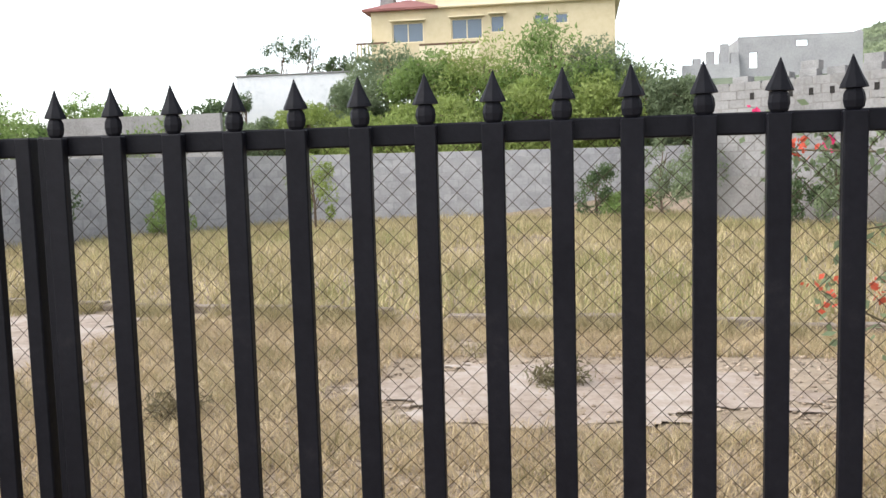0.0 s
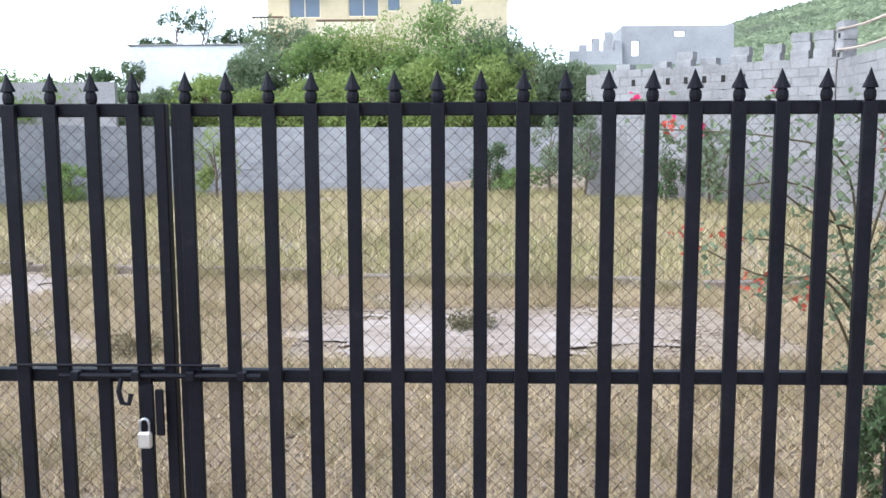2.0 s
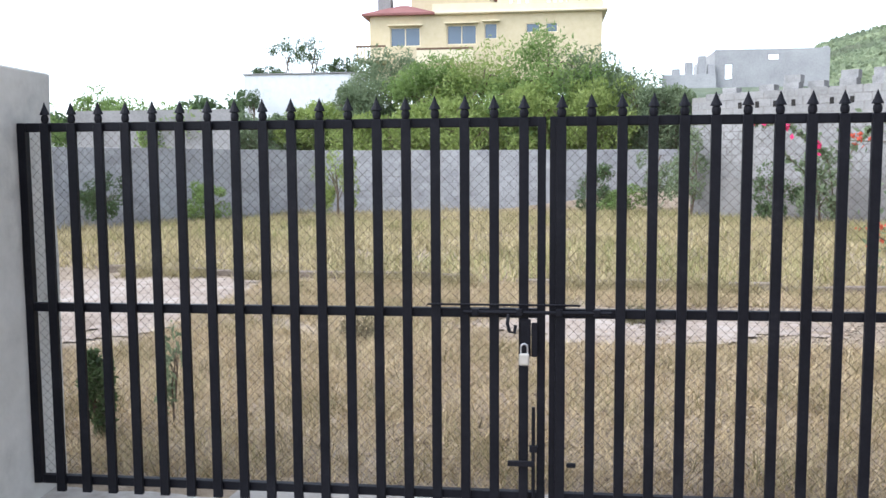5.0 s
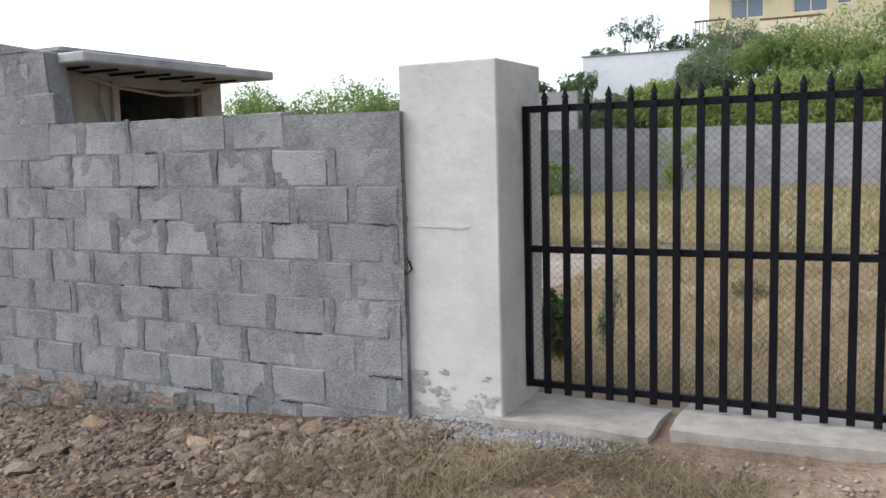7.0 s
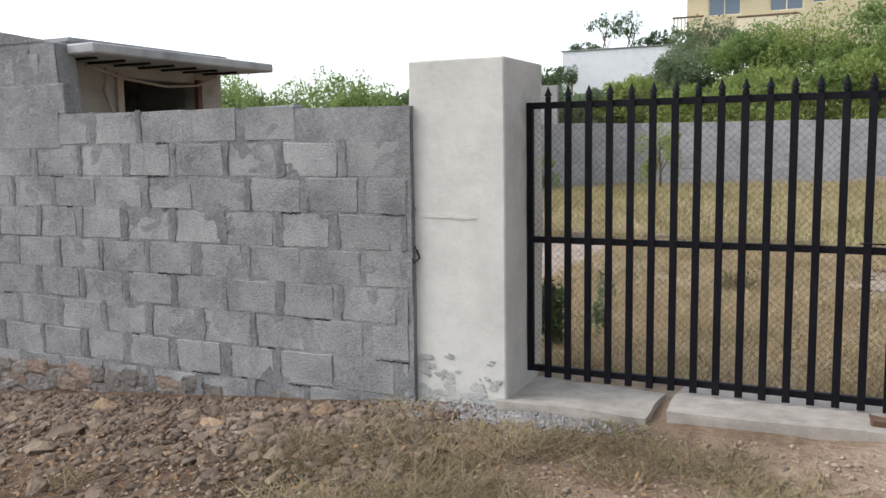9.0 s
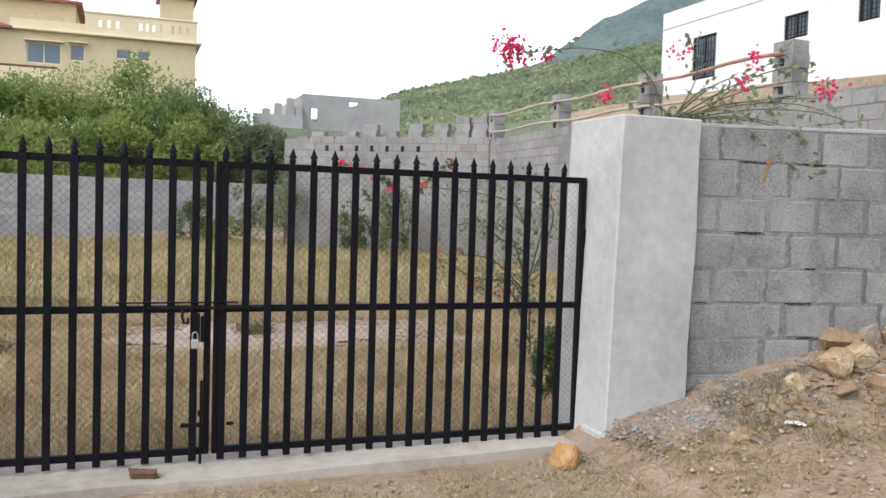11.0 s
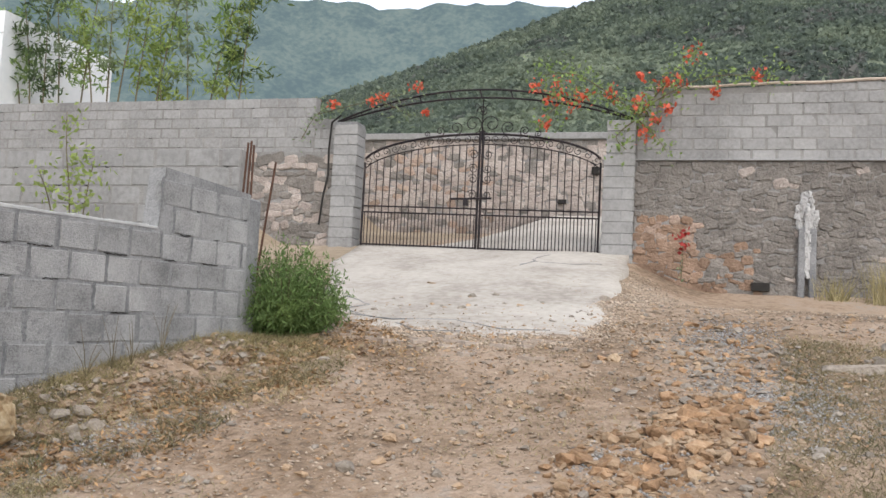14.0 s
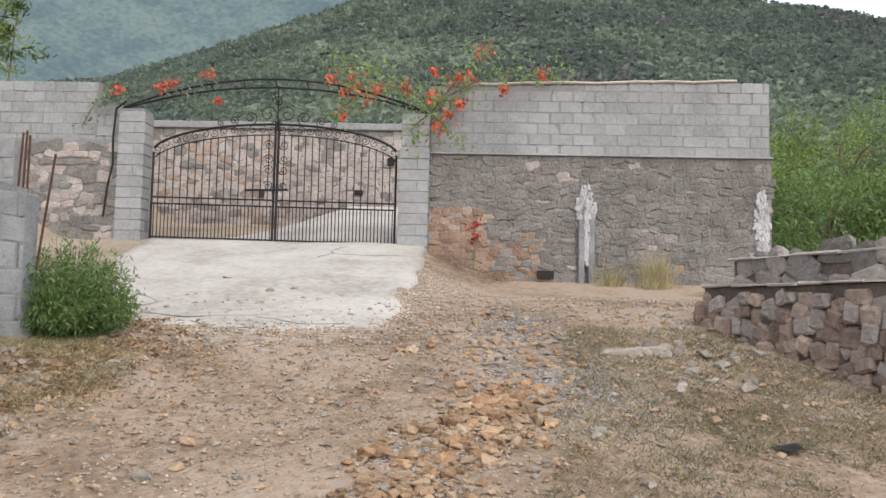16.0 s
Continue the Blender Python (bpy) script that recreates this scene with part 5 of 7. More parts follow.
def window(e, axis, a0, a1, z0, z1, face, frame_mat, panes=2, grille=False, depth=0.12, name="window"):
    """A window in a facade: a frame, panes and bars; axis x: the facade runs along x and faces -y; axis y: runs along y and faces -x."""
    w = thing(name, "", "", (0, 0, 0))
    w.parent = e
    w.location = -world_loc(e)
    def b(u0, u1, d0, d1, zz0, zz1, bev=0.0):
        return boxes([(u0, u1, face + d0, face + d1, zz0, zz1) if axis == "x" else (face + d0, face + d1, u0, u1, zz0, zz1)], bev)
    t = 0.06
    for u0, u1, q0, q1 in ((a0, a1, z1 - t, z1), (a0, a1, z0, z0 + t), (a0, a0 + t, z0 + t, z1 - t), (a1 - t, a1, z0 + t, z1 - t)):
        part("frame", b(u0, u1, -0.03, 0.06, q0, q1, 0.004), frame_mat, w)
    for k in range(panes):
        u0, u1 = a0 + (a1 - a0) * k / panes, a0 + (a1 - a0) * (k + 1) / panes
        part("pane", b(u0 + 0.03, u1 - 0.03, 0.0, 0.012, z0 + t, z1 - t), M_GLASS, w)
        if k:
            part("mullion", b(u0 - 0.03, u0 + 0.03, -0.025, 0.05, z0 + t, z1 - t), frame_mat, w)
    if grille:
        n = int((a1 - a0) / 0.13)
        for k in range(1, n):
            u = a0 + (a1 - a0) * k / n
            part("grille_bar", b(u - 0.01, u + 0.01, -0.06, -0.04, z0, z1), M_IRON, w)
        for k in range(1, 5):
            z = z0 + (z1 - z0) * k / 5
            part("grille_bar", b(a0, a1, -0.055, -0.042, z - 0.01, z + 0.01), M_IRON, w)
    return w


def holed_facade(axis, a0, a1, z0, z1, face, thick, holes):
    """A wall with real openings: a grid of boxes that leaves the holes free."""
    us = sorted({a0, a1, *[h[0] for h in holes], *[h[1] for h in holes]})
    zs = sorted({z0, z1, *[h[2] for h in holes], *[h[3] for h in holes]})
    bm = bmesh.new()
    cell = {}
    def V(i, j, d):
        k = (i, j, d)
        if k not in cell:
            f = face + d * thick
            cell[k] = bm.verts.new((us[i], f, zs[j]) if axis == "x" else (f, us[i], zs[j]))
        return cell[k]
    free = lambda i, j: not (0 <= i < len(us) - 1 and 0 <= j < len(zs) - 1) or any(h[0] <= (us[i] + us[i + 1]) / 2 <= h[1] and h[2] <= (zs[j] + zs[j + 1]) / 2 <= h[3] for h in holes)
    for i in range(len(us) - 1):
        for j in range(len(zs) - 1):
            if free(i, j):
                continue
            for d in (0, 1):
                bm.faces.new((V(i, j, d), V(i + 1, j, d), V(i + 1, j + 1, d), V(i, j + 1, d)))
            for di, dj, c in ((-1, 0, ((i, j), (i, j + 1))), (1, 0, ((i + 1, j), (i + 1, j + 1))), (0, -1, ((i, j), (i + 1, j))), (0, 1, ((i, j + 1), (i + 1, j + 1)))):
                if free(i + di, j + dj):
                    (p, q), (r, s) = c
                    bm.faces.new((V(p, q, 0), V(r, s, 0), V(r, s, 1), V(p, q, 1)))
    bmesh.ops.recalc_face_normals(bm, faces=bm.faces)
    return bm


def hip_roof(x0, x1, y0, y1, z0, z1, over=0.35):
    bm = bmesh.new()
    x0, x1, y0, y1 = x0 - over, x1 + over, y0 - over, y1 + over
    d = min(x1 - x0, y1 - y0) / 2 * 0.9
    cs = [(x0, y0), (x1, y0), (x1, y1), (x0, y1)]
    lo = [bm.verts.new((x, y, z0 - 0.12)) for x, y in cs]
    mi = [bm.verts.new((x, y, z0)) for x, y in cs]
    ym = (y0 + y1) / 2
    r = [bm.verts.new((x0 + d, ym, z1)), bm.verts.new((x1 - d, ym, z1))]
    for k in range(4):
        bm.faces.new((lo[k], lo[(k + 1) % 4], mi[(k + 1) % 4], mi[k]))
    bm.faces.new(lo[::-1])
    bm.faces.new((mi[0], mi[1], r[1], r[0])); bm.faces.new((mi[1], mi[2], r[1])); bm.faces.new((mi[2], mi[3], r[0], r[1])); bm.faces.new((mi[3], mi[0], r[0]))
    bmesh.ops.recalc_face_normals(bm, faces=bm.faces)
    return bm


def yellow_house():
    e = thing("house", "cream-yellow two-storey house with red tiled roofs on the rise", "house", (-2.5, 51, 6.5))
    wins = [(-7.86, -6.11, 8.28, 9.37), (-4.59, -2.88, 8.32, 9.43), (-2.45, -1.70, 8.60, 9.50), (-0.10, 0.70, 8.9, 9.45), (1.0, 1.7, 8.9, 9.45)]
    part("front_wall", holed_facade("x", -9.05, 4.15, 6.3, 10.02, 47.0, 0.3, wins), M_YELLOW, e)
    part("side_wall", boxes([(3.85, 4.15, 47.31, 56, 6.3, 10.02)]), M_YELLOW, e)
    part("side_wall", boxes([(-9.05, -8.75, 47.31, 56, 6.3, 10.02)]), M_YELLOW, e)
    part("back_wall", boxes([(-8.74, 3.84, 55.7, 56, 6.3, 10.02)]), M_YELLOW, e)
    part("room_back", boxes([(-8.7, 3.8, 48.8, 48.9, 6.3, 10.0)]), M_DARK, e)
    part("cornice", boxes([(-5.3, 4.45, 46.72, 56.2, 10.022, 10.16)], 0.03), M_CREAM, e)
    for k, w in enumerate(wins):
        window(e, "x", *w, 47.08, M_CREAM, panes=2 if k < 2 else 1)
        if k < 3:
            part("window_hood", boxes([(w[0] - 0.12, w[1] + 0.12, 46.72, 47.0, w[3] + 0.06, w[3] + 0.13)], 0.01), M_CREAM, e)
    part("roof", hip_roof(-9.1, -5.6, 47.0, 51.0, 10.14, 10.95), M_ROOF, e, "red clay tile roof")
    part("upper_wall", boxes([(-7.0, -2.3, 49.5, 55, 10.163, 12.25)]), M_YELLOW, e)
    part("roof", hip_roof(-7.0, -2.3, 49.5, 55, 12.25, 12.95), M_ROOF, e)
    part("tower", boxes([(2.25, 4.1, 48.4, 50.4, 10.163, 12.95)]), M_YELLOW, e)
    part("tower_roof", hip_roof(2.25, 4.1, 48.4, 50.4, 12.95, 13.8, 0.2), M_ROOF, e)
    part("chimney", boxes([(-8.85, -8.05, 48.5, 49.3, 10.3, 11.45)], 0.03), M_BLOCKP, e)
    # parapet with slot balusters
    slots = [(x, x + 0.14, 10.55, 10.95) for x in (-1.0, -0.55, -0.1, 1.1, 1.45, 1.8, 2.15, 2.8, 3.2, 3.6)]
    part("parapet", holed_facade("x", -1.7, 4.2, 10.165, 11.25, 46.9, 0.15, slots), M_CREAM, e)
    part("parapet", boxes([(-5.4, -1.705, 46.9, 47.05, 10.165, 10.62)]), M_CREAM, e)
    part("parapet_cap", boxes([(-1.75, 4.25, 46.85, 47.1, 11.253, 11.36)], 0.02), M_CREAM, e)
    # balcony
    part("balcony_floor", boxes([(-9.6, -7.9, 45.6, 46.99, 7.35, 7.5)], 0.02), M_CREAM, e)
    part("balcony_rail", boxes([(-9.6, -7.9, 45.6, 45.72, 8.1, 8.2)], 0.01), M_WOODB, e)
    for k in range(9):
        x = -9.55 + 0.2 * k
        part("baluster", boxes([(x, x + 0.09, 45.62, 45.70, 7.503, 8.1)]), M_CREAM, e)
    part("balcony_rail", boxes([(-6.2, -3.0, 46.0, 46.12, 7.95, 8.06)], 0.01), M_WOODB, e)
    part("balcony_wall", boxes([(-6.2, -3.0, 46.02, 46.1, 7.2, 7.95)]), M_CREAM, e)


yellow_house()
HOUSE = bpy.data.objects["house"]
HOUSE.location, HOUSE.scale = (-2.80, 40.04, 5.80), (0.805, 0.805, 0.805)


def white_house():
    e = thing("house", "plain white limewashed house with small grilled windows", "house", (18.5, 15.7, 4.0))
    wins = [(17.82, 19.02, 5.95, 7.32), (13.92, 14.84, 6.55, 7.22), (11.52, 12.2, 6.57, 7.22)]
    part("front_wall", holed_facade("y", 10.75, 20.75, 4.0, 8.42, 16.8, 0.25, wins), M_WHITE, e)
    part("side_wall", boxes([(17.051, 20.9, 10.75, 11.0, 4.0, 8.42)]), M_WHITE, e)
    part("side_wall", boxes([(17.051, 20.9, 20.5, 20.75, 4.0, 8.42)]), M_WHITE, e)
    part("back_wall", boxes([(20.65, 20.9, 11.003, 20.497, 4.0, 8.3)]), M_WHITE, e)
    part("roof", boxes([(17.06, 20.64, 11.01, 20.49, 7.85, 7.98)]), M_CONC, e)
    part("room_back", boxes([(18.2, 18.3, 11.01, 20.49, 4.0, 7.8)]), M_DARK, e)
    part("wall_band", boxes([(16.785, 16.8, 10.75, 20.75, 7.86, 7.885)]), M_PLASTER2, e)
    for k, w in enumerate(wins):
        window(e, "y", *w, 16.87, M_IRON, panes=2, grille=True)
    for y in (13.0, 12.65):
        part("drain_pipe", tube(bmesh.new(), [(16.45, y, 8.0), (16.9, y, 8.03)], 0.06, 8), M_WHITE, e)


white_house()


def unfinished_building():
    e = thing("unfinished_building", "grey block shell of an unfinished building", "building", (10.5, 42, 4))
    wins = [(8.6, 8.95, 5.8, 6.5), (10.6, 11.1, 6.7, 6.95)]
    part("front_wall", holed_facade("x", 8.1, 13.4, 3.2, 7.2, 40.0, 0.2, wins), M_BLOCKI, e)
    part("side_wall", boxes([(8.1, 8.3, 40.21, 46, 3.2, 7.15)]), M_BLOCKI, e)
    part("side_wall", boxes([(13.2, 13.4, 40.21, 46, 3.2, 7.3)]), M_BLOCKI, e)
    part("low_wall", boxes([(5.6, 8.08, 39.5, 39.7, 3.2, 6.0)]), M_BLOCKI, e)
    for k, (x, h) in enumerate(((6.1, 6.3), (6.7, 6.6), (7.3, 6.9), (7.75, 6.5))):
        part("column", boxes([(x, x + 0.35, 39.75, 40.1, 3.2, h)], 0.01), M_BLOCKI, e)


unfinished_building()
e = thing("boundary_wall", "pale whitewashed wall on the rise below the trees", "wall", (-9.6, 31.5, 3))
part("wall_face", boxes([(-12.32, -7.2, 31.5, 31.75, 2.0, 5.48)], 0.02), M_WHITE, e)
part("wall_cap", boxes([(-12.37, -7.15, 31.45, 31.8, 5.483, 5.54)], 0.01), M_BLOCKP, e)
bm = boxes([(-17.0, -10.8, 26.2, 26.4, 0.5, 3.75)])
tagged(part("outer_wall", bm, M_BLOCKP), "grey outer wall beyond the garden wall", "wall", kind="structure")

# ---- garden: kerb, concrete patch, drive strip ----
bm = bmesh.new()
for k in range(22):
    x = -6.5 + 0.62 * k
    y = 7.95 - 0.174 * (x + 4.06)
    z = gz(x, y)
    if k in (9, 13):
        continue
    box(bm, x, x + 0.60, y - 0.06, y + 0.06, z - 0.15, z + 0.10 + RNG.uniform(-0.02, 0.02), bevel=0.012)
tagged(part("kerb", bm, M_KERB), "broken concrete kerb edging the dry lawn", "kerb", kind="structure")


def slab_patch(x0, x1, y0, y1, label, h=0.012, seed=0):
    bm = bmesh.new()
    n = 70
    rng = np.random.RandomState(seed)
    grid = [[None] * (n + 1) for _ in range(n + 1)]
    for i in range(n + 1):
        for j in range(n + 1):
            x, y = x0 + (x1 - x0) * i / n, y0 + (y1 - y0) * j / n
            w = 0.12 * noise.noise(Vector((x * 2 + seed, y * 2, 0)))
            grid[i][j] = bm.verts.new((x + w, y + w * 0.7, gz(x, y) + h + 0.012 * noise.noise(Vector((x * 1.5, y * 1.5, seed)))))
    for i in range(n):
        for j in range(n):
            c = ((i + .5) / n - .5) ** 2 + ((j + .5) / n - .5) ** 2
            if c < 0.17 + 0.10 * noise.noise(Vector((i * .07, j * .07, seed))) + 0.05 * noise.noise(Vector((i * .25, j * .25, seed + 4))):
                bm.faces.new((grid[i][j], grid[i + 1][j], grid[i + 1][j + 1], grid[i][j + 1]))
    bmesh.ops.delete(bm, geom=[v for v in bm.verts if not v.link_faces], context="VERTS")
    bmesh.ops.recalc_face_normals(bm, faces=bm.faces)
    tagged(part("concrete_patch", bm, M_PATCH), label, "concrete", kind="structure")


slab_patch(-0.9, 3.0, 3.6, 5.6, "worn pale concrete patch in the garden", seed=2)
slab_patch(-8.6, -2.5, 2.6, 8.2, "pale concrete drive strip in the garden", seed=5)

# ---- plants ----
def leaf_quads(cen, size, rng, up=0.3, aspect=0.45):
    """Diamond leaves at the given points."""
    n = len(cen)
    a = rng.normal(size=(n, 3)); a[:, 2] += up
    a /= np.linalg.norm(a, axis=1)[:, None]
    b = np.cross(a, rng.normal(size=(n, 3)))
    b /= np.linalg.norm(b, axis=1)[:, None] + 1e-9
    s = (size * rng.uniform(0.6, 1.3, n))[:, None]
    return np.stack([cen - a * s, cen + b * s * aspect, cen + a * s, cen - b * s * aspect], 1).reshape(-1, 3)


def clump_points(n, centre, rad, rng, clumps=14, spread=0.42, hollow=0.0):
    """Points gathered in many uneven clumps within an ellipsoid."""
    c = rng.normal(size=(clumps, 3)); c /= np.linalg.norm(c, axis=1)[:, None]
    c *= (rng.uniform(0.25, 0.92, clumps) ** 0.6)[:, None]
    k = rng.randint(clumps, size=n)
    d = rng.normal(size=(n, 3)); d /= np.linalg.norm(d, axis=1)[:, None]
    p = c[k] + d * (rng.uniform(0.2, 1, n) ** 0.5)[:, None] * spread * rng.uniform(0.55, 1.1, clumps)[k][:, None]
    return np.asarray(centre) + p * np.asarray(rad)


def tree(name, label, base, height, rad, leaf_m, seed, n=3000, leaf=0.14, trunk=0.12, cat="tree", lift=0.5, group="", clumps=16):
    rng = np.random.RandomState(seed)
    e = thing(name, label, cat, base, group=group)
    b = Vector(base)
    top = b + Vector((rng.uniform(-.1, .1) * height, rng.uniform(-.1, .1) * height, height * 0.8))
    bm = bmesh.new()
    mid = (b + top) / 2 + Vector((rng.uniform(-.05, .05) * height, 0, 0))
    tube(bm, [b - Vector((0, 0, 0.1)), (b + mid) / 2, mid, (mid + top) / 2, top], trunk, 7, trunk * 0.25)
    part("trunk", bm, M_BARK, e)
    cen = b + Vector((0, 0, height * lift))
    for k in range(6):
        a = k * 1.05 + rng.uniform(-.3, .3)
        s = b.lerp(top, 0.3 + 0.09 * k)
        end = cen + Vector((math.cos(a) * rad[0] * 0.7, math.sin(a) * rad[1] * 0.7, rad[2] * rng.uniform(-0.1, 0.6)))
        bm = tube(bmesh.new(), [s, s.lerp(end, 0.5) + Vector((0, 0, 0.08 * height)), end], trunk * 0.45, 5, trunk * 0.08)
        part("limb", bm, M_BARK, e)
    pts = clump_points(n, cen, rad, rng, clumps)
    tagged(stack("crown", leaf_quads(pts, leaf * 1.1, rng, up=0.7, aspect=0.30), 4, leaf_m, e), kind="")
    return e


# trees and scrub on the rise before the yellow house
ROWS = [(-6.1, 31, 6.3, 1.9, M_LEAFG), (-4.2, 29.5, 5.7, 1.9, M_LEAF), (-2.3, 29, 6.1, 2.0, M_LEAFY), (0.2, 28.6, 6.75, 2.2, M_LEAF), (1.6, 29, 5.9, 1.7, M_LEAFG),
        (0.1, 27.0, 4.6, 1.9, M_LEAFY), (-2.8, 27.0, 4.3, 2.2, M_LEAFY), (-5.4, 27.2, 4.0, 2.1, M_LEAFY), (3.2, 27.6, 5.0, 1.3, M_LEAFG), (4.4, 27.2, 4.5, 1.2, M_LEAFG),
        (-8.4, 28.6, 4.1, 1.7, M_LEAFY), (-10.6, 28.4, 3.9, 1.6, M_LEAFG), (1.9, 27.2, 4.7, 1.5, M_LEAFY), (-7.4, 30, 5.1, 1.4, M_LEAFG), (-1.0, 28.0, 5.5, 1.8, M_LEAF), (2.5, 29.5, 5.6, 1.3, M_LEAFG)]
for k, (x, y, zt, r, m) in enumerate(ROWS):
    zb = min(gz(x, y), zt - 1.6) - 0.2
    h = zt - zb
    tree("shrub_tree", "dense green shrub tree on the slope behind the garden", (x, y, zb), h, (r, r * 0.85, h * 0.5), m, 100 + k, n=9000, leaf=0.085, trunk=0.10, group="trees on the rise", lift=0.46, clumps=34)
# thin trees by the pale wall
for k, (x, h, r) in enumerate(((-10.5, 2.3, (0.75, 0.6, 0.62)), (-9.5, 2.5, (0.85, 0.6, 0.68)), (-11.3, 1.3, (0.8, 0.5, 0.35)), (-8.2, 1.5, (0.5, 0.4, 0.5)), (-7.7, 1.5, (0.45, 0.4, 0.55)), (-8.8, 1.3, (0.5, 0.4, 0.4)))):
    tree("small_tree", "thin dark garden tree above the pale wall", (x - 0.25, 32.6, 4.7), h, r, M_LEAFD, 140 + k, n=1100, leaf=0.055, trunk=0.05, group="trees above the pale wall", lift=0.76, clumps=12)
tree("round_bush", "clipped round dark bush before the pale wall", (-11.7, 30.4, gz(-11.7, 30.4)), 4.9 - gz(-11.7, 30.4), (0.5, 0.5, 0.55), M_LEAFD, 150, n=1500, leaf=0.05, trunk=0.05, cat="bush", lift=0.84)
for k in range(9):
    x = -16 - 4.2 * k
    tree("distant_tree", "distant dark tree beyond the garden wall", (x, 52 + 3 * (k % 3), gz(x, 52) - 0.3), 3.4 + 0.8 * (k % 3), (2.6, 1.8, 1.5), M_LEAFD, 160 + k, n=1100, leaf=0.26, trunk=0.1, group="distant trees", lift=0.6)
# growth beyond the hut wall
for k in range(9):
    x, y = -13.5 - 1.9 * k, 27 + 1.0 * (k % 3)
    zb = gz(x, y)
    h = 4.1 + 0.1 * k + 0.25 * (k % 3) - zb
    tree("wild_shrub", "feathery green shrub beyond the street wall", (x, y, zb), h, (1.7, 1.4, h * 0.5), M_LEAF, 180 + k, n=4500, leaf=0.09, trunk=0.06, cat="bush", group="shrubs beyond the wall", lift=0.48, clumps=30)
# green thicket past the big wall's end
for k, (x, y, h) in enumerate(((21.5, -14.0, 4.0), (24.0, -16.5, 4.6), (20.5, -17.0, 3.2), (19.0, -14.4, 2.6), (26, -13.0, 4.4), (17.5, -16.8, 2.2), (22.5, -19.5, 4.2), (18.6, -12.6, 2.4), (18, -19.5, 2.6))):
    tree("thicket_tree", "bright green thicket tree behind the wall's end", (x, y, gz(x, y) - 0.2), h, (2.2, 2.0, h * 0.52), (M_LEAFT, M_LEAFB, M_LEAFT)[k % 3], 200 + k, n=9000, leaf=0.065, trunk=0.09, group="thicket trees", lift=0.5, clumps=34)
# shrubs at the back of the garden
for k, (x, y, h, m) in enumerate(((-5.7, 20, 1.9, M_LEAFY), (1.5, 22.5, 1.4, M_LEAFD), (2.3, 22, 0.9, M_LEAF), (3.9, 20.4, 2.4, M_LEAFG), (3.2, 22.0, 2.2, M_LEAFG), (-10.4, 15.8, 1.3, M_LEAFD), (-8.7, 18, 1.0, M_LEAF), (6.4, 17.5, 1.8, M_LEAFG), (5.6, 18.4, 1.5, M_LEAFD))):
    tree("garden_shrub", "green shrub against the garden's back wall", (x, y, gz(x, y)), h, (0.65, 0.55, h * 0.48), m, 220 + k, n=2200, leaf=0.05, trunk=0.04, cat="bush", group="garden shrubs", lift=0.55)
for x, y, h, r, m, nm in ((-2.54, 0.85, 0.60, 0.095, M_LEAFD, "dark clipped thuja beside the gate pillar"), (2.80, 1.2, 0.72, 0.16, M_LEAFD, "dark clipped thuja beside the gate pillar")):
    tree("thuja", nm, (x, y, gz(x, y) - 0.05), h, (r, r, h * 0.5), m, 240 + int(x), n=2200, leaf=0.03, trunk=0.02, cat="bush", lift=0.45, clumps=26)
tree("weed", "tall green weed behind the gate leaf", (-2.2, 1.1, gz(-2.2, 1.1)), 0.62, (0.09, 0.09, 0.32), M_LEAFG, 245, n=170, leaf=0.032, trunk=0.008, cat="weed", lift=0.55)
# bush at the wall's end: many upright sprays
def spray_bush(name, label, base, rad, height, m, seed, n=260, leaf=0.05, per=26):
    rng = np.random.RandomState(seed)
    e = thing(name, label, "bush", base)
    b = np.array(base)
    bm = bmesh.new()
    cen = []
    for k in range(n):
        a, q = rng.uniform(0, 6.28), rng.uniform(0, 1) ** 0.6
        tip = b + np.array([math.cos(a) * q * rad, math.sin(a) * q * rad, height * rng.uniform(0.3, 1.0) * (1 - 0.45 * q * q)])
        root = b + np.array([math.cos(a) * q * rad * 0.35, math.sin(a) * q * rad * 0.35, 0])
        if k % 4 == 0:
            tube(bm, [root, (root + tip) / 2 + np.array([0, 0, 0.04]), tip], 0.006, 3, 0.002)
        s = rng.uniform(0.15, 1, per)[:, None]
        cen.append(root + (tip - root) * s + rng.normal(0, 0.035, (per, 3)))
    tagged(part("stem_bundle", bm, M_TWIG, e), kind="stuff")
    tagged(stack("leaves", leaf_quads(np.concatenate(cen), leaf, rng, up=0.9, aspect=0.22), 4, m, e), kind="stuff")
    return e


spray_bush("weed", "spiky grey-green tuft on the concrete patch", (0.90, 4.80, gz(0.9, 4.8) - 0.01), 0.26, 0.20, M_SCRUB, 246, n=90, leaf=0.03, per=9)
spray_bush("weed", "low grey-green weed in the dry grass", (-1.62, 3.75, gz(-1.62, 3.75) - 0.01), 0.27, 0.24, M_SCRUB, 247, n=90, leaf=0.03, per=9)
spray_bush("roadside_bush", "bright green feathery bush at the end of the block wall", (8.25, -1.20, gz(8.25, -1.20) - 0.02), 0.68, 1.06, M_LEAFB, 301, n=560, leaf=0.034, per=34)


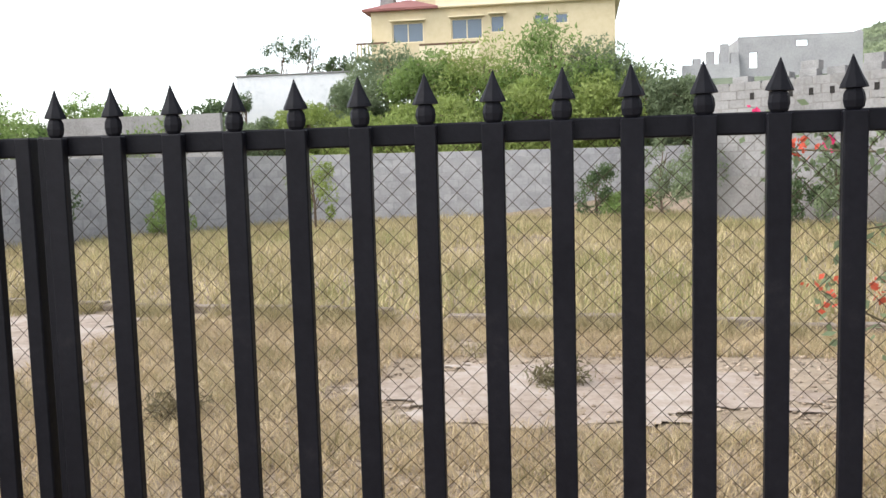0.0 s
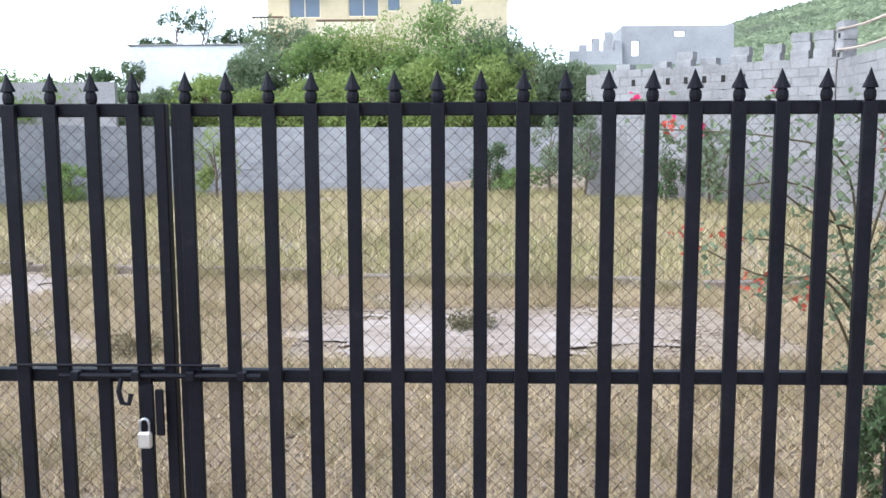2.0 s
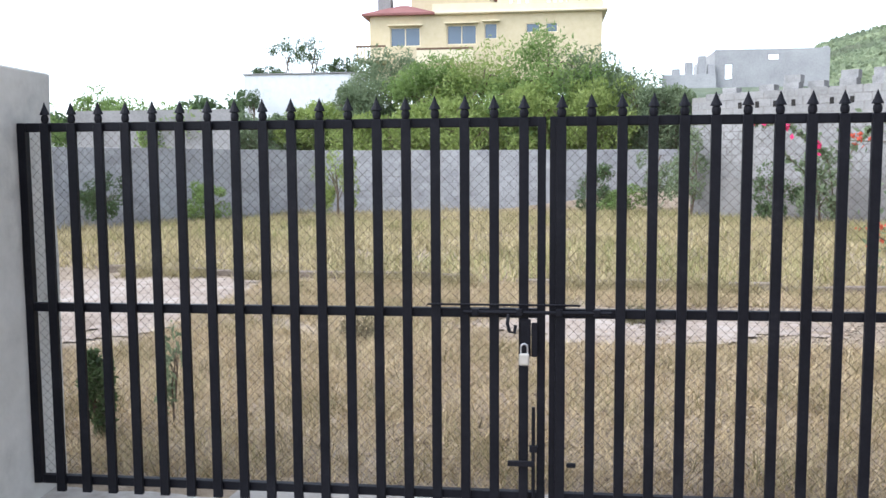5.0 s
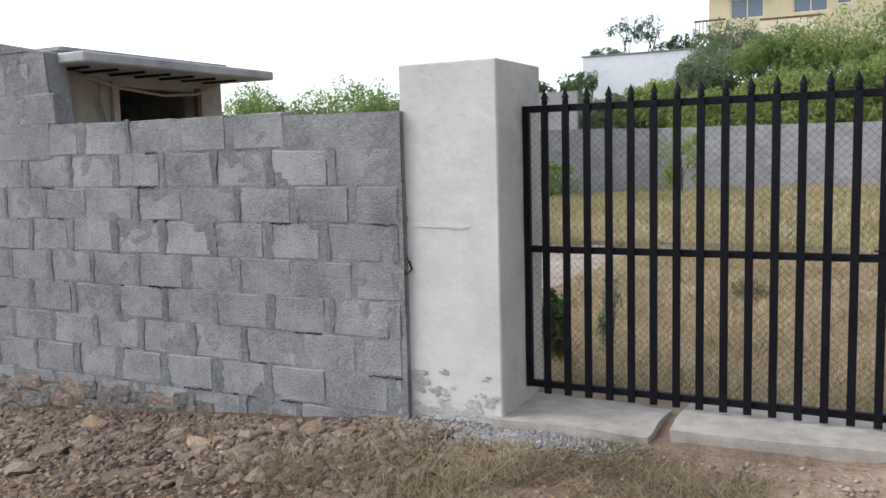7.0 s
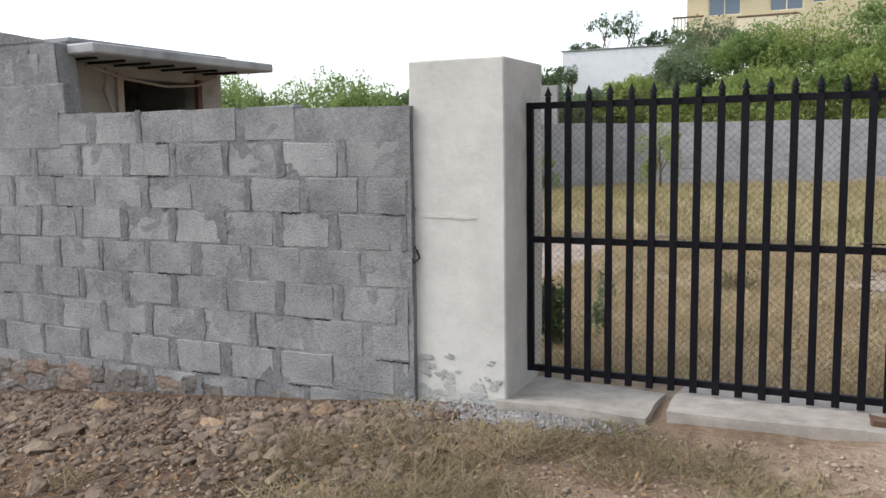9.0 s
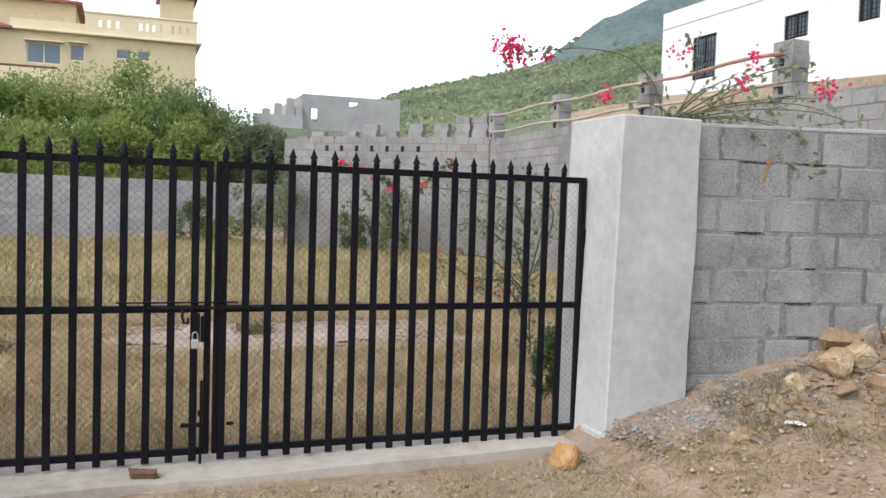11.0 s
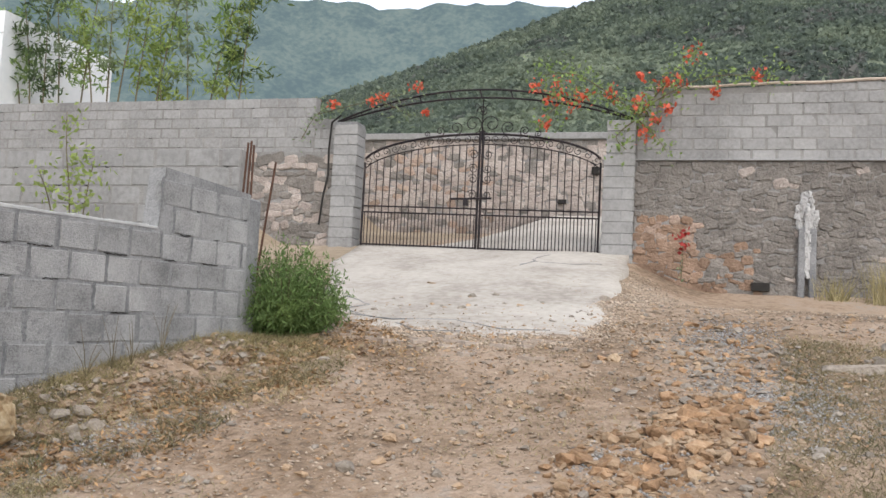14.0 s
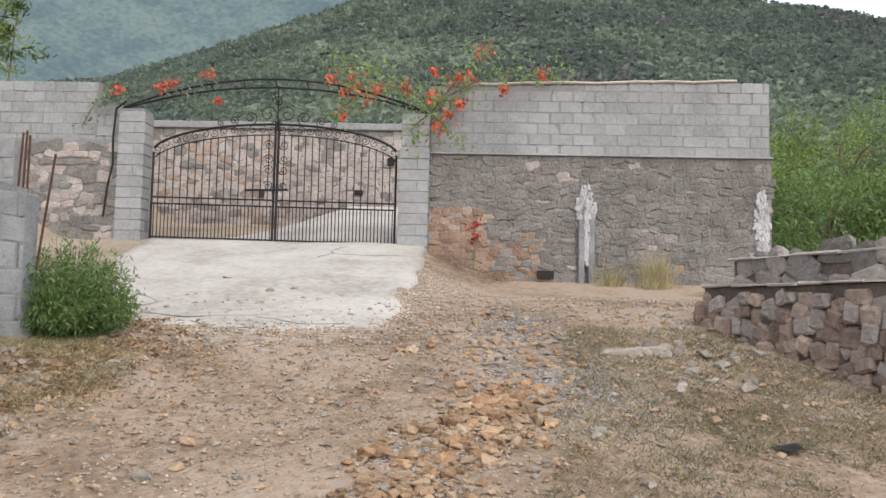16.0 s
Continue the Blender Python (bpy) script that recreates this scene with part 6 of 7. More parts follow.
def vine(name, label, stems, flower_m, leaf_m, blooms, seed, bloom_r=0.06, nb=16, leaf=0.035, lpm=34, bleaf=0.024, rad=0.010, fuzz=0.035):
    """A bougainvillea: arching stems with leaves, and knots of bracts."""
    rng = np.random.RandomState(seed)
    e = thing(name, label, "bougainvillea", stems[0][0])
    cen = []
    for s in stems:
        P = [Vector(p) for p in s]
        fine = []
        for i in range(len(P) - 1):
            a, b, c, d = P[max(i - 1, 0)], P[i], P[i + 1], P[min(i + 2, len(P) - 1)]
            for t in np.linspace(0, 1, 6, endpoint=False):
                fine.append(0.5 * ((2 * b) + (c - a) * t + (2 * a - 5 * b + 4 * c - d) * t * t + (3 * b - a - 3 * c + d) * t ** 3))
        fine.append(P[-1])
        part("stem", tube(bmesh.new(), fine, rad, 5, rad * 0.35), M_TWIG, e)
        L = sum((q - p).length for p, q in zip(fine, fine[1:]))
        k = rng.randint(len(fine), size=max(4, int(L * lpm)))
        cen.append(np.array([tuple(fine[i]) for i in k]) + rng.normal(0, fuzz, (len(k), 3)))
    tagged(stack("leaves", leaf_quads(np.concatenate(cen), leaf, rng, aspect=0.55), 4, leaf_m, e), kind="stuff")
    pts = np.concatenate([np.array(b[:3]) + rng.normal(0, (b[3] if len(b) > 3 else bloom_r) * 0.5, (nb, 3)) for b in blooms])
    tagged(stack("bract_cluster", leaf_quads(pts, bleaf, rng, aspect=0.7), 4, flower_m, e), kind="stuff")
    return e


rt = np.random.RandomState(88)
TWIGS, TIPS = [], []
for k in range(16):   # thin twigs that fan out over the wall top and hang before it
    dx, dz, dy = rt.uniform(0.1, 1.1), rt.uniform(-0.55, 0.36), rt.uniform(-0.75, -0.35)
    a = (3.15, 0.2, 2.28)
    TWIGS.append([a, (3.15 + dx * 0.4, 0.2 + dy * 0.55, 2.36 + dz * 0.5), (3.15 + dx * 0.75, 0.2 + dy * 0.9, 2.34 + dz * 0.9), (3.15 + dx, 0.2 + dy, 2.28 + dz)])
    if k % 4 == 0:
        TIPS.append((3.15 + dx, 0.2 + dy, 2.28 + dz, 0.05))
vine("bougainvillea", "bougainvillea with magenta bracts arching over the gate pillar",
     TWIGS + [[(3.2, 0.30, 0.6), (3.15, 0.25, 2.2), (2.9, 0.2, 2.65), (2.5, 0.2, 2.74), (2.1, 0.25, 2.69), (1.9, 0.3, 2.66)],
      [(3.15, 0.25, 2.2), (3.3, 0.1, 2.6), (3.15, 0.0, 2.85)], [(3.15, 0.2, 2.1), (3.5, 0.0, 2.5), (3.75, -0.1, 2.7), (4.0, 0.0, 2.85)],
      [(3.15, 0.2, 2.3), (3.5, -0.05, 2.25), (3.75, -0.25, 2.15), (4.05, -0.42, 2.02)], [(3.15, 0.2, 2.3), (3.7, 0.0, 2.45), (4.3, -0.1, 2.5)],
      [(3.15, 0.2, 2.25), (3.4, -0.2, 2.2), (3.65, -0.42, 2.0), (3.95, -0.45, 1.86)], [(3.2, 0.2, 2.3), (2.85, -0.05, 2.36), (2.5, -0.1, 2.34)]],
     M_PINK, M_LEAFG, TIPS[:2] + [(1.92, 0.3, 2.72, 0.09), (1.95, 0.3, 2.70, 0.10), (1.88, 0.3, 2.70, 0.10), (1.98, 0.3, 2.74, 0.08), (1.93, 0.28, 2.66, 0.08), (2.03, 0.28, 2.69, 0.08), (2.2, 0.25, 2.66, 0.05), (3.05, -0.05, 2.75, 0.07), (3.62, -0.1, 2.72, 0.06), (2.46, -0.1, 2.38, 0.05), (4.3, -0.12, 2.56, 0.08), (4.2, -0.1, 2.55, 0.06), (3.83, -0.35, 2.08, 0.05)], 401, lpm=34, rad=0.006, leaf=0.027, nb=32, bleaf=0.018)
e = thing("dry_palm_sheath", "dry brown leaf sheath hanging in the bougainvillea", "dry leaf", (3.52, -0.38, 1.95))
bm = tube(bmesh.new(), [(3.58, -0.38, 2.06), (3.53, -0.40, 1.98), (3.50, -0.40, 1.88), (3.47, -0.38, 1.80)], 0.026, 6, 0.008)
part("sheath", bm, M_CARD, e)
vine("bougainvillea", "red bougainvillea shrub leaning inside the garden by the gate",
     [[(3.3, 2.6, 0.2), (3.2, 2.5, 1.0), (3.0, 2.3, 1.6), (2.6, 2.2, 1.75), (1.9, 2.2, 1.8)], [(3.3, 2.6, 0.3), (2.9, 2.3, 0.9), (2.5, 2.2, 1.0), (2.1, 2.2, 1.2)],
      [(3.2, 2.5, 0.8), (2.7, 2.2, 1.15), (2.35, 2.2, 1.2)], [(3.2, 2.5, 0.9), (3.25, 2.3, 1.5), (3.3, 2.2, 1.9)], [(3.2, 2.5, 0.7), (2.8, 2.1, 1.0), (2.5, 2.1, 0.9)],
      [(3.3, 2.6, 0.6), (3.0, 2.4, 1.3), (2.7, 2.3, 1.5), (2.3, 2.3, 1.45)], [(3.3, 2.6, 1.0), (3.4, 2.4, 1.6), (3.0, 2.3, 1.9)], [(3.2, 2.5, 1.2), (2.8, 2.3, 1.35), (2.45, 2.2, 1.6)]],
     M_RED, M_LEAFG, [(2.12, 2.2, 1.21, 0.08), (2.34, 2.2, 1.2, 0.07), (2.5, 2.2, 0.93, 0.09), (2.78, 2.2, 0.88, 0.08), (3.24, 2.2, 1.73, 0.08), (2.0, 2.2, 1.8, 0.05)], 402, lpm=95, leaf=0.028, fuzz=0.07, bleaf=0.019, nb=22)
vine("bougainvillea", "magenta bougainvillea sprig deep in the garden", [[(5.6, 14.0, 0.7), (5.3, 13.6, 1.8), (4.6, 13.2, 2.3), (3.8, 13, 2.45)], [(5.6, 14.0, 0.7), (5.8, 13.6, 2.0), (6.4, 13.2, 2.6)], [(5.6, 14, 0.8), (5.0, 13.5, 1.4), (4.4, 13.3, 1.9)]],
     M_PINK, M_LEAFG, [(4.4, 13.1, 2.35, 0.16), (3.8, 13, 2.45, 0.15), (5.0, 13.3, 2.0, 0.13), (6.4, 13.2, 2.6, 0.13)], 403, lpm=70, leaf=0.07, bleaf=0.06, rad=0.015)
vine("bougainvillea", "orange-red bougainvillea trained over the driveway arch",
     [[(16.35, -4.6, 4.4), (16.1, -4.5, 5.2), (15.8, -4.3, 5.6), (15.8, -3.4, 5.85), (15.8, -2.7, 5.85)], [(15.75, -4.3, 5.4), (15.75, -4.9, 6.2), (15.75, -5.3, 6.6)], [(15.75, -4.3, 5.3), (15.7, -4.6, 5.0), (15.6, -4.8, 4.7)],
      [(15.75, -4.3, 5.4), (15.75, -3.2, 6.15), (15.8, -2.5, 6.2)], [(15.75, -4.3, 5.5), (15.7, -5.4, 6.05), (15.7, -6.6, 6.05)], [(15.8, -3.0, 5.8), (15.75, -2.6, 5.4), (15.7, -2.5, 5.15)], [(15.75, -4.2, 5.3), (15.7, -3.9, 5.0), (15.65, -4.1, 4.75)]],
     M_RED, M_LEAF, [(15.7, -2.9, 5.85, 0.26), (15.7, -2.75, 5.75, 0.2), (15.7, -3.05, 5.6, 0.2), (15.7, -4.6, 5.3, 0.18), (15.7, -4.95, 6.0, 0.16), (15.7, -6.3, 6.1, 0.12), (15.7, -3.3, 5.75, 0.16), (15.7, -2.6, 5.25, 0.14), (15.7, -4.3, 5.65, 0.16), (15.7, -4.7, 5.95, 0.14), (15.7, -5.2, 6.5, 0.15), (15.6, -4.4, 5.0, 0.17), (15.7, -4.8, 5.5, 0.1), (15.7, -3.8, 5.8, 0.14), (15.7, -4.3, 6.1, 0.1), (15.7, -2.4, 5.95, 0.12), (15.7, -5.6, 5.8, 0.09)], 404, lpm=115, leaf=0.045, bleaf=0.05, rad=0.014, fuzz=0.15, nb=24)
vine("bougainvillea", "orange-red bougainvillea sprays over the block pier",
     [[(15.75, 2.3, 5.0), (15.75, 2.0, 5.5), (15.75, 1.6, 5.7)], [(15.75, 2.0, 5.5), (15.75, 0.9, 5.75), (15.75, -0.2, 5.95)], [(15.75, 0.9, 5.8), (15.75, 0.3, 5.6), (15.7, 0.0, 5.4)]],
     M_RED, M_LEAFG, [(15.7, 1.62, 5.68, 0.12), (15.7, 0.62, 5.8, 0.13), (15.7, -0.05, 5.98, 0.14), (15.7, 0.85, 5.74, 0.08), (15.7, -0.3, 5.5, 0.08)], 405, lpm=75, leaf=0.04, bleaf=0.046, rad=0.009, fuzz=0.10, nb=26)
vine("red_leaved_sapling", "small red-leaved sapling against the stone wall", [[(15.55, -5.1, 2.45), (15.55, -5.12, 2.9), (15.55, -5.08, 3.35)]], M_DARKRED, M_LEAFG, [(15.5, -5.08, 3.25, 0.14), (15.5, -5.1, 3.0, 0.12)], 406, lpm=20, bleaf=0.05)
# climbing weeds behind the block wall
vine("climbing_weed", "slender yellow-green climbing weed against the block wall", [[(7.0, 0.5, 1.2), (6.95, 0.5, 2.4), (6.9, 0.55, 3.0), (6.92, 0.6, 3.4)], [(7.05, 0.5, 1.2), (7.15, 0.5, 2.5), (7.25, 0.5, 3.0)], [(7.0, 0.5, 1.4), (6.7, 0.5, 2.4), (6.5, 0.5, 2.75)]], M_LEAFY, M_LEAFY, [(6.95, 0.5, 2.55, 0.14), (7.1, 0.5, 2.75, 0.12), (6.95, 0.5, 2.3, 0.12)], 407, lpm=80, leaf=0.034, bleaf=0.03, fuzz=0.09)


def bamboo():
    for k, (y0, z1, lean, m) in enumerate(((10.2, 9.3, 0.7, M_LEAFD), (9.9, 8.6, 0.2, M_LEAFD), (8.9, 9.6, -0.3, M_LEAFY), (8.4, 8.9, 0.8, M_LEAF), (7.9, 9.8, -0.5, M_LEAF), (7.4, 8.7, -0.2, M_LEAFY), (6.6, 8.0, 0.3, M_LEAFY), (5.5, 8.5, -0.5, M_LEAF), (4.7, 8.9, -0.2, M_LEAFD), (10.4, 8.4, 0.9, M_LEAF), (9.4, 9.2, 0.5, M_LEAFG), (8.1, 9.5, 0.2, M_LEAFG), (6.9, 9.3, -0.6, M_LEAF), (5.9, 9.0, 0.4, M_LEAFG), (5.1, 8.2, -0.3, M_LEAFY))):
        rng = np.random.RandomState(420 + k)
        e = thing("sapling", "tall thin sapling with drooping leaves behind the block wall", "sapling", (17.3, y0, 4.6), group="saplings behind the wall")
        P = [Vector((17.3 + 0.02 * i, y0 + lean * (i / 8) ** 1.7, 4.6 + (z1 - 4.6) * i / 8)) for i in range(9)]
        part("stem", tube(bmesh.new(), P, 0.028, 5, 0.008), M_TWIG, e)
        cen = []
        for i in range(4, 9):
            for j in range(4):
                a = rng.uniform(0, 6.28); l = rng.uniform(0.3, 0.75)
                tip = P[i] + Vector((math.cos(a) * l * 0.6, math.sin(a) * l, rng.uniform(-0.1, 0.35)))
                cen.append(np.array(P[i]) + (np.array(tip) - np.array(P[i])) * rng.uniform(0.2, 1.1, (20, 1)) + rng.normal(0, 0.09, (20, 3)))
        tagged(stack("leaves", leaf_quads(np.concatenate(cen), 0.105, rng, up=-0.6, aspect=0.25), 4, m, e), kind="stuff")


bamboo()


# ---- grass and scrub as stuff ----
def blades(name, label, xy, h, w, m, seed, lean=0.5, zoff=0.0):
    rng = np.random.RandomState(seed)
    n = len(xy)
    z = ground_z(xy[:, 0], xy[:, 1]) - 0.01 + zoff
    a = rng.uniform(0, 6.28, n)
    hh = h * rng.uniform(0.45, 1.25, n)
    b = np.stack([xy[:, 0], xy[:, 1], z], 1)
    side = np.stack([np.cos(a), np.sin(a), 0 * a], 1) * (w * rng.uniform(0.6, 1.3, n))[:, None]
    off = rng.normal(0, lean, (n, 2)) * hh[:, None]
    tip = b + np.stack([off[:, 0], off[:, 1], hh], 1)
    tagged(stack(name, np.stack([b - side, b + side, tip], 1).reshape(-1, 3), 3, m), label, "grass", kind="stuff")


def field(n, x0, x1, y0, y1, rng, keep=None):
    p = np.stack([rng.uniform(x0, x1, n), rng.uniform(y0, y1, n)], 1)
    if keep is not None:
        p = p[keep(p)]
    return p


rg = np.random.RandomState(77)
patchy = lambda p, s, t: fbm(p[:, 0], p[:, 1], s, 5) + 0.6 * fbm(p[:, 0], p[:, 1], s * 2.7, 9) > t
not_conc = lambda p: ~(((p[:, 0] + 0.5) / 1.0 > 0) & (p[:, 0] < 3.2) & (p[:, 1] > 3.7) & (p[:, 1] < 5.6)) & ~((p[:, 0] < -3.6) & (p[:, 1] > 3.2) & (p[:, 1] < 7.3))
blades("lawn_grass", "dry straw-coloured grass of the far lawn", field(70000, -13, 8.2, 7.0, 25.0, rg, lambda p: patchy(p, 1.1, -0.75) & (p[:, 1] > 8.05 - 0.174 * (p[:, 0] + 4.06))), 0.20, 0.012, M_STRAW, 1)
blades("near_grass", "dry straw grass inside the gate", field(170000, -6, 5.5, 0.25, 7.3, rg, lambda p: not_conc(p) & (patchy(p, 1.3, -0.9) | (p[:, 1] < 3.2))), 0.10, 0.004, M_STRAWN, 2, 0.8)
blades("green_grass", "greener patches in the far lawn", field(34000, -13, 8.2, 7.0, 25.0, rg, lambda p: patchy(p, 0.5, 0.15) & (p[:, 1] > 8.05 - 0.174 * (p[:, 0] + 4.06))), 0.22, 0.012, M_LAWN, 12)
blades("kerb_weeds", "dry brown weeds along the kerb", np.stack([(u := rg.uniform(-6, 7, 12000)), 7.75 - 0.174 * (u + 4.06) + rg.normal(0, 0.16, 12000)], 1)[patchy(np.stack([u, u * 0], 1), 1.7, -0.3)], 0.20, 0.006, M_STRAWG, 3, 0.7)
blades("verge_grass", "dry straw verge before the gate", field(16000, -3.2, 3.0, -2.3, -0.42, rg, lambda p: patchy(p, 1.5, 0.0)), 0.07, 0.004, M_STRAWG, 4, 1.1)
blades("street_verge", "dry straw and weeds by the street wall", field(26000, -4.6, -0.8, -3.4, -0.75, rg, lambda p: ((p[:, 0] > -3.4 + 0.7 * (p[:, 1] + 2)) & patchy(p, 3.1, -0.1)) | patchy(p, 1.4, 0.75)), 0.10, 0.0035, M_MATTED, 14, 1.5)
blades("lane_grass", "short grey-green grass on the lane", field(46000, -7, 9.5, -9.5, -0.9, rg, lambda p: patchy(p, 0.9, 0.45) | ((p[:, 1] < -5.9) & (p[:, 0] > 5) & patchy(p, 1.4, -0.5))), 0.045, 0.004, M_STRAWG, 5, 1.0)
foot = np.stack([(u := rg.uniform(4.6, 8.3, 9000)), -0.80 - 0.22 * (u - 4.8) + rg.normal(0, 0.34, 9000)], 1)
blades("wall_foot_grass", "dry grass at the foot of the block wall", foot[patchy(foot, 2.6, 0.1)], 0.085, 0.0035, M_STRAWG, 6, 1.0)
blades("lane_scrub", "grey-brown withered grass by the dry-stone wall", field(46000, 3.6, 9.2, -8.6, -5.6, rg, lambda p: patchy(p, 1.3, -0.5) & (p[:, 1] < -5.5 - 0.12 * (p[:, 0] - 4))), 0.05, 0.004, M_SCRUB, 23, 1.1)
clump = lambda p: fbm(p[:, 0], p[:, 1], 4.1, 6) + 0.7 * fbm(p[:, 0], p[:, 1], 9.3, 8)
blades("near_tussocks", "brown-green tussocks in the dry grass inside the gate", field(70000, -6, 5.5, 0.3, 7.2, rg, lambda p: not_conc(p) & (clump(p) > 0.35)), 0.15, 0.0045, M_STRAWG, 25, 0.7)
blades("near_weeds", "thin green weeds in the dry grass inside the gate", field(30000, -6, 5.5, 0.3, 7.2, rg, lambda p: not_conc(p) & (clump(p) < -0.75)), 0.12, 0.004, M_SCRUB, 26, 0.8)
blades("lawn_tussocks", "browner tussocks standing in the far lawn", field(40000, -13, 8.2, 7.0, 24, rg, lambda p: (fbm(p[:, 0], p[:, 1], 1.9, 6) + 0.7 * fbm(p[:, 0], p[:, 1], 4.3, 8) > 0.4) & (p[:, 1] > 8.1 - 0.174 * (p[:, 0] + 4.06))), 0.30, 0.011, M_STRAWG, 27, 0.5)
blades("foot_straw", "short dry straw on the verge under the block wall", field(16000, 3.0, 8.2, -2.8, -0.62, rg, lambda p: patchy(p, 1.9, 0.0) & (p[:, 1] > -2.1 - 0.1 * (p[:, 0] - 3))), 0.06, 0.0035, M_STRAWG, 24, 1.1)
blades("foot_scrub", "withered brown-green scrub between the stones at the wall foot", field(24000, 2.9, 8.0, -2.6, -0.62, rg, lambda p: patchy(p, 4.1, 0.1) & (p[:, 1] > -1.9 - 0.1 * (p[:, 0] - 3))), 0.075, 0.004, M_SCRUB, 21, 1.0)
blades("street_scrub", "withered scrub on the red soil by the street wall", field(9000, -7.5, -0.6, -3.6, -0.9, rg, lambda p: patchy(p, 1.7, 0.35)), 0.05, 0.004, M_SCRUB, 22, 1.1)
for k, (x, y, n, h) in enumerate(((15.4, -8.30, 190, 0.80), (15.45, -8.42, 90, 0.6), (15.5, -7.56, 110, 0.52))):
    e = thing("grass_tuft", "tall dry straw tuft at the foot of the stone wall", "grass", (x, y, gz(x, y)), group="dry tufts")
    rr = np.random.RandomState(500 + k)
    b = np.stack([x + rr.normal(0, 0.09, n), y + rr.normal(0, 0.14, n), np.full(n, gz(x, y) - 0.02)], 1)
    tip = b + np.stack([rr.normal(0, 0.16, n), rr.normal(0, 0.2, n), h * rr.uniform(0.5, 1.1, n)], 1)
    sd_ = np.stack([0 * b[:, 0], np.full(n, 0.006), 0 * b[:, 0]], 1)
    tagged(stack("blade_tuft", np.stack([b - sd_, b + sd_, tip], 1).reshape(-1, 3), 3, M_STRAWG, e), kind="stuff")


def hill_woods():
    """Scrub and trees over the hillsides, as small uneven clumps."""
    rng = np.random.RandomState(31)
    n = 80000
    b = np.radians(rng.uniform(2, 135, n))
    r = 56 + 240 * rng.uniform(0, 1, n) ** 0.75
    x, y = r * np.sin(b), -5 + r * np.cos(b)
    keep = (fbm(x, y, 0.09, 2) + 0.6 * fbm(x, y, 0.31, 5) > -1.15) & ~((x < 16) & (y > 20) & (y < 62))
    x, y, r = x[keep], y[keep], r[keep]
    z = ground_z(x, y)
    k, per = len(x), 9
    s = rng.uniform(0.35, 1.0, k) * (0.5 + r / 190)
    d = rng.normal(size=(k, per, 3))
    d /= np.linalg.norm(d, axis=2)[..., None]
    c = np.stack([x, y, z + s * 0.35], 1)[:, None] + d * (s[:, None] * rng.uniform(0.2, 0.8, (k, per)))[..., None] * np.array([1.15, 1.15, 0.7])
    w = leaf_quads(c.reshape(-1, 3), np.repeat(s * 0.42, per), rng, up=0.2, aspect=0.75)
    # this side of the hills takes the colour lightened for sun and haze
    low = np.repeat(np.degrees(np.arctan2(x, y + 5)) + 4 * fbm(x, y, 0.03, 7) < 47, per * 4)
    tagged(stack("hill_woods", w[~low], 4, M_WOODS), "dark green trees covering the steep hills, greyed towards blue for haze", "woodland", kind="stuff")
    tagged(stack("hill_scrub", w[low], 4, M_SCRUBLIT), "green scrub covering the lower hill, its colour lightened for sun and haze", "scrub", kind="stuff")


hill_woods()

# ---- rocks, rubble and small things ----
RO = [rock_mesh("rock", M_ROCKO, seed=k, sub=1, flat=0.75, rough=0.3) for k in range(5)]
RG = [rock_mesh("rock", M_ROCKG, seed=10 + k, sub=1, flat=0.7, rough=0.3) for k in range(5)]


def rock(me, x, y, s, rng, label, group="", sink=0.3, cat="rock", name="rock"):
    ob = new(name, me)
    ob.matrix_basis = Matrix.Translation((x, y, gz(x, y) + s * (0.7 - sink) * 0.75)) @ Matrix.Rotation(rng.uniform(0, 6.28), 4, "Z") @ Matrix.Rotation(rng.uniform(-0.3, 0.3), 4, "X") @ Matrix.Diagonal((s * rng.uniform(0.9, 1.25), s * rng.uniform(0.8, 1.1), s * rng.uniform(0.75, 1.0), 1))
    return tagged(ob, label, cat, group)


RS = [rock_mesh("rock", M_STREETROCK, seed=70 + k, sub=1, flat=0.65, rough=0.3) for k in range(5)]
RK = [rock_mesh("rock", M_GRAVELD, seed=50 + k, sub=1, flat=0.7, rough=0.3) for k in range(5)]
RB_ = [rock_mesh("rock", M_BOULDER, seed=30 + k, sub=2, flat=0.85, rough=0.2) for k in range(5)]
RH = [rock_mesh("rock", M_HEAP, seed=20 + k, sub=1, flat=0.75, rough=0.3) for k in range(5)]
rr = np.random.RandomState(5)
BIG = rock_mesh("boulder", M_BOULDER, seed=3, sub=2, flat=0.85, rough=0.22)
ob = new("boulder", BIG)
ob.matrix_basis = Matrix.Translation((4.46, -0.93, gz(4.46, -0.93) + 0.14)) @ Matrix.Rotation(0.5, 4, "Z") @ Matrix.Diagonal((0.36, 0.30, 0.35, 1))
tagged(ob, "large ochre limestone boulder beside the block wall", "boulder")
for x, y, s, m in ((4.12, -0.50, 0.15, RO[0]), (4.35, -0.52, 0.13, RG[1]), (4.02, -0.78, 0.13, RO[2]), (3.82, -0.78, 0.14, RO[1]), (4.55, -0.45, 0.13, RO[3]), (3.72, -0.98, 0.08, RO[4]), (3.95, -1.05, 0.10, RO[2]), (3.5, -0.8, 0.07, RO[0]), (4.0, -1.0, 0.07, RG[2])):
    rock(RB_[int(x * 100) % 5] if x < 4.1 and y > -0.9 else m, x, y, s * 1.15, rr, "rough ochre stone heaped at the foot of the wall", "stones by the wall")
rock(rock_mesh("rock", M_ORANGE, seed=33, sub=2, flat=0.95, rough=0.12), 1.97, -0.60, 0.12, rr, "single orange-brown stone before the gate pillar", sink=0.2)
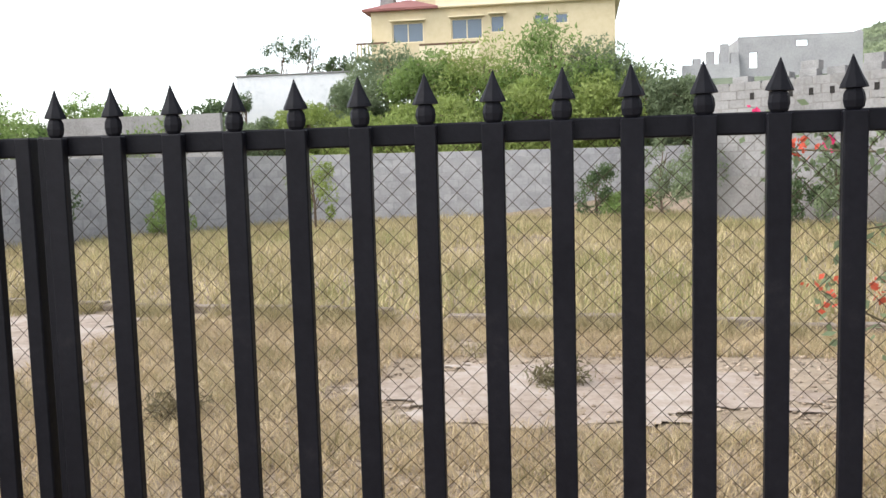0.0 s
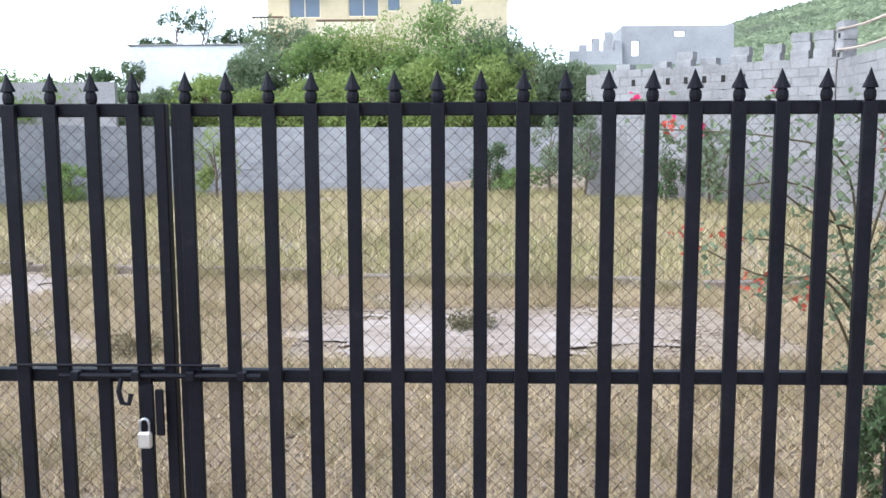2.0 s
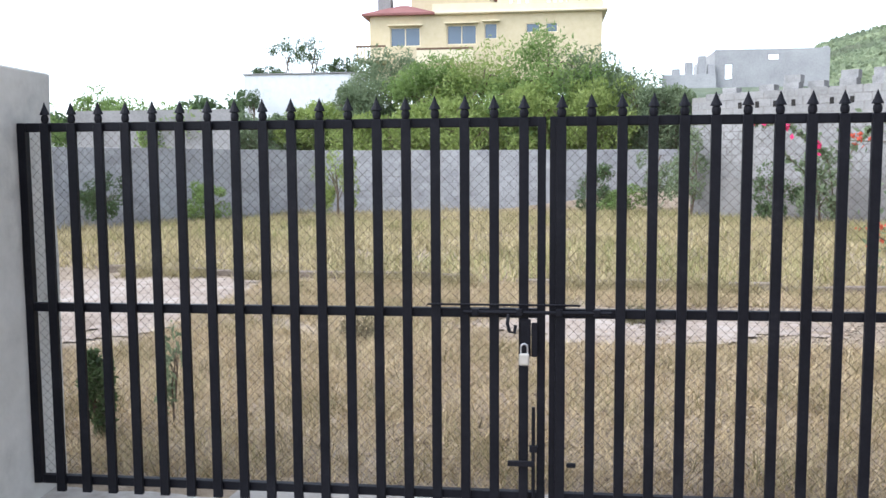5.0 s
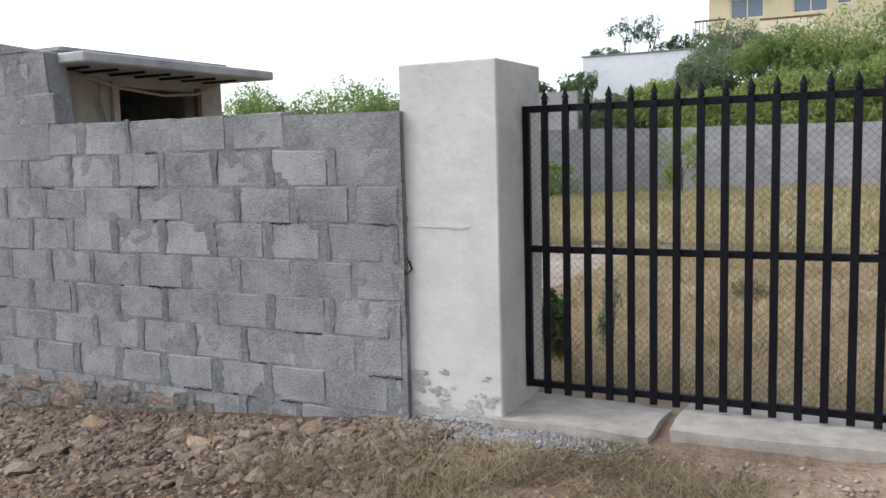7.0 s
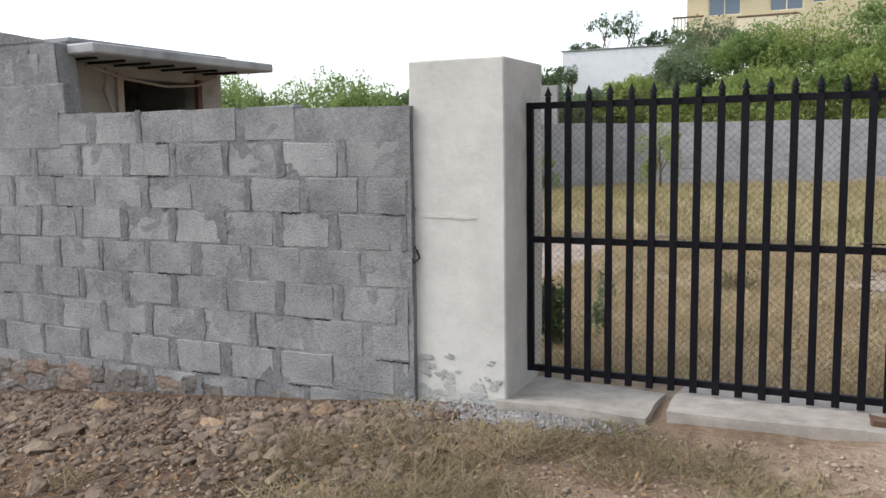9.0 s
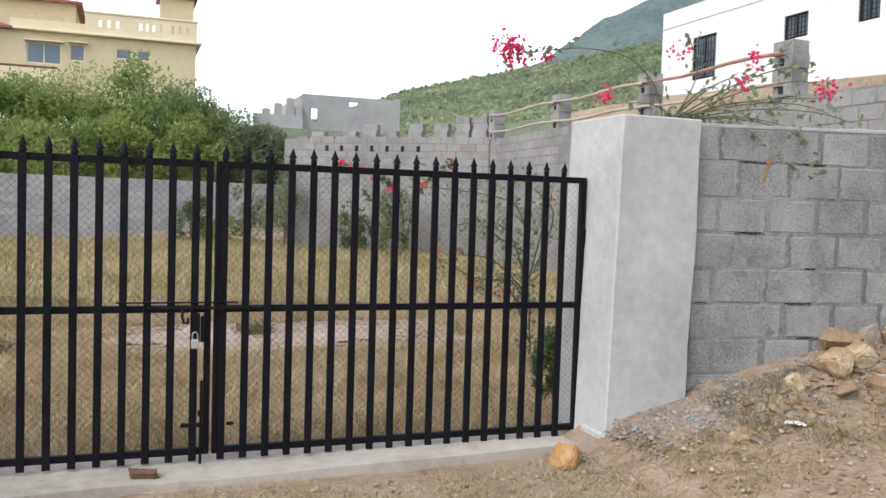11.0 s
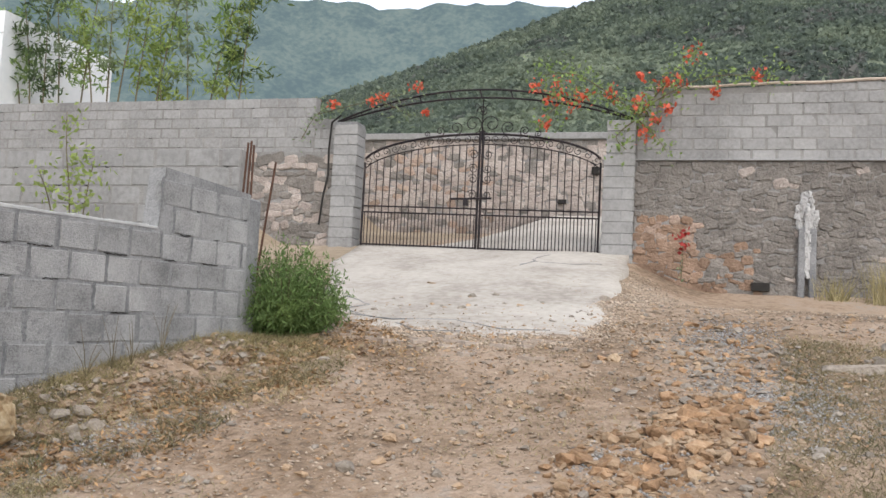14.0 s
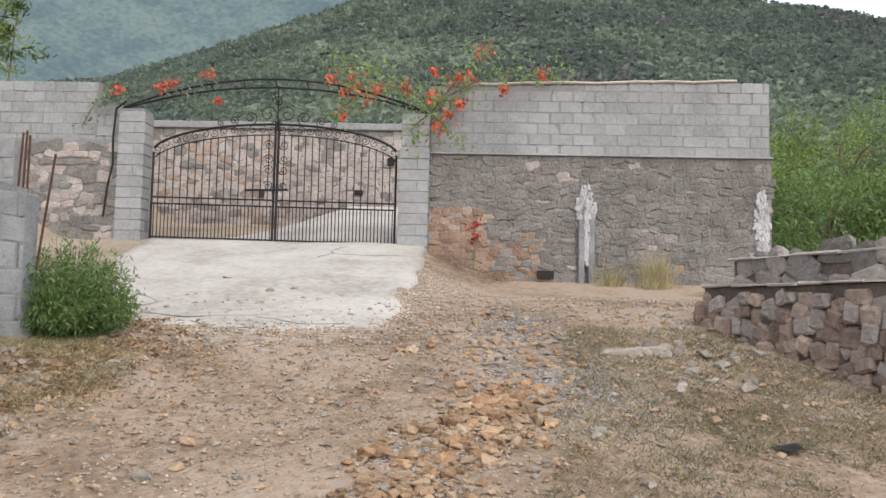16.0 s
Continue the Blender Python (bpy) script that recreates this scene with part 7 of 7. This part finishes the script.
for x, y, s in ((5.05, -1.1, 0.09), (5.2, -1.15, 0.07), (5.0, -1.25, 0.06), (5.15, -1.3, 0.08), (4.9, -1.35, 0.06)):
    rock(RG[int(s * 100) % 5], x, y, s, rr, "pale grey stone on the verge", "pale stones")
def rock_pose(x, y, s, rng, sink=0.3):
    return Matrix.Translation((x, y, gz(x, y) + s * (0.7 - sink) * 0.75)) @ Matrix.Rotation(rng.uniform(0, 6.28), 4, "Z") @ Matrix.Rotation(rng.uniform(-0.4, 0.4), 4, "X") @ Matrix.Diagonal((s * rng.uniform(0.8, 1.35), s * rng.uniform(0.7, 1.1), s * rng.uniform(0.6, 1.0), 1))


def rock_stuff(name, label, spots, sets, mats, seed, s0, s1, sink=0.4):
    """Stones too many to count, each with its own broken faces, joined by material."""
    rng = np.random.RandomState(seed)
    for meshes in sets:
        vs, fs = [], []
        for x, y in spots[rng.rand(len(spots)) < 1 / len(sets)]:
            me = meshes[rng.randint(len(meshes))]
            pm = rock_pose(x, y, s0 + (s1 - s0) * rng.rand() ** 2, rng, sink)
            o = len(vs)
            vs += [pm @ v.co for v in me.vertices]
            fs += [[o + k for k in f.vertices] for f in me.polygons]
        tagged(raw(name, vs, fs, mats[sets.index(meshes)]), label, "stones", kind="stuff")


for k in range(120):   # ochre rubble in the lane
    t = rr.uniform(0, 1)
    x, y = 4.7 + 2.1 * t + rr.normal(0, 0.2), -4.75 - 0.75 * t + rr.normal(0, 0.2) - (0.35 * rr.rand() if t > 0.4 and t < 0.7 else 0)
    rock(RH[k % 5] if rr.rand() < 0.6 else RO[k % 5], x, y, rr.uniform(0.03, 0.08), rr, "broken ochre stone in a heap of rubble on the lane", "rubble heap")
for k in range(170):   # along the foot of the street wall
    x = -8 + 5.2 * rr.uniform(0, 1)
    y = -0.66 - abs(rr.normal(0, 0.8))
    rock(RS[k % 5] if rr.rand() < 0.8 else RO[k % 5], x, y, 0.03 + 0.07 * rr.rand() ** 1.8, rr, "brown stone at the foot of the street wall", "stones under the street wall", sink=0.4)
for k in range(40):
    x, y = rr.uniform(3.2, 12), rr.uniform(-8.2, -1.2)
    rock(RG[k % 5] if rr.rand() < 0.6 else RO[k % 5], x, y, rr.uniform(0.03, 0.075), rr, "loose stone lying on the lane", "loose stones", sink=0.45)
for k in range(22):
    x, y = rr.uniform(6.5, 9.3), -7.2 + rr.uniform(-0.7, 0.4)
    rock(RG[k % 5], x, y, rr.uniform(0.04, 0.1), rr, "stone fallen from the dry-stone wall", "fallen stones", sink=0.4)
n = 2600
rock_stuff("street_stones", "small brown and grey stones strewn under the street wall", np.stack([rr.uniform(-9, -2.4, n), -0.62 - np.abs(rr.normal(0, 0.9, n))], 1), [RS, RK], [M_STREETROCK, M_GRAVELD], 61, 0.012, 0.055, 0.5)
t = rr.uniform(0, 1, 1300)
rock_stuff("heap_stones", "small ochre stones scattered round the rubble heap", np.stack([4.6 + 2.3 * t + rr.normal(0, 0.2, 1300), -4.72 - 0.78 * t + rr.normal(0, 0.2, 1300)], 1), [RO, RH], [M_ROCKO, M_HEAP], 62, 0.012, 0.045)
n = 2200
rock_stuff("lane_stones", "small stones strewn over the lane", np.stack([rr.uniform(2.6, 11, n), rr.uniform(-8.3, -0.9, n)], 1), [RG, RO], [M_ROCKG, M_ROCKO], 63, 0.012, 0.045)
n = 750
rock_stuff("verge_stones", "ochre and grey stones along the foot of the block wall", np.stack([(u := rr.uniform(3.1, 7.6, n)), -0.72 - 0.2 * np.clip(u - 4.5, 0, 9) - np.abs(rr.normal(0, 0.35, n))], 1), [RO, RS, RG], [M_ROCKO, M_STREETROCK, M_ROCKG], 64, 0.015, 0.055)
e = thing("stone_slab", "flat grey concrete slab lying beside the lane", "slab", (8.2, -6.65, gz(8.2, -6.65)))
bm = boxes([(7.98, 8.40, -7.0, -6.32, gz(8.2, -6.65) - 0.08, gz(8.2, -6.65) + 0.035)], 0.02)
for v in bm.verts:
    v.co += Vector(rr.uniform(-0.05, 0.05, 3)) * (1 if v.co.z < 9 else 0)
part("slab", bm, M_ROCKG, e)


def gravel(name, label, n, m, seed, spot, s0=0.006, s1=0.022):
    """Countless small stones, each a jittered octahedron."""
    rng = np.random.RandomState(seed)
    p = spot(n, rng)
    n = len(p)
    z = ground_z(p[:, 0], p[:, 1])
    o = np.array([(1, 0, 0), (0, 1, 0), (-1, 0, 0), (0, -1, 0), (0, 0, 1), (0, 0, -0.4)], float)
    f = np.array([(0, 1, 4), (1, 2, 4), (2, 3, 4), (3, 0, 4), (1, 0, 5), (2, 1, 5), (3, 2, 5), (0, 3, 5)])
    s = (s0 + (s1 - s0) * rng.uniform(0, 1, n) ** 2.2)
    a = rng.uniform(0, 6.28, n)
    v = o[None] * (1 + rng.uniform(-0.4, 0.4, (n, 6, 1)))
    x = v[..., 0] * np.cos(a)[:, None] - v[..., 1] * np.sin(a)[:, None] * 0.8
    y = v[..., 0] * np.sin(a)[:, None] + v[..., 1] * np.cos(a)[:, None] * 0.8
    w = np.stack([x, y, v[..., 2] * 0.6], -1) * s[:, None, None] + np.stack([p[:, 0], p[:, 1], z + s * 0.15], 1)[:, None]
    me = bpy.data.meshes.new(name)
    me.vertices.add(n * 6); me.vertices.foreach_set("co", w.astype(np.float32).ravel())
    idx = (f[None] + 6 * np.arange(n)[:, None, None]).astype(np.int32).ravel()
    me.loops.add(len(idx)); me.loops.foreach_set("vertex_index", idx)
    me.polygons.add(n * 8); me.polygons.foreach_set("loop_start", np.arange(0, len(idx), 3, dtype=np.int32))
    me.update(calc_edges=True)
    me.materials.append(m)
    tagged(new(name, me), label, "gravel", kind="stuff")


gravel("lane_gravel", "mixed brown gravel on the lane", 70000, M_GRAVEL, 1, lambda n, r: np.stack([r.uniform(-8, 14, n), -0.55 - 9.5 * r.uniform(0, 1, n) ** 1.1], 1), 0.006, 0.027)
gravel("wall_rubble", "brown stone chips along the street wall", 12000, M_GRAVELD, 2, lambda n, r: np.stack([r.uniform(-9, -2.6, n), -0.55 - np.abs(r.normal(0, 0.55, n))], 1), 0.008, 0.045)
gravel("grey_gravel", "blue-grey crushed gravel spilled in patches", 17000, M_GRAVELB, 3, lambda n, r: np.concatenate([np.stack([c[0] + r.normal(0, c[2], n // 8), c[1] + r.normal(0, c[3], n // 8)], 1) for c in ((6.7, -5.95, .4, .3), (9.2, -5.6, .5, .25), (5.0, -1.5, .6, .3), (5.3, -4.9, .2, .15), (7.4, -5.9, .5, .4), (2.9, -0.7, .5, .18), (-2.7, -0.58, .35, .1), (-2.15, -0.52, .25, .07))]), 0.006, 0.022)
gravel("garden_stones", "pale stone chips on the garden soil", 14000, M_GRAVEL, 4, lambda n, r: np.stack([r.uniform(-1, 5, n), r.uniform(0.4, 6.8, n)], 1), 0.006, 0.03)

# rebar at the wall's end
for k, (x, y, z0, z1, dx, dy) in enumerate(((7.83, -0.82, 2.4, 3.28, 0, -0.04), (7.84, -0.87, 2.4, 3.30, 0, -0.02), (7.86, -0.91, 2.4, 3.26, 0, 0), (7.95, -0.98, 1.9, 3.10, 0, -0.14))):
    e = thing("rebar", "rusty reinforcing bar sticking up at the wall's end", "rebar", (x, y, z0), group="rebar")
    part("bar", tube(bmesh.new(), [(x, y, z0 - 0.9), (x, y, z0), (x + dx, y + dy, z1)], 0.012, 5), M_RUST, e)
e = thing("wall_stub", "low mortar stub that holds the rebar", "stub", (7.85, -0.85, 1.2))
part("stub", boxes([(7.70, 7.96, -0.99, -0.72, 1.1, 2.70)], 0.02), M_MORTAR, e)
e = thing("broken_brick", "broken brown brick lying on the gate sill", "brick", (-0.36, -0.22, 0.12))
bm = boxes([(-0.45, -0.30, -0.28, -0.17, 0.105, 0.165)], 0.015)
for v in bm.verts:
    v.co += Vector(rr.uniform(-0.02, 0.02, 3))
part("brick_body", bm, M_WOODB, e)
e = thing("rag", "dark rag dropped on the lane", "rag", (5.6, -7.2, gz(5.6, -7.2)))
bm = bmesh.new()
bmesh.ops.create_grid(bm, x_segments=12, y_segments=8, size=0.075, matrix=Matrix.Translation((5.6, -7.2, gz(5.6, -7.2) + 0.04)))
for v in bm.verts:
    v.co.z += 0.035 * noise.noise(v.co * 9) 
part("cloth", bm, M_DARK, e)
for k, (x, y) in enumerate(((3.1, -1.25), (0.75, -0.9))):
    e = thing("plastic_scrap", "white plastic scrap on the ground", "litter", (x, y, gz(x, y)), group="litter")
    bm = bmesh.new()
    bmesh.ops.create_grid(bm, x_segments=5, y_segments=3, size=0.05, matrix=Matrix.Translation((x, y, gz(x, y) + 0.025)))
    for v in bm.verts:
        v.co.z += 0.015 * noise.noise(v.co * 30)
    part("scrap", bm, M_PORC, e)
gravel("apron_dust", "dirt and chips spilled over the edges of the concrete apron", 17000, M_GRAVEL, 7, lambda n, r: np.concatenate([np.stack([r.uniform(8.4, 15, n // 2), -4.22 + r.normal(0, 0.3, n // 2)], 1), np.stack([8.75 + r.normal(0, 0.35, n // 2), r.uniform(-4.3, -0.9, n // 2)], 1)]), 0.008, 0.03)


def litter(name, label, p, seed, size=0.024):
    """Fallen leaves lying flat, slightly curled."""
    rng = np.random.RandomState(seed)
    n = len(p)
    a, t = rng.uniform(0, 6.28, n), rng.normal(0, 0.35, (n, 2))
    s = size * rng.uniform(0.5, 1.3, n)
    d = np.stack([np.cos(a), np.sin(a), t[:, 0]], 1) * s[:, None]
    w = np.stack([-np.sin(a), np.cos(a), t[:, 1]], 1) * (s * 0.45)[:, None]
    c = np.stack([p[:, 0], p[:, 1], ground_z(p[:, 0], p[:, 1]) + 0.012 + 0.02 * rng.rand(n)], 1)
    tagged(stack(name, np.stack([c - d, c + w, c + d, c - w], 1).reshape(-1, 3), 4, M_LITTER), label, "leaf litter", kind="stuff")


rl = np.random.RandomState(91)
near_wall = np.stack([(u := rl.uniform(4.0, 9.0, 6500)), -0.85 - 0.14 * (u - 3.5) - np.abs(rl.normal(0, 0.75, 6500))], 1)
litter("leaf_litter", "dry brown leaves drifted along the foot of the block wall", near_wall[patchy(near_wall, 4.3, -0.25)], 92)
litter("lane_litter", "scattered dry brown leaves and bark flakes on the lane", field(5200, 2.6, 10.0, -7.5, -1.0, rl), 93, 0.018)
litter("street_litter", "dry brown leaf scraps among the stones of the street", field(2600, -7.5, -1.0, -3.2, -0.6, rl), 94, 0.018)
rock_stuff("spill_stones", "flat ochre and grey stones spilled beyond the rubble heap", np.stack([8.1 + rl.normal(0, 0.8, 320), -5.5 + rl.normal(0, 0.42, 320)], 1), [RO, RH, RG], [M_ROCKO, M_HEAP, M_ROCKG], 65, 0.02, 0.065)
for k, (x, y) in enumerate(((5.6, -0.86), (5.85, -0.90), (6.05, -0.93), (6.4, -0.97))):
    e = thing("dry_weed", "leafless dark dry weed at the foot of the block wall", "weed", (x, y, gz(x, y)), group="dry weeds by the wall")
    rw = np.random.RandomState(600 + k)
    for q in range(6):
        a, h = rw.uniform(0, 6.28), rw.uniform(0.18, 0.42)
        part("twig", tube(bmesh.new(), [(x, y, gz(x, y) - 0.02), (x + 0.05 * math.cos(a), y + 0.03 * math.sin(a), gz(x, y) + h * 0.5), (x + 0.16 * math.cos(a), y + 0.07 * math.sin(a), gz(x, y) + h)], 0.004, 4, 0.0015), M_TWIG, e)
